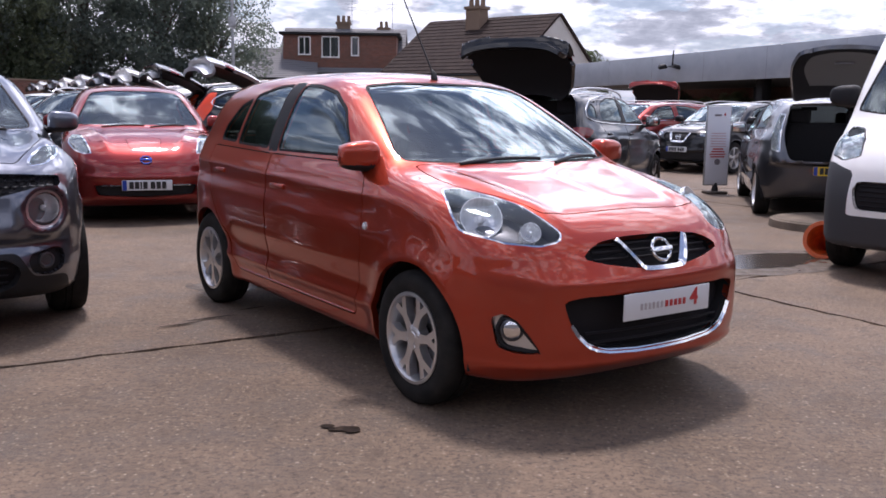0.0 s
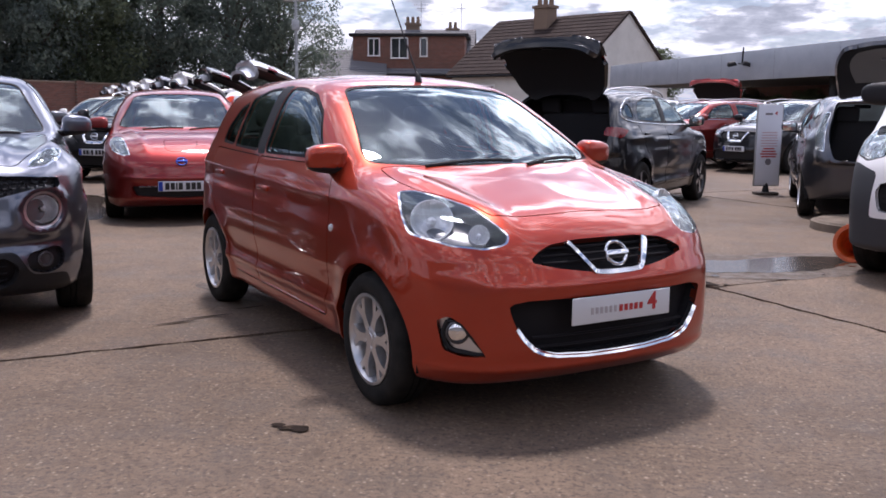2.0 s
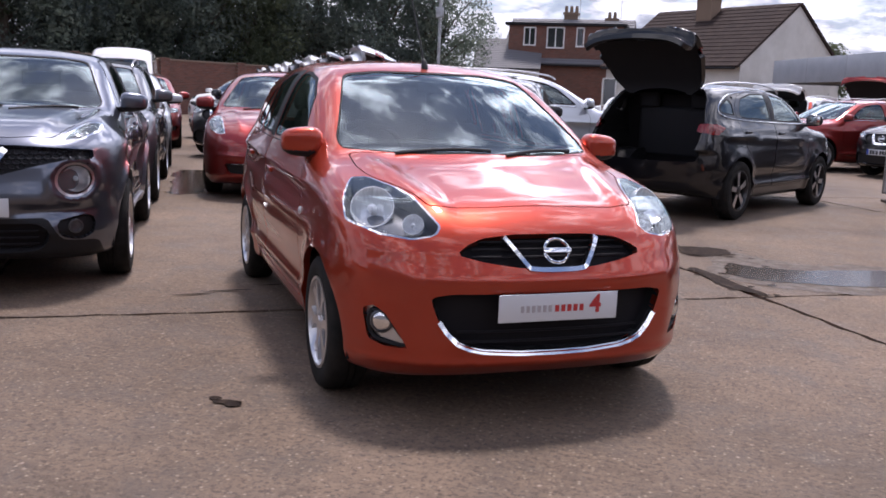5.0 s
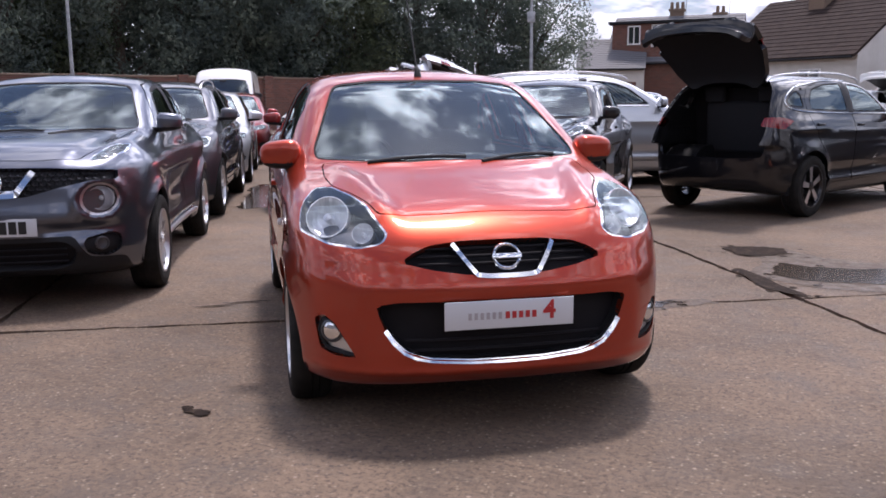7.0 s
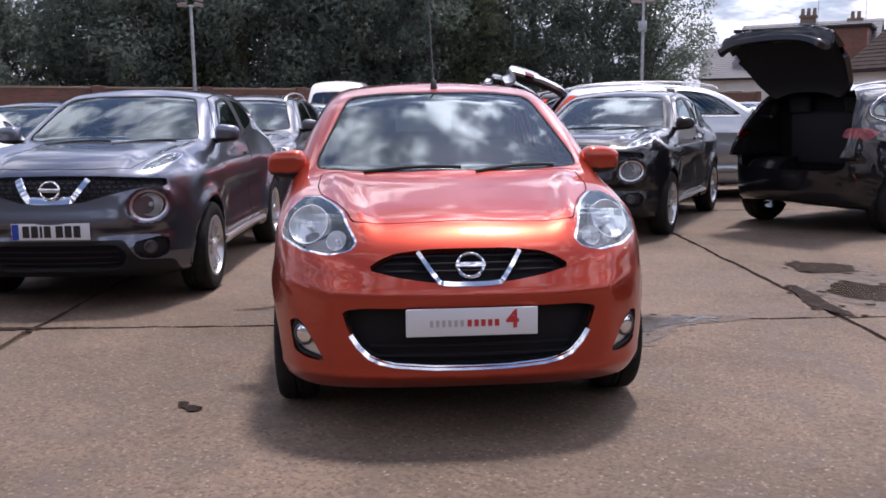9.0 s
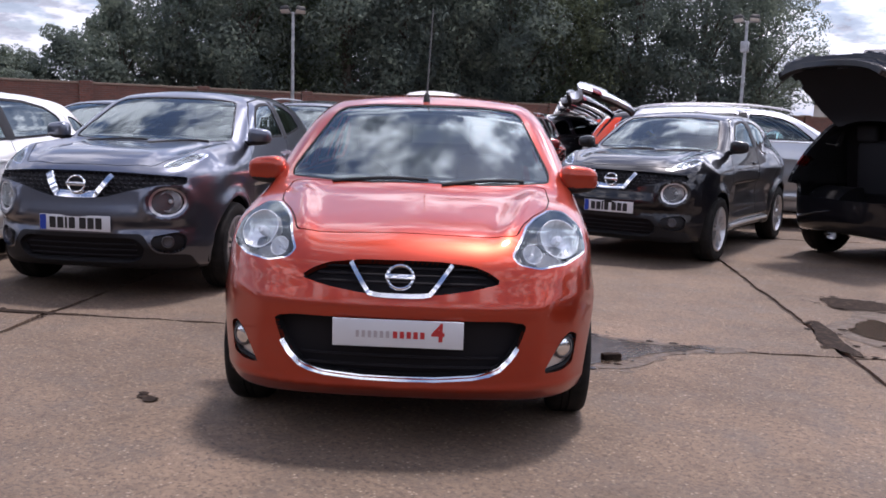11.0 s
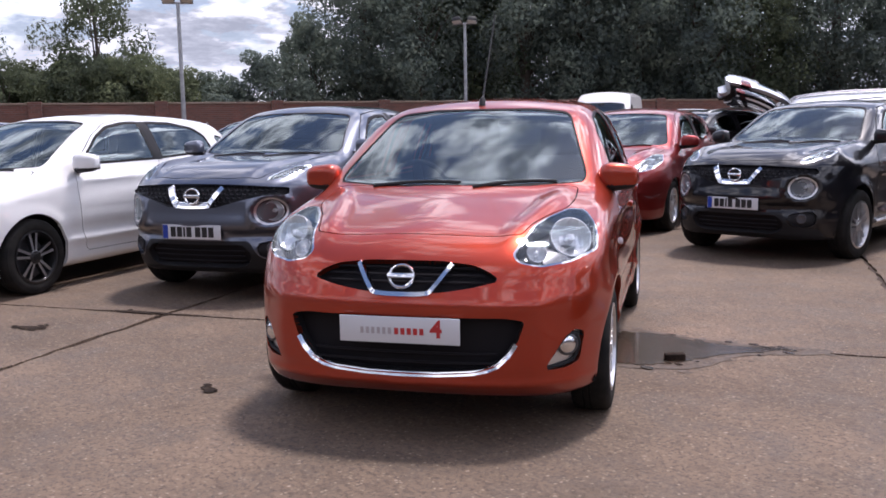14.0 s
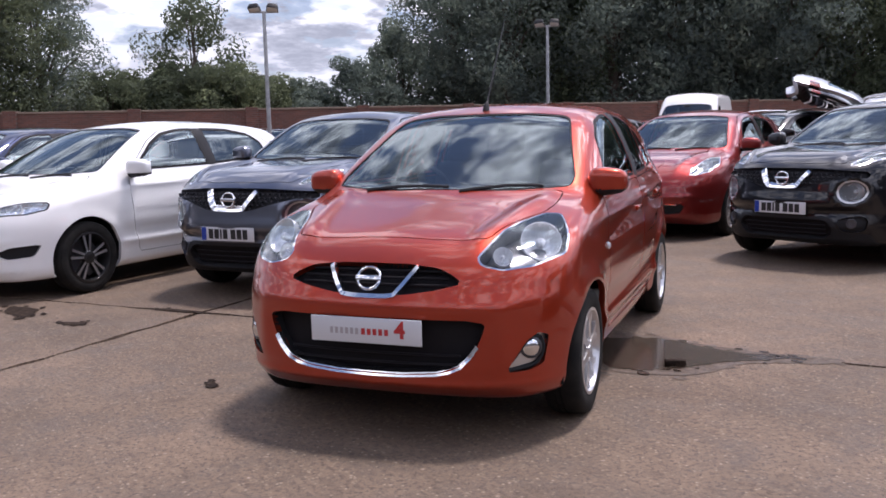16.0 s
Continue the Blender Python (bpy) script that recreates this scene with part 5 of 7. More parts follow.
VAN = dict(
    category="van", wb=3.2, track=0.83, tyre=0.34, rim=0.20, arch=0.40, tyrewidth=0.21, spokes=6, spoke="bar",
    width=[(0.95, 0.86), (0.3, 0.92), (-0.6, 0.95), (-2.5, 0.96), (-4.2, 0.96)],
    section=[(0.15, -0.08), (0.30, -0.02), (0.8, 0.0), (1.2, -0.02), (1.5, -0.06)],
    top=[(0.95, 0.80), (0.80, 1.05), (0.60, 1.15), (0.2, 1.24), (-0.2, 1.35), (-0.6, 1.40), (-4.2, 1.40)],
    nose=[(0.15, 0.78), (0.3, 0.86), (0.6, 0.88), (0.85, 0.84), (1.05, 0.70), (1.2, 0.4)],
    tail=[(0.2, -4.15), (0.6, -4.2), (1.5, -4.2)],
    bow=(0.07, 0.13), rbow=(0.02, 0.1), crown=0.05,
    under=[(0.9, 0.26), (-4.2, 0.3)],
    cabin=[(0.9, 0.95), (1.3, 0.93), (1.9, 0.87), (2.4, 0.80), (2.6, 0.7)], cabinplan=[(0.4, -0.02), (-0.8, 0.0), (-4.2, 0.0)],
    roof=[(0.3, 1.95), (-0.6, 2.28), (-1.2, 2.38), (-2.5, 2.42), (-4.2, 2.40)],
    screen=(0.28, 1.18, -0.45, 2.02), screenbow=0.25, hatch=(-4.2, 1.2, -4.1, 2.3), floor=0.9, header=0.15,
    mirror=(-0.32, 0.90, 1.45), mirrorsize=1.15, mirrormat=M_TRIM, dash=(-0.15, 1.2), cabin_w=0.8, seatx=-0.95, seatz=0.75, hinge=(-4, 2.3),
    handles=[(-1.15, 0, 1.05)],
    cuts=[
        ("headlight", LAMP, "lamp", M_LAMPBODY, [(0.20, 0.90, 1.28), (0.40, 0.80, 1.30), (0.60, 0.66, 1.16), (0.74, 0.60, 1.00), (0.70, 0.76, 0.96), (0.52, 0.90, 1.00)], dict(r=0.03, depth=0.05, frame=M_TRIM, bowls=[(0.50, 0.78, 1.10, 0.075)])),
        ("grille", "front", "recess", M_TRIM, [(-0.3, 0.79), (0.58, 0.79), (0.62, 0.72), (0.58, 0.57), (-0.3, 0.56)], dict(split=False, depth=0.04)),
        ("bumper_corner", (0.75, 0.66, 0.0), "flush", M_BUMPER, [(0.80, 0.66, 0.50), (0.80, 0.66, 0.86), (0.62, 0.84, 0.92), (0.30, 0.93, 0.92), (0.30, 0.93, 0.25), (0.80, 0.66, 0.25)], dict(r=0.03, limit=lambda p: p[:, 0] > 0.36)),
        ("front_bumper", "front", "flush", M_BUMPER, [(-0.3, 0.52), (0.64, 0.52), (0.70, 0.60), (0.70, 0.86), (0.99, 0.93), (0.99, 0.2), (-0.3, 0.2)], dict(split=False, limit=lambda p: p[:, 0] > 0.42)),
        ("front_door", "side", "panel", None, [(-0.42, 0.40), (-0.40, 1.1), (-0.35, 1.35), (-0.62, 1.85), (-0.80, 1.98), (-1.30, 2.0), (-1.32, 0.40)]),
        ("front_window", "side", "pane", M_GLASS, [(-0.45, 1.32), (-0.68, 1.80), (-0.84, 1.92), (-1.23, 1.93), (-1.24, 1.30)], dict(src="front_door", name="door_window")),
        ("windscreen", "front", "pane", M_GLASS, [(-0.4, 1.30), (0.60, 1.30), (0.84, 1.33), (0.84, 1.38), (0.70, 1.96), (0.4, 2.0), (-0.4, 2.01)], dict(limit=lambda p: (p[:, 0] < 0.4) & (p[:, 0] > -1.0), rim=0.015, split=False, r=0.06)),
    ],
)


# black trim between the door windows: x of its two edges at the sill and at the top, and the two heights
JUKE["pillar"] = (-1.490, -1.632, -1.462, -1.612, 1.135, 1.475)
LEAF["pillar"] = (-1.530, -1.682, -1.490, -1.662, 1.065, 1.455)
SUV["pillar"] = (-1.570, -1.732, -1.530, -1.702, 1.135, 1.495)
HATCH["pillar"] = (-1.590, -1.742, -1.540, -1.702, 1.055, 1.425)


def pillars(root, s):
    """A gloss-black strip over each centre pillar, 3 mm proud."""
    xa, xb, xc, xd, low, high = s["pillar"]
    n, m = 9, 6
    xz = [(xa + (xc - xa) * t + ((xb - xa) * (1 - t) + (xd - xc) * t) * u, low + (high - low) * t) for t in np.linspace(0, 1, n) for u in np.linspace(0, 1, m)]
    P = side_points(s, xz)
    for sd in (-1, 1):
        bm = bmesh.new()
        v = [bm.verts.new((x, sd * (y + (0.003 if 0 < i % m < m - 1 else -0.004)), z)) for i, (x, y, z) in enumerate(P)]
        for j in range(n - 1):
            for i in range(m - 1):
                q = (v[j * m + i], v[j * m + i + 1], v[j * m + m + i + 1], v[j * m + m + i])
                bm.faces.new(q if sd < 0 else q[::-1])
        part("pillar_trim", bm, M_TRIM, root)


# ---- ground ----
U_DIR, V_DIR = Vector((0.857, 0.515, 0)), Vector((-0.515, 0.857, 0))     # along and across the concrete bays


def bay(u, v, z=0.0):
    p = U_DIR * u + V_DIR * v
    return (p.x, p.y, z)


M_GROUND = material("worn_concrete", (0.20, 0.175, 0.15), 0.85)
g_big = noise_node(M_GROUND, 0.45, 8, 0.62, "Object")
g_mid = noise_node(M_GROUND, 2.6, 9, 0.68, "Object")
g_fine = noise_node(M_GROUND, 38, 8, 0.85, "Object")
g_co = M_GROUND.node_tree.nodes.new("ShaderNodeTexCoord")
g_peb = M_GROUND.node_tree.nodes.new("ShaderNodeTexVoronoi")
g_peb.inputs["Scale"].default_value = 58
M_GROUND.node_tree.links.new(g_co.outputs["Object"], g_peb.inputs["Vector"])
c = ramp_node(M_GROUND, g_big.outputs["Fac"], [(0.32, (0.096, 0.067, 0.045)), (0.62, (0.245, 0.172, 0.118))])
c = mix_node(M_GROUND, ramp_node(M_GROUND, g_mid.outputs["Fac"], [(0.45, 0.0), (0.66, 0.72)]), c, (0.092, 0.064, 0.044))
g_blot = noise_node(M_GROUND, 9.5, 7, 0.72, "Object")
c = mix_node(M_GROUND, ramp_node(M_GROUND, g_blot.outputs["Fac"], [(0.52, 0.0), (0.70, 0.55)]), c, (0.070, 0.050, 0.037))
# long drag marks left by the float across each bay
g_map = M_GROUND.node_tree.nodes.new("ShaderNodeMapping")
g_map.inputs["Rotation"].default_value = (0, 0, radians(-31))
g_map.inputs["Scale"].default_value = (1.3, 15.0, 1.0)
g_drag = M_GROUND.node_tree.nodes.new("ShaderNodeTexNoise")
g_drag.inputs["Scale"].default_value, g_drag.inputs["Detail"].default_value, g_drag.inputs["Roughness"].default_value = 1.6, 6, 0.7
M_GROUND.node_tree.links.new(g_co.outputs["Object"], g_map.inputs["Vector"])
M_GROUND.node_tree.links.new(g_map.outputs[0], g_drag.inputs["Vector"])
c = mix_node(M_GROUND, ramp_node(M_GROUND, g_drag.outputs["Fac"], [(0.50, 0.0), (0.72, 0.26)]), c, (0.27, 0.20, 0.145))
# darker and paler chips, coarser than the aggregate
g_chip = M_GROUND.node_tree.nodes.new("ShaderNodeTexVoronoi")
g_chip.inputs["Scale"].default_value = 27
M_GROUND.node_tree.links.new(g_co.outputs["Object"], g_chip.inputs["Vector"])
c_chip = mix_node(M_GROUND, ramp_node(M_GROUND, g_chip.outputs["Color"], [(0.16, 0.75), (0.24, 0.0)]), c, (0.045, 0.033, 0.026))
c_chip = mix_node(M_GROUND, ramp_node(M_GROUND, g_chip.outputs["Color"], [(0.82, 0.0), (0.88, 0.85)]), c_chip, (0.40, 0.31, 0.24))
c = mix_node(M_GROUND, ramp_node(M_GROUND, g_chip.outputs["Distance"], [(0.16, 0.85), (0.30, 0.0)]), c, c_chip)
c = mix_node(M_GROUND, ramp_node(M_GROUND, g_fine.outputs["Fac"], [(0.40, 0.9), (0.53, 0.0)]), c, (0.054, 0.039, 0.030))
# pale stones of the aggregate, some of them only
c = mix_node(M_GROUND, ramp_node(M_GROUND, g_peb.outputs["Distance"], [(0.20, 0.8), (0.48, 0.0)]), c, mix_node(M_GROUND, ramp_node(M_GROUND, g_peb.outputs["Color"], [(0.66, 0.0), (0.88, 0.75)]), c, (0.42, 0.34, 0.25)))
plug(M_GROUND, "Base Color", c)
plug(M_GROUND, "Roughness", ramp_node(M_GROUND, g_mid.outputs["Fac"], [(0.45, 0.88), (0.72, 0.58)]))
bump_node(M_GROUND, g_fine.outputs["Fac"], 0.8, 0.007)
M_JOINT = material("joint_dirt", (0.055, 0.036, 0.026), 0.9)

bm = bmesh.new()
bmesh.ops.create_grid(bm, x_segments=4, y_segments=4, size=600)
ground = tagged(part("ground", bm, M_JOINT, m=pose(0, 0, -0.02)), "dark dirt filling the joints of the concrete yard", "ground", kind="structure")


def slab(u0, u1, v0, v1):
    """One concrete bay with crumbled edges."""
    rnd = random.Random(int(u0 * 31 + v0 * 17))
    bm = bmesh.new()
    ring = []
    g = 0.021
    corners = [(u0 + g, v0 + g), (u1 - g, v0 + g), (u1 - g, v1 - g), (u0 + g, v1 - g)]
    for (a, b), (c2, d) in zip(corners, corners[1:] + corners[:1]):
        n = max(2, min(60, int(math.hypot(c2 - a, d - b) / 0.12)))
        for i in range(n):
            t = i / n
            ring.append((a + (c2 - a) * t + rnd.uniform(-0.017, 0.017), b + (d - b) * t + rnd.uniform(-0.017, 0.017)))
    top = [bm.verts.new(bay(u, v, 0)) for u, v in ring]
    low = [bm.verts.new(bay(u, v, -0.04)) for u, v in ring]
    bm.faces.new(top)
    for i in range(len(ring)):
        j = (i + 1) % len(ring)
        bm.faces.new((low[i], low[j], top[j], top[i]))
    return bm


pavement = tagged(new("pavement"), "worn brown-grey concrete yard cast in large bays", "pavement", kind="structure")
u_lines = [-200, -30, -20.2, -15.1, -10.05, -5.0, 0.05, 5.15, 10.2, 15.3, 20.4, 30, 200]
v_lines = [-200, -40, -14, -8, -1.6, 4.75, 10.9, 17.0, 23.1, 29.2, 35.3, 41.4, 200]
for ua, ub in zip(u_lines, u_lines[1:]):
    for va, vb in zip(v_lines, v_lines[1:]):
        part("slab", slab(ua, ub, va, vb), M_GROUND, pavement, smooth=False)

# ---- the orange hatchback ----
MICRA_AT = pose(0.540, 4.265, 0, 0, 0, -55.3)
micra, micra_skin = build_car(MICRA, M_ORANGE, MICRA_AT, "hatchback", "orange metallic five-door hatchback standing alone on the concrete", 0.0205)


def front_line(s, pts, out):
    """Points of (y, z) laid on the nose, a little proud."""
    return [(x + out, y, z) for x, y, z in nose_points(s, pts)]


def ribbon(bm, pts, w, t):
    """A flat bar through points of the nose, w wide in its plane and t thick towards the front."""
    P3 = [Vector(p) for p in pts]
    rows = []
    for i, p in enumerate(P3):
        d = (P3[min(i + 1, len(P3) - 1)] - P3[max(i - 1, 0)])
        n = Vector((0, -d.z, d.y)).normalized()
        rows.append([bm.verts.new(p + n * w / 2 + Vector((-t, 0, 0))), bm.verts.new(p + n * w * 0.38 - Vector((0.45 * w * max(0.0, n.z), 0, 0))), bm.verts.new(p - n * w * 0.38), bm.verts.new(p - n * w / 2 + Vector((-t, 0, 0)))])
    for a, b in zip(rows, rows[1:]):
        for j in range(3):
            bm.faces.new((a[j], a[j + 1], b[j + 1], b[j]))
    bm.faces.new(rows[0][::-1])
    bm.faces.new(rows[-1])
    bmesh.ops.recalc_face_normals(bm, faces=bm.faces)
    return bm


def vee(root, s, half_top, z_top, half_low, z_low, w=0.032, out=0.012):
    mid = [(-half_top, z_top), (-half_low - 0.02, z_low + 0.02), (-half_low + 0.01, z_low), (0, z_low - 0.004), (half_low - 0.01, z_low), (half_low + 0.02, z_low + 0.02), (half_top, z_top)]
    part("chrome_vee", ribbon(bmesh.new(), front_line(s, spline(mid, False, 4), out), w, 0.03), M_CHROME, root)


def bars_across(root, s, half, z0, z1, n, name="grille_bar"):
    for i in range(n):
        z = z0 + (z1 - z0) * i / max(1, n - 1)
        part(name, tube(bmesh.new(), front_line(s, [(y, z) for y in np.linspace(-half, half, 9)], -0.028), 0.006, 6), M_RUBBER, root)


def wipers(root, s, hx, reach=0.58):
    for y0, y1 in ((-0.42, 0.05), (0.12, 0.52)):
        bm = bmesh.new()
        line = [(y0 + (y1 - y0) * t, hx + 0.022 * math.sin(t * 2.2)) for t in np.linspace(0, 1, 8)]
        P = meet(s, [(-2.0, y, z) for y, z in line], [(0.6, y, z) for y, z in line])
        tube(bm, (P + np.array([0.015, 0, 0])).tolist(), 0.007, 6, 1.4)
        part("wiper", bm, M_TRIM, root)


vee(micra, MICRA, 0.205, 0.768, 0.115, 0.653, 0.022)
badge(micra, pose(surface_x(MICRA, 0, 0.719) + 0.018, 0, 0.719, -24, 0, 90), 0.052)
smile = [(-0.478, 0.445), (-0.448, 0.40), (-0.405, 0.357), (-0.36, 0.337), (-0.30, 0.324), (-0.15, 0.313), (0, 0.311), (0.15, 0.313), (0.30, 0.324), (0.36, 0.337), (0.405, 0.357), (0.448, 0.40), (0.478, 0.445)]
part("chrome_strip", ribbon(bmesh.new(), front_line(MICRA, smile, 0.006), 0.024, 0.03), M_CHROME, micra)
bars_across(micra, MICRA, 0.40, 0.36, 0.40, 2)
bars_across(micra, MICRA, 0.34, 0.69, 0.745, 3)
p = plate(micra, "show_plate", pose(surface_x(MICRA, 0, 0.50) + 0.014, 0, 0.502, 0, 0, 90), M_PLATE, [], False)
M_PRINT = material("print_light_grey", (0.40, 0.37, 0.38), 0.5)
for i in range(6):
    part("print_bar", box(bmesh.new(), (0.013, 0.002, 0.027), (-0.160 + i * 0.024, -0.0042, -0.004)), M_PRINT, p)
for i in range(5):
    part("print_bar", box(bmesh.new(), (0.017, 0.002, 0.027), (-0.010 + i * 0.027, -0.0042, -0.004)), M_REDINK, p)


def lettering(text, size, mat, parent, m, name="lettering", label=""):
    cu = bpy.data.curves.new(name, "FONT")
    cu.body, cu.size, cu.extrude, cu.align_x, cu.align_y, cu.offset = text, size, 0.0008, "CENTER", "CENTER", size * 0.028
    ob = new("tmp", cu)
    me = bpy.data.meshes.new_from_object(ob.evaluated_get(bpy.context.evaluated_depsgraph_get()))
    bpy.data.objects.remove(ob)
    me.name = name
    return part(name, me, mat, parent, label, m=m)


lettering("4", 0.100, M_REDINK, p, pose(0.160, -0.0045, 0.006, 90, 0, 0), label="large red printed numeral four")
wipers(micra, MICRA, 1.036)
bm = bmesh.new()
tube(bm, [(0, 0, -0.01), (-0.01, 0, 0.03), (-0.03, 0, 0.05)], [0.022, 0.016, 0.008], 10)
ant = part("aerial_base", bm, M_TRIM, micra, m=pose(-1.03, -0.02, 1.452))
part("aerial_rod", tube(bmesh.new(), [(-0.03, 0, 0.05), (-0.40, 0, 0.56)], [0.0055, 0.0035], 6), M_TRIM, ant)
for sd in (-1, 1):
    f = part("fog_light", lathe(bmesh.new(), [(0.046, -0.01), (0.048, 0.008), (0.040, 0.012), (0.034, 0.0), (0.018, -0.006), (0.001, -0.008)], 24), M_LAMPDARK, micra, m=pose(0.507, 0.668 * sd, 0.425, 0, 90, 32 * sd))
    part("fog_lens", lathe(bmesh.new(), [(0.036, 0.010), (0.028, 0.015), (0.015, 0.018), (0.001, 0.019)], 20), M_CHROME, f)
    pts = [(0.478, 0.700, 0.470), (0.515, 0.660, 0.458), (0.552, 0.616, 0.395), (0.572, 0.580, 0.338), (0.52, 0.645, 0.343), (0.478, 0.690, 0.360), (0.465, 0.712, 0.42), (0.478, 0.700, 0.470)]
    part("fog_surround", tube(bmesh.new(), [(x + 0.004, y * sd, z) for x, y, z in spline(pts, False, 4)], 0.010, 6), M_TRIM, micra)
    part("side_repeater", lathe(bmesh.new(), [(0.001, 0.012), (0.010, 0.011), (0.016, 0.007), (0.018, 0.0), (0.018, -0.01)], 20), M_PLATE, micra, m=pose(-0.394, surface_y(MICRA, -0.394, 0.746) * sd, 0.746, -90 * sd, 0, 0))
    part("sill_line", tube(bmesh.new(), [(x, (surface_y(MICRA, x, 0.30) + 0.001) * sd, 0.302) for x in np.linspace(-0.55, -2.0, 8)], 0.004, 6), M_ORANGE, micra)


def honeycomb(root, s, outline, cell=0.046):
    """Black hexagon mesh set into the grille."""
    o = np.array(outline)
    bm = bmesh.new()
    ys = np.arange(o[:, 0].min(), o[:, 0].max(), cell)
    zs = np.arange(o[:, 1].min(), o[:, 1].max(), cell * 0.62)
    cells = np.array([(y + (cell / 2 if j % 2 else 0), z) for j, z in enumerate(zs) for y in ys])
    cells = cells[outline_distance(cells, o) < -0.008]
    for (x, y, z) in nose_points(s, cells) - np.array([0.012, 0, 0]):
        for sd in (-1, 1):
            ring = []
            for r in (cell * 0.56, cell * 0.38):
                ring.append([bm.verts.new((x - (0.0 if r > cell * 0.5 else 0.010), sd * y + r * math.cos(a), z + r * 0.62 * math.sin(a))) for a in np.arange(6) * math.pi / 3])
            for i in range(6):
                bm.faces.new((ring[0][i], ring[0][(i + 1) % 6], ring[1][(i + 1) % 6], ring[1][i]))
    bmesh.ops.recalc_face_normals(bm, faces=bm.faces)
    tagged(part("grille_mesh", bm, M_LAMPDARK2, root), kind="stuff")


M_LAMPDARK2 = material("grille_black", (0.07, 0.07, 0.078), 0.25, 0.3)


def dressed(s, mat, at, name, label, step, style, group="", **kw):
    """A parked car with badge, plates and front trim."""
    root, k = build_car(s, mat, at, name, label, step, group, **kw)
    zp = s.get("platez", 0.56)
    plate(root, "number_plate", pose(surface_x(s, 0, zp) + 0.012, 0, zp, 0, 0, 90), M_PLATE, PLATE_BARS)
    zr = s.get("rplatez", 0.80)
    if not (style == "suv" and kw.get("open_hatch")):
        plate(root, "number_plate", pose(surface_x(s, 0, zr, False) - 0.012, 0, zr, 0, 0, -90), M_PLATEY, PLATE_BARS)
    if style == "juke":
        vee(root, s, 0.235, 0.900, 0.135, 0.762, 0.052)
        bars_across(root, s, 0.40, 0.33, 0.41, 3)
        for sd in (-1, 1):
            sill = [(x, sd * (surface_y(s, x, 0.33) + 0.012), 0.325) for x in np.linspace(-0.50, -2.06, 8)]
            part("sill_bar", tube(bmesh.new(), sill, 0.022, 8), M_ALLOY, root)
        if step < 0.05:
            honeycomb(root, s, [(0.0, 0.92), (0.30, 0.912), (0.52, 0.90), (0.69, 0.885), (0.69, 0.84), (0.56, 0.84), (0.38, 0.80), (0.2, 0.75), (0.0, 0.74)])
        for sd in (-1, 1):
            part("fog_light", lathe(bmesh.new(), [(0.045, -0.01), (0.045, 0.010), (0.036, 0.012), (0.03, 0.002), (0.001, -0.002)], 20), M_LAMPDARK, root, m=pose(surface_x(s, 0.60, 0.43) - 0.022, 0.60 * sd, 0.43, 0, 90, 24 * sd))
        badge(root, pose(surface_x(s, 0, 0.83) + 0.012, 0, 0.83, -8, 0, 90), 0.062)
    elif style == "suv":
        vee(root, s, 0.25, 0.875, 0.14, 0.69, 0.045)
        badge(root, pose(surface_x(s, 0, 0.79) + 0.012, 0, 0.79, -12, 0, 90), 0.062)
    elif style == "hatch":
        vee(root, s, 0.22, 0.745, 0.13, 0.60, 0.04)
        badge(root, pose(surface_x(s, 0, 0.67) + 0.012, 0, 0.67, -12, 0, 90), 0.058)
    elif style == "van":
        bars_across(root, s, 0.56, 0.60, 0.75, 5)
    elif style == "leaf":
        badge(root, pose(surface_x(s, 0, 0.70) + 0.010, 0, 0.70, -40, 0, 90), 0.055, M_BADGEBLUE)
        for a, b in ((-0.46, -0.27), (0.27, 0.46)):
            part("chrome_strip", tube(bmesh.new(), [(surface_x(s, y, 0.425) + 0.004, y, 0.425) for y in np.linspace(a, b, 5)], 0.011, 6, 0.7), M_CHROME, root)
    if style == "suv":
        for sd in (-1, 1):
            rail = [(x, sd * (0.55 + cabin_shift(s, x)), z) for x, z in ((-0.95, 1.49), (-1.08, 1.545), (-1.6, 1.592), (-2.4, 1.588), (-2.9, 1.545), (-3.02, 1.49))]
            line = [(-0.70, 1.118), (-1.60, 1.128), (-2.55, 1.155), (-2.92, 1.195), (-3.0, 1.26), (-2.93, 1.34), (-2.72, 1.43), (-2.44, 1.465), (-2.08, 1.500), (-1.5, 1.508)]
            part("chrome_line", tube(bmesh.new(), [(x, sd * (y + 0.002), z) for x, y, z in side_points(s, spline(line, False, 3))], 0.008, 6), M_CHROME, root)
            part("roof_rail", tube(bmesh.new(), spline(rail, False, 4).tolist(), 0.012, 8), M_ALLOY, root)
    if "pillar" in s and step < 0.06:
        pillars(root, s)
    wipers(root, s, s["screen"][1] + 0.035)
    return root


def cabin_shift(s, x):
    return float(curve(np.array([x]), s["cabinplan"])[0])


def swapped(s, name, cut):
    """The same car with one of its cuts replaced."""
    return mixed(s, cuts=[cut if c[0] == name else c for c in s["cuts"]])


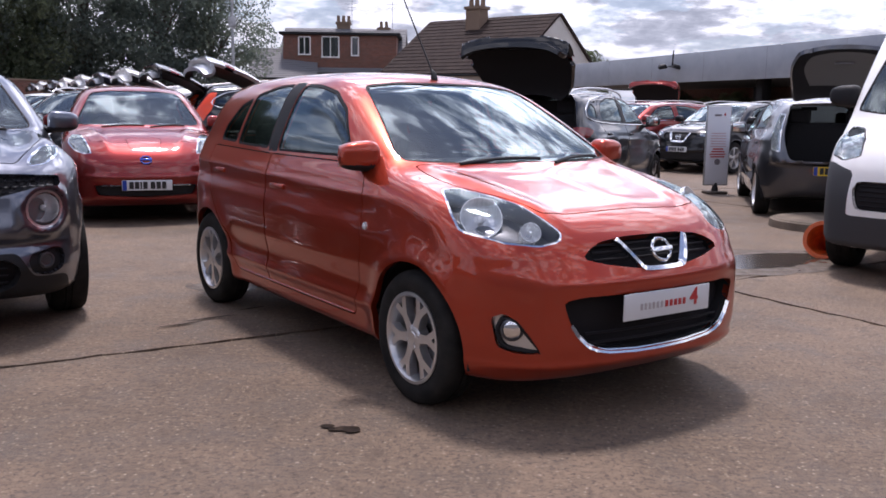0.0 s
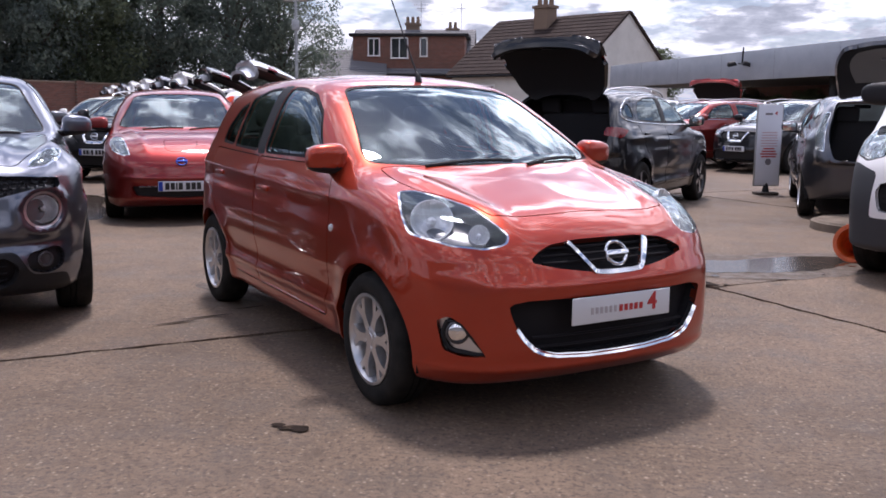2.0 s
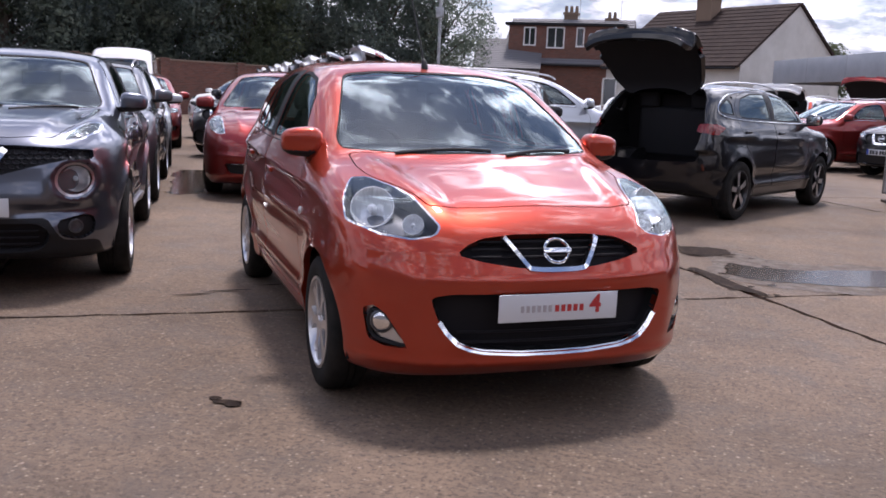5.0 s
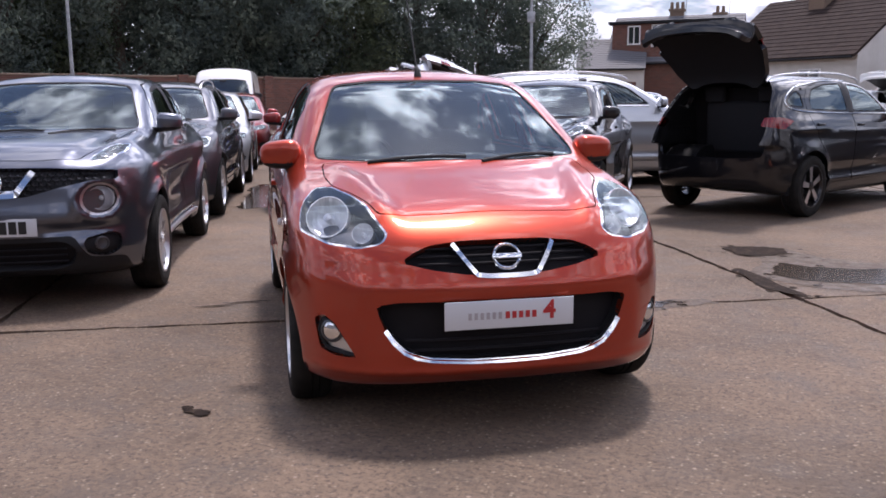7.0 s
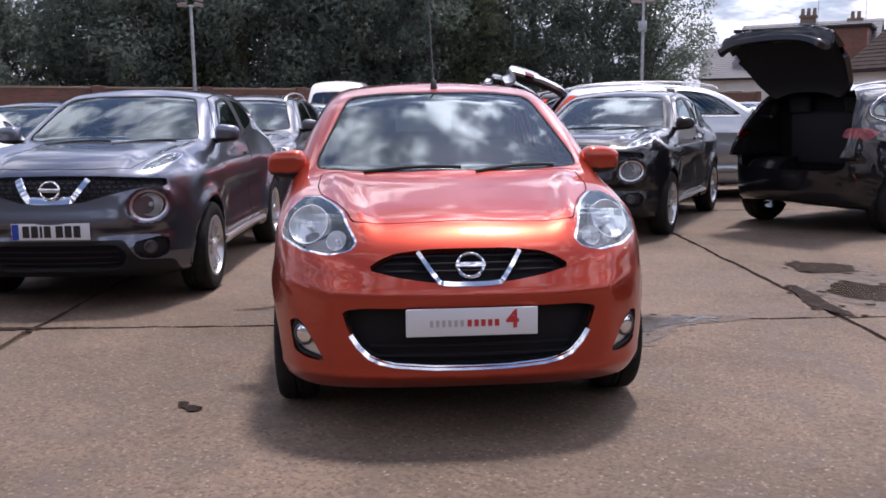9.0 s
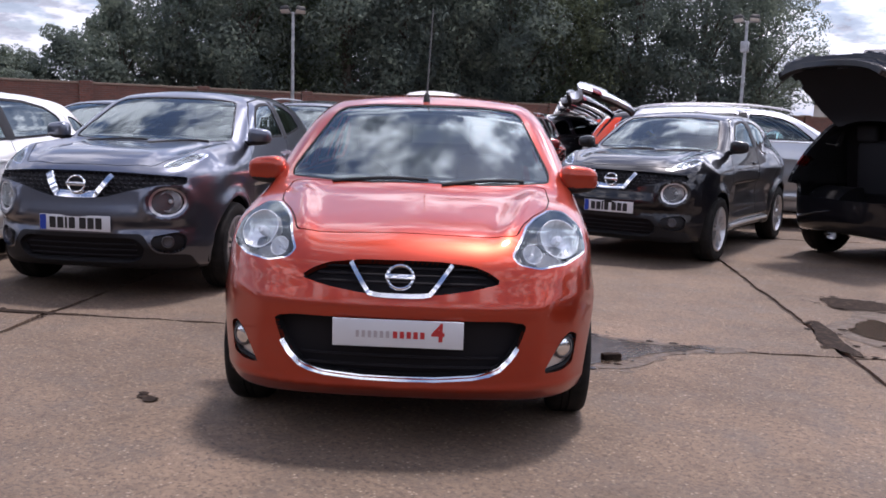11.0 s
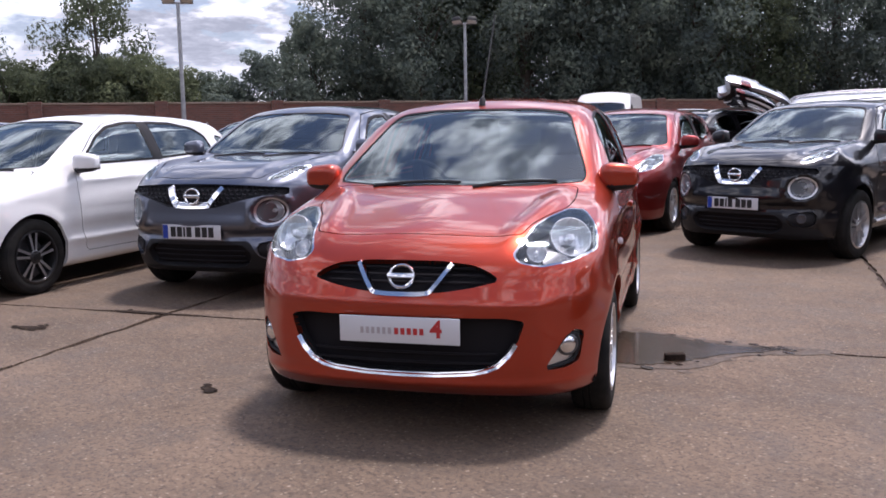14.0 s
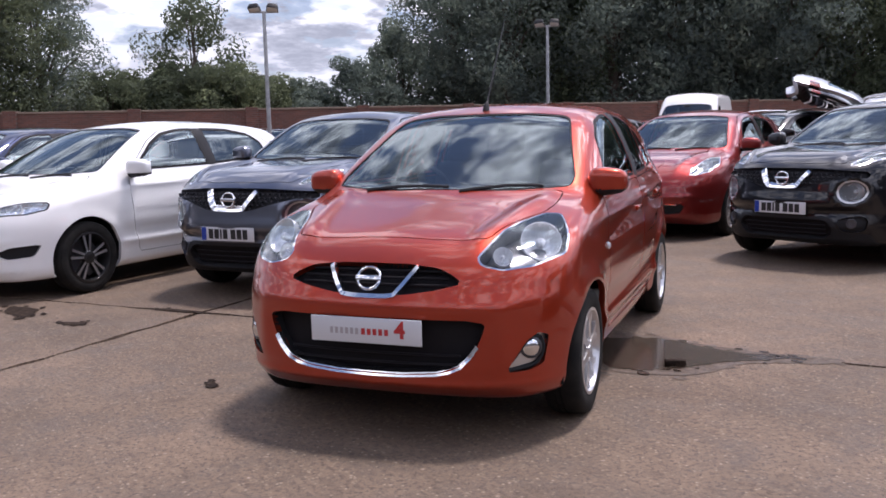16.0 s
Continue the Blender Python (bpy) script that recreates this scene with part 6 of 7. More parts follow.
SUV_TALL = swapped(SUV, "tail_light", ("tail_light", TAILV, "flush", M_TAILORANGE, [(-2.96, 0.70, 1.44), (-3.06, 0.64, 1.44), (-3.30, 0.70, 1.12), (-3.36, 0.66, 0.98), (-3.20, 0.80, 0.98), (-3.10, 0.80, 1.14)], dict(r=0.02)))
SUV["platez"], SUV["rplatez"], LEAF["platez"], HATCH["platez"], LEAF["rplatez"], VAN["platez"] = 0.52, 0.86, 0.43, 0.48, 0.62, 0.40
HATCH_DARK, SUV_DARK = mixed(HATCH, darkrim=True), mixed(SUV, darkrim=True)
COARSE = 0.07
dressed(JUKE, M_GUNMETAL, pose(-3.06, 5.165, 0, 0, 0, -59.5), "crossover", "gunmetal grey crossover with round headlights", 0.034, "juke")
dressed(JUKE, M_BLACK, pose(-0.95, 9.98, 0, 0, 0, -86), "crossover", "glossy black crossover with round headlights", 0.038, "juke")
dressed(HATCH_DARK, M_WHITE, pose(-4.70, 3.26, 0, 0, 0, -62), "hatchback", "pearl white hatchback with tinted rear windows", 0.036, "hatch")
dressed(LEAF, M_RED, pose(-3.56, 10.53, 0, 0, 0, -68), "hatchback", "dark red electric hatchback with a closed nose", 0.042, "leaf")
open_suv = dressed(SUV_DARK, M_BLACK, pose(2.39, 13.91, 0, 0, 0, 64), "crossover", "black crossover with its tailgate wide open", 0.042, "suv", open_hatch=97)
# added black sheet hides the seats, in place of shade inside the boot
part("boot_dark_sheet", box(bmesh.new(), (0.03, 1.34, 0.86), (-2.55, 0, 1.0), (0, -8, 0), 0.01), M_RUBBER, open_suv, "added black sheet standing in for the dark inside the boot")
dressed(LEAF, M_GREY, pose(5.57, 14.2, 0, 0, 0, 76), "hatchback", "grey electric hatchback with its tailgate open", 0.046, "leaf", open_hatch=100)
dressed(VAN, M_WHITE, pose(4.15, 7.16, 0, 0, 0, -130), "van", "white van with a dark grey plastic bumper", 0.05, "van")
# the row with raised tailgates
ROW = "parked cars with raised tailgates"
silver_suv = dressed(SUV_TALL, M_SILVER, pose(-0.05, 15.30, 0, 0, 0, 28), "crossover", "silver crossover with its tailgate raised", 0.045, "suv", ROW, open_hatch=74)
silver_suv.scale = (1.06, 1.06, 1.08)
row = [(M_BLACK, "black crossover with its tailgate raised"), (M_WHITE, "white crossover with its tailgate raised"), (M_GREY, "grey crossover with its tailgate raised"),
       (M_WHITE, ""), (M_WHITE, ""), (M_GREY, ""), (M_WHITE, ""), (M_GREY, "")]
kept = {}
for i, (mat, label) in enumerate(row):
    at = pose(-0.19 - 1.33 * (i + 1), 15.24 + 2.25 * (i + 1), 0, 0, 0, 28 + 2 * (i % 2))
    if mat.name in kept:
        ob = copy_thing(kept[mat.name], at)
    else:
        ob = kept[mat.name] = dressed(SUV_TALL, mat, at, "crossover", label, COARSE, "suv", ROW, open_hatch=75)
    ob.scale = (1.05, 1.05, 1.07)
# the columns that face the camera
FACING_ROW = "parked cars in columns"
dressed(SUV, M_GREY, pose(-5.15, 8.75, 0, 0, 0, -60), "crossover", "dark grey crossover parked behind another car", 0.045, "suv", FACING_ROW)
dressed(HATCH, M_SILVER, pose(-7.35, 12.6, 0, 0, 0, -58), "hatchback", "silver hatchback in a column of parked cars", COARSE, "hatch", FACING_ROW)
red_leaf = dressed(HATCH, M_RED, pose(-9.6, 16.6, 0, 0, 0, -58), "hatchback", "red hatchback in a column of parked cars", COARSE, "hatch", FACING_ROW)
far_van = dressed(VAN, M_WHITE, pose(-16.4, 25.83, 0, 0, 0, -60), "van", "white high-roofed van by the boundary wall", 0.09, "van")
far_van.scale = (1.0, 1.1, 1.03)
navy = dressed(HATCH, M_BLUE, pose(-6.98, 6.95, 0, 0, 0, -59), "hatchback", "navy hatchback in a column of parked cars", 0.05, "hatch", FACING_ROW)
dark = dressed(SUV, M_BLACK, pose(-6.72, 15.75, 0, 0, 0, -92), "crossover", "black crossover in a column of parked cars", COARSE, "suv", FACING_ROW)
copy_thing(navy, pose(-8.27, 18.5, 0, 0, 0, -96))
dressed(JUKE, M_WHITE, pose(-9.95, 20.95, 0, 0, 0, -96), "crossover", "white crossover with round headlights", COARSE, "juke", FACING_ROW)
copy_thing(navy, pose(-8.2, 2.6, 0, 0, 0, -60))
# along the boundary wall
for x, y, src in ((-25.5, 10.5, navy), (-24.0, 14.2, dark), (-23.0, 17.3, red_leaf), (-21.8, 20.3, dark), (-20.6, 24.0, navy), (-26.8, 6.5, dark)):
    tagged(copy_thing(src, pose(x, y, 0, 0, 0, -30)), group="parked cars along the wall")
# across the aisle
dressed(SUV, M_BLACK, pose(5.75, 20.3, 0, 0, 0, -138), "crossover", "black crossover facing the yard", 0.05, "suv", "cars across the aisle")
dressed(SUV, M_RED, pose(3.75, 21.6, 0, 0, 0, -150), "crossover", "dark red crossover across the aisle", COARSE, "suv", "cars across the aisle")
dressed(SUV, M_RED, pose(7.4, 27.6, 0, 0, 0, 60), "crossover", "dark red crossover with its tailgate open", COARSE, "suv", "cars across the aisle", open_hatch=100)
white_suv = dressed(HATCH, M_WHITE, pose(0.2, 23.5, 0, 0, 0, -95), "hatchback", "white hatchback across the aisle", COARSE, "hatch", "cars across the aisle")
copy_thing(white_suv, pose(2.6, 27.0, 0, 0, 0, -110))
copy_thing(kept[M_WHITE.name], pose(5.6, 31.0, 0, 0, 0, 62))
copy_thing(kept[M_GREY.name], pose(10.6, 24.5, 0, 0, 0, 64))
copy_thing(navy, pose(-2.4, 25.0, 0, 0, 0, -80))
copy_thing(red_leaf, pose(-4.8, 28.0, 0, 0, 0, -80))
copy_thing(white_suv, pose(8.6, 21.0, 0, 0, 0, -100))
copy_thing(white_suv, pose(-0.6, 30.0, 0, 0, 0, -90))

# ---- boundary wall, trees, lamps ----
M_BRICK = material("red_brick", (0.25, 0.10, 0.07), 0.85)
bt = M_BRICK.node_tree
bc = bt.nodes.new("ShaderNodeTexCoord")
bk = bt.nodes.new("ShaderNodeTexBrick")
bmap = bt.nodes.new("ShaderNodeMapping")
bmap.inputs["Rotation"].default_value = (radians(90), 0, 0)
bt.links.new(bc.outputs["Object"], bmap.inputs["Vector"])
bt.links.new(bmap.outputs[0], bk.inputs["Vector"])
bk.inputs["Scale"].default_value = 1.0
bk.inputs["Brick Width"].default_value, bk.inputs["Row Height"].default_value, bk.inputs["Mortar Size"].default_value = 0.225, 0.075, 0.006
bk.inputs["Color1"].default_value, bk.inputs["Color2"].default_value, bk.inputs["Mortar"].default_value = (0.20, 0.075, 0.05, 1), (0.13, 0.05, 0.036, 1), (0.17, 0.14, 0.12, 1)
wn2 = noise_node(M_BRICK, 0.8, 6)
plug(M_BRICK, "Base Color", mix_node(M_BRICK, ramp_node(M_BRICK, wn2.outputs["Fac"], [(0.35, 0.0), (0.75, 0.6)]), bk.outputs["Color"], (0.10, 0.065, 0.05)))
bump_node(M_BRICK, bk.outputs["Fac"], -0.4, 0.008)
M_COPING = material("coping_stone", (0.22, 0.16, 0.12), 0.9)


def brick_wall(name, a, b, h=2.3):
    a, b = Vector((*a, 0)), Vector((*b, 0))
    d = b - a
    w = thing(name, pose(a.x, a.y, 0, 0, 0, math.degrees(math.atan2(d.y, d.x))), "weathered red brick boundary wall with piers and a coping", "wall", kind="structure")
    part("brickwork", box(bmesh.new(), (d.length, 0.22, h), (d.length / 2, 0, h / 2)), M_BRICK, w, smooth=False)
    part("coping", box(bmesh.new(), (d.length, 0.30, 0.08), (d.length / 2, 0, h + 0.04), bevel=0.02), M_COPING, w)
    n = int(d.length / 4.2)
    me = None
    for i in range(n + 1):
        if me is None:
            ob = part("pier", box(bmesh.new(), (0.46, 0.46, h + 0.12), (0, 0, h / 2 + 0.06), bevel=0.01), M_BRICK, w, smooth=False)
            me = ob.data
        else:
            ob = part("pier", me, None, w)
        ob.matrix_basis = pose(d.length * i / n, 0, 0)
    return w


brick_wall("wall_west", (-36.2, -4.6), (-14.7, 51.2))
# this run is out of view, added to close the yard in reflections
brick_wall("wall_south", (-36.2, -4.6), (-20, -11), 2.3)
# unseen 6 m walls, added to keep the bright horizon off dark paint
M_CLAD = material("grey_cladding", (0.13, 0.13, 0.135), 0.7)
plug(M_CLAD, "Base Color", ramp_node(M_CLAD, noise_node(M_CLAD, 0.6, 6).outputs["Fac"], [(0.3, (0.10, 0.10, 0.105)), (0.7, (0.16, 0.16, 0.165))]))
for nm, (xa, ya), (xb, yb) in (("added_wall_back", (-20, -11), (26, -9)), ("added_wall_east", (26, -9), (30, 20))):
    L = math.hypot(xb - xa, yb - ya)
    tagged(part(nm, box(bmesh.new(), (L, 0.3, 6.0), (L / 2, 0, 3.0)), M_CLAD, smooth=False, m=pose(xa, ya, 0, 0, 0, math.degrees(math.atan2(yb - ya, xb - xa)))), "unseen plain grey wall added to darken reflections in the paint", "wall", kind="structure")
brick_wall("wall_north", (-14.7, 51.2), (-9.5, 62), 2.3)

M_BARK = material("bark", (0.09, 0.07, 0.055), 0.9)
bump_node(M_BARK, noise_node(M_BARK, 12, 6).outputs["Fac"], 0.8, 0.03)


def leaf_material(name, dark, light):
    m = material(name, dark, 0.8, 0.0, Specular_IOR_Level=0.2)
    g = m.node_tree.nodes.new("ShaderNodeNewGeometry")
    plug(m, "Base Color", ramp_node(m, g.outputs["Random Per Island"], [(0.0, tuple(v * 0.75 for v in dark)), (0.6, dark), (1.0, light)]))
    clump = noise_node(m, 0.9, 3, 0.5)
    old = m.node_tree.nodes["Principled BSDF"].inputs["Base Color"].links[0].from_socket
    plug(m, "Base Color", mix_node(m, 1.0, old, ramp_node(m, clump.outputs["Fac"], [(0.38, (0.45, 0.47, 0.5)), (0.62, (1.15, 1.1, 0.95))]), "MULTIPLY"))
    info = m.node_tree.nodes.new("ShaderNodeObjectInfo")
    now = m.node_tree.nodes["Principled BSDF"].inputs["Base Color"].links[0].from_socket
    plug(m, "Base Color", mix_node(m, 1.0, now, ramp_node(m, info.outputs["Random"], [(0.0, (0.62, 0.66, 0.72)), (1.0, (1.35, 1.30, 1.15))]), "MULTIPLY"))
    t = m.node_tree
    out, b = t.nodes["Material Output"], t.nodes["Principled BSDF"]
    tr = t.nodes.new("ShaderNodeBsdfTranslucent")
    tr.inputs["Color"].default_value = (*light, 1)
    mx = t.nodes.new("ShaderNodeMixShader")
    mx.inputs[0].default_value = 0.35
    t.links.new(b.outputs[0], mx.inputs[1])
    t.links.new(tr.outputs[0], mx.inputs[2])
    t.links.new(mx.outputs[0], out.inputs["Surface"])
    return m


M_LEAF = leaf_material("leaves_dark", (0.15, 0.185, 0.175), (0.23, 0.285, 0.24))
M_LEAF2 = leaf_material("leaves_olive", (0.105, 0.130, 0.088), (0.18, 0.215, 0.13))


def leaves(rng, centres, radii, per, size):
    """Small folded leaf sprays scattered through clumps."""
    n = len(centres) * per
    c = np.repeat(np.array(centres), per, 0)
    r = np.repeat(np.array(radii), per)
    d = rng.normal(size=(n, 3))
    d /= np.linalg.norm(d, axis=1, keepdims=True)
    p = c + d * (r * rng.uniform(0.45, 1.08, n) ** 0.5)[:, None] * np.array([1, 1, 0.8])
    out = d + rng.normal(size=(n, 3)) * 0.42
    a = np.cross(out, rng.normal(size=(n, 3)))
    a /= np.maximum(np.linalg.norm(a, axis=1, keepdims=True), 1e-6)
    b = np.cross(out, a)
    b /= np.maximum(np.linalg.norm(b, axis=1, keepdims=True), 1e-6)
    k = (size * rng.uniform(0.6, 1.4, n))[:, None]
    V = np.stack([p - a * k, p + b * k * 0.45, p + a * k, p - b * k * 0.45], 1).reshape(-1, 3)
    F = np.arange(n * 4).reshape(-1, 4)
    return V, F


def tree(name, m, h, spread, seed, mat, label, low=0.25, clumps=46, per=170, size=0.17):
    rng = np.random.default_rng(seed)
    rnd = random.Random(seed)
    root = thing(name, m, label, "tree")
    bm = bmesh.new()
    tube(bm, [(0, 0, -0.1), (0.05, 0.03, h * 0.3), (-0.05, 0.08, h * 0.62), (0.05, 0, h * 0.9)], [h * 0.028, h * 0.020, h * 0.012, 0.02], 9)
    centres, radii = [], []
    for i in range(clumps):
        t = (i + 0.5) / clumps
        z = h * (low + (0.97 - low) * t)
        prof = math.sin(math.pi * min(1, max(0.12, (z / h - low * 0.6) / (1.04 - low * 0.6)))) ** 0.6
        a = i * 2.39996 + rnd.uniform(-0.5, 0.5)
        rr = spread * prof * rnd.uniform(0.25, 0.92)
        centres.append((rr * math.cos(a), rr * math.sin(a), z + rnd.uniform(-0.3, 0.3)))
        radii.append(spread * rnd.uniform(0.23, 0.40))
        if i % 4 == 0:
            e = centres[-1]
            tube(bm, [(0, 0, z * 0.55), (e[0] * 0.5, e[1] * 0.5, z * 0.82), e], [h * 0.008, h * 0.005, 0.012], 6)
    part("trunk", bm, M_BARK, root)
    V, F = leaves(rng, centres, radii, per, size)
    me = bpy.data.meshes.new("crown")
    me.from_pydata(V.tolist(), [], F.tolist())
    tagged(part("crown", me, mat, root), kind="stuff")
    return root


tall = [tree("tree", pose(-200, 0, 0), 12.0, 3.9, 11, M_LEAF, "tall dark-leaved tree behind the boundary wall", 0.16, 64, 430, 0.105),
        tree("tree", pose(-200, 20, 0), 11.0, 3.6, 12, M_LEAF, "tall dark-leaved tree behind the boundary wall", 0.12, 60, 430, 0.10),
        tree("tree", pose(-200, 40, 0), 10.0, 3.8, 13, M_LEAF2, "broad olive-green tree behind the boundary wall", 0.15, 60, 430, 0.10)]
small = [tree("tree", pose(-200, 60, 0), 5.6, 2.6, 21, M_LEAF2, "low bushy green tree behind the boundary wall", 0.10, 40, 400, 0.09),
         tree("tree", pose(-200, 80, 0), 5.4, 2.4, 22, M_LEAF, "low dark bushy tree behind the boundary wall", 0.10, 40, 400, 0.09),
         tree("tree", pose(-200, 100, 0), 6.8, 2.2, 23, M_LEAF2, "slender young tree behind the boundary wall", 0.25, 30, 280, 0.085)]
used = set()


def plant(src, x, y, turn, sc=1.0, sz=1.0):
    m = pose(x, y, 0, 0, 0, turn)
    if src.name not in used:
        used.add(src.name)
        src.matrix_basis = m
        ob = src
    else:
        ob = copy_thing(src, m)
    ob.scale = (sc, sc, sc * sz)


def polar(x0, y0, bearing, dist):
    a = radians(bearing)
    return x0 - math.sin(a) * dist, y0 + math.cos(a) * dist


# bearings west of north from the end of the walk
for i, (b, dist, src, sc, sz) in enumerate([
        (90, 40, tall[1], 0.95, 0.95), (86, 42, tall[0], 0.95, 0.95), (82.5, 41, tall[2], 0.9, 0.95), (79.5, 43, tall[1], 0.85, 0.9),
        (76, 42, small[0], 0.82, 0.9), (73.4, 43, small[0], 0.86, 0.9), (71, 44, small[2], 1.05, 1.1), (74.8, 44, small[0], 0.80, 0.9), (72, 42, small[0], 0.82, 0.95), (69.8, 43, small[0], 0.82, 1.0), (67, 43, small[0], 0.72, 0.95), (68.5, 42, small[0], 0.84, 0.95), (66, 44, small[0], 0.76, 0.95),
        (64, 43, small[1], 0.82, 0.85), (61, 43, small[1], 0.95, 0.9), (58.3, 44, small[1], 1.05, 1.1), (55, 46, tall[0], 0.92, 0.9),
        (51.5, 44, tall[1], 1.0, 1.0), (48.5, 46, tall[2], 1.0, 1.05), (45, 45, tall[0], 1.05, 1.0), (41.5, 46, tall[1], 1.05, 1.05), (38, 47, tall[0], 1.0, 1.0),
        (34.5, 47, tall[1], 1.05, 1.0), (31.5, 48, tall[2], 0.95, 0.95), (53, 50, tall[1], 1.1, 1.1), (47, 51, tall[0], 1.1, 1.1), (40, 52, tall[0], 1.1, 1.1), (36, 53, tall[1], 1.1, 1.1)]):
    x, y = polar(4.2, 1.9, b, dist)
    plant(src, x, y, 47 * i, sc, sz)
for i, (b, dist, src, sc, sz) in enumerate([(21.5, 50, tall[0], 1.05, 0.95), (17.5, 50, tall[1], 1.0, 1.0), (14.4, 51, tall[0], 0.85, 0.9), (24.5, 52, tall[1], 1.1, 1.0)]):
    x, y = polar(0, 0, b, dist)
    plant(src, x, y, 31 * i + 15, sc, sz)

M_GALV = material("galvanised_steel", (0.35, 0.36, 0.37), 0.45, 0.7)
plug(M_GALV, "Base Color", ramp_node(M_GALV, noise_node(M_GALV, 6).outputs["Fac"], [(0.3, (0.26, 0.27, 0.28)), (0.7, (0.42, 0.43, 0.44))]))
M_LAMPFACE = material("lamp_face", (0.55, 0.55, 0.52), 0.2)


def lamp_post(x, y, h, turn, boxed=False):
    r = thing("lamp_post", pose(x, y, 0, 0, 0, turn), "galvanised steel post with two floodlights on top", "lamp post", "floodlight posts")
    part("post", tube(bmesh.new(), [(0, 0, 0), (0, 0, h * 0.5), (0, 0, h - 0.1)], [0.075, 0.06, 0.05], 12), M_GALV, r)
    part("crossbar", tube(bmesh.new(), [(-0.42, 0, h - 0.12), (0.42, 0, h - 0.12)], 0.03, 8), M_GALV, r)
    for sd in (-1, 1):
        f = part("floodlight", box(bmesh.new(), (0.36, 0.30, 0.16), (0, 0, 0), bevel=0.03, taper=(0.7, 0.7)), M_TRIM, r, m=pose(0.26 * sd, -0.10, h, -20, 7 * sd, 8 * sd))
        part("lamp_glass", box(bmesh.new(), (0.30, 0.24, 0.012), (0, 0, -0.082), bevel=0.004), M_LAMPFACE, f)
    if boxed:
        part("control_box", box(bmesh.new(), (0.26, 0.18, 0.36), (0, -0.10, h - 0.95), bevel=0.01), M_GALV, r)


lamp_post(-7.35, 31.5, 5.1, 10, True)
lamp_post(-19.7, 22.6, 4.95, 40)
lamp_post(-20.6, 12.6, 5.0, 60)

# ---- houses ----
M_RENDER = material("pale_render", (0.62, 0.60, 0.56), 0.85)
plug(M_RENDER, "Base Color", ramp_node(M_RENDER, noise_node(M_RENDER, 0.7, 7).outputs["Fac"], [(0.3, (0.50, 0.48, 0.44)), (0.7, (0.68, 0.66, 0.62))]))
M_TILE = material("brown_roof_tile", (0.075, 0.052, 0.045), 0.85, 0.0, Specular_IOR_Level=0.15)
tn = noise_node(M_TILE, 3, 6)
plug(M_TILE, "Base Color", ramp_node(M_TILE, tn.outputs["Fac"], [(0.3, (0.026, 0.018, 0.016)), (0.7, (0.050, 0.035, 0.030))]))
M_FRAME = material("white_window_frame", (0.75, 0.75, 0.74), 0.4)
M_PANE = material("dark_pane", (0.02, 0.024, 0.028), 0.06, 0.0, Coat_Weight=1.0)
M_SLATE = material("grey_slate", (0.14, 0.14, 0.15), 0.7)
M_CHIM = material("chimney_brick", (0.20, 0.14, 0.10), 0.9)


def window(parent, at, w, h, turn=0, panes=2):
    f = new("window")
    f.parent = parent
    f.matrix_basis = pose(*at, 0, 0, turn)
    part("window_frame", box(box(box(box(bmesh.new(), (w, 0.08, 0.07), (0, 0, h / 2)), (w + 0.1, 0.12, 0.07), (0, -0.03, -h / 2)), (0.07, 0.08, h), (-w / 2, 0, 0)), (0.07, 0.08, h), (w / 2, 0, 0)), M_FRAME, f)
    for i in range(panes):
        pw = (w - 0.07) / panes
        part("pane", box(bmesh.new(), (pw - 0.06, 0.02, h - 0.07), (-w / 2 + 0.035 + pw * (i + 0.5), 0.01, 0)), M_PANE, f)
        if i:
            part("mullion", box(bmesh.new(), (0.06, 0.07, h), (-w / 2 + 0.035 + pw * i, 0, 0)), M_FRAME, f)


def chimney(parent, at, size=(0.9, 0.6, 1.6), pots=2):
    c = part("chimney", box(box(bmesh.new(), size, (0, 0, size[2] / 2)), (size[0] + 0.14, size[1] + 0.14, 0.14), (0, 0, size[2])), M_CHIM, parent, m=pose(*at))
    for i in range(pots):
        part("chimney_pot", cyl(bmesh.new(), 0.13, 0.10, 0.38, pose((i - (pots - 1) / 2) * 0.36, 0, size[2] + 0.25), 12), M_CHIM, c)


def roof_slab(parent, pts, thick, mat, rows=0):
    """A roof slope from four corners: eaves a, b then ridge c, d; courses of tiles as steps."""
    a, b, c2, d2 = (Vector(p) for p in pts)
    bm = bmesh.new()
    n = max(1, rows)
    nrm = (b - a).cross(d2 - a).normalized()
    # one stepped sheet: each course dips towards the ridge and steps up to the next
    prof = [(0.0, 0.0)]
    for i in range(n):
        prof += [(i / n, thick), ((i + 1) / n, thick - 0.02)]
    prof.append((1.0, 0.0))
    left = [bm.verts.new(a.lerp(d2, t) + nrm * h) for t, h in prof]
    right = [bm.verts.new(b.lerp(c2, t) + nrm * h) for t, h in prof]
    for i in range(len(prof) - 1):
        bm.faces.new((left[i], right[i], right[i + 1], left[i + 1]))
    bm.faces.new((left[-1], right[-1], right[0], left[0]))
    bm.faces.new(left[::1])
    bm.faces.new(right[::-1])
    bmesh.ops.recalc_face_normals(bm, faces=bm.faces)
    part("roof", bm, mat, parent, smooth=False)


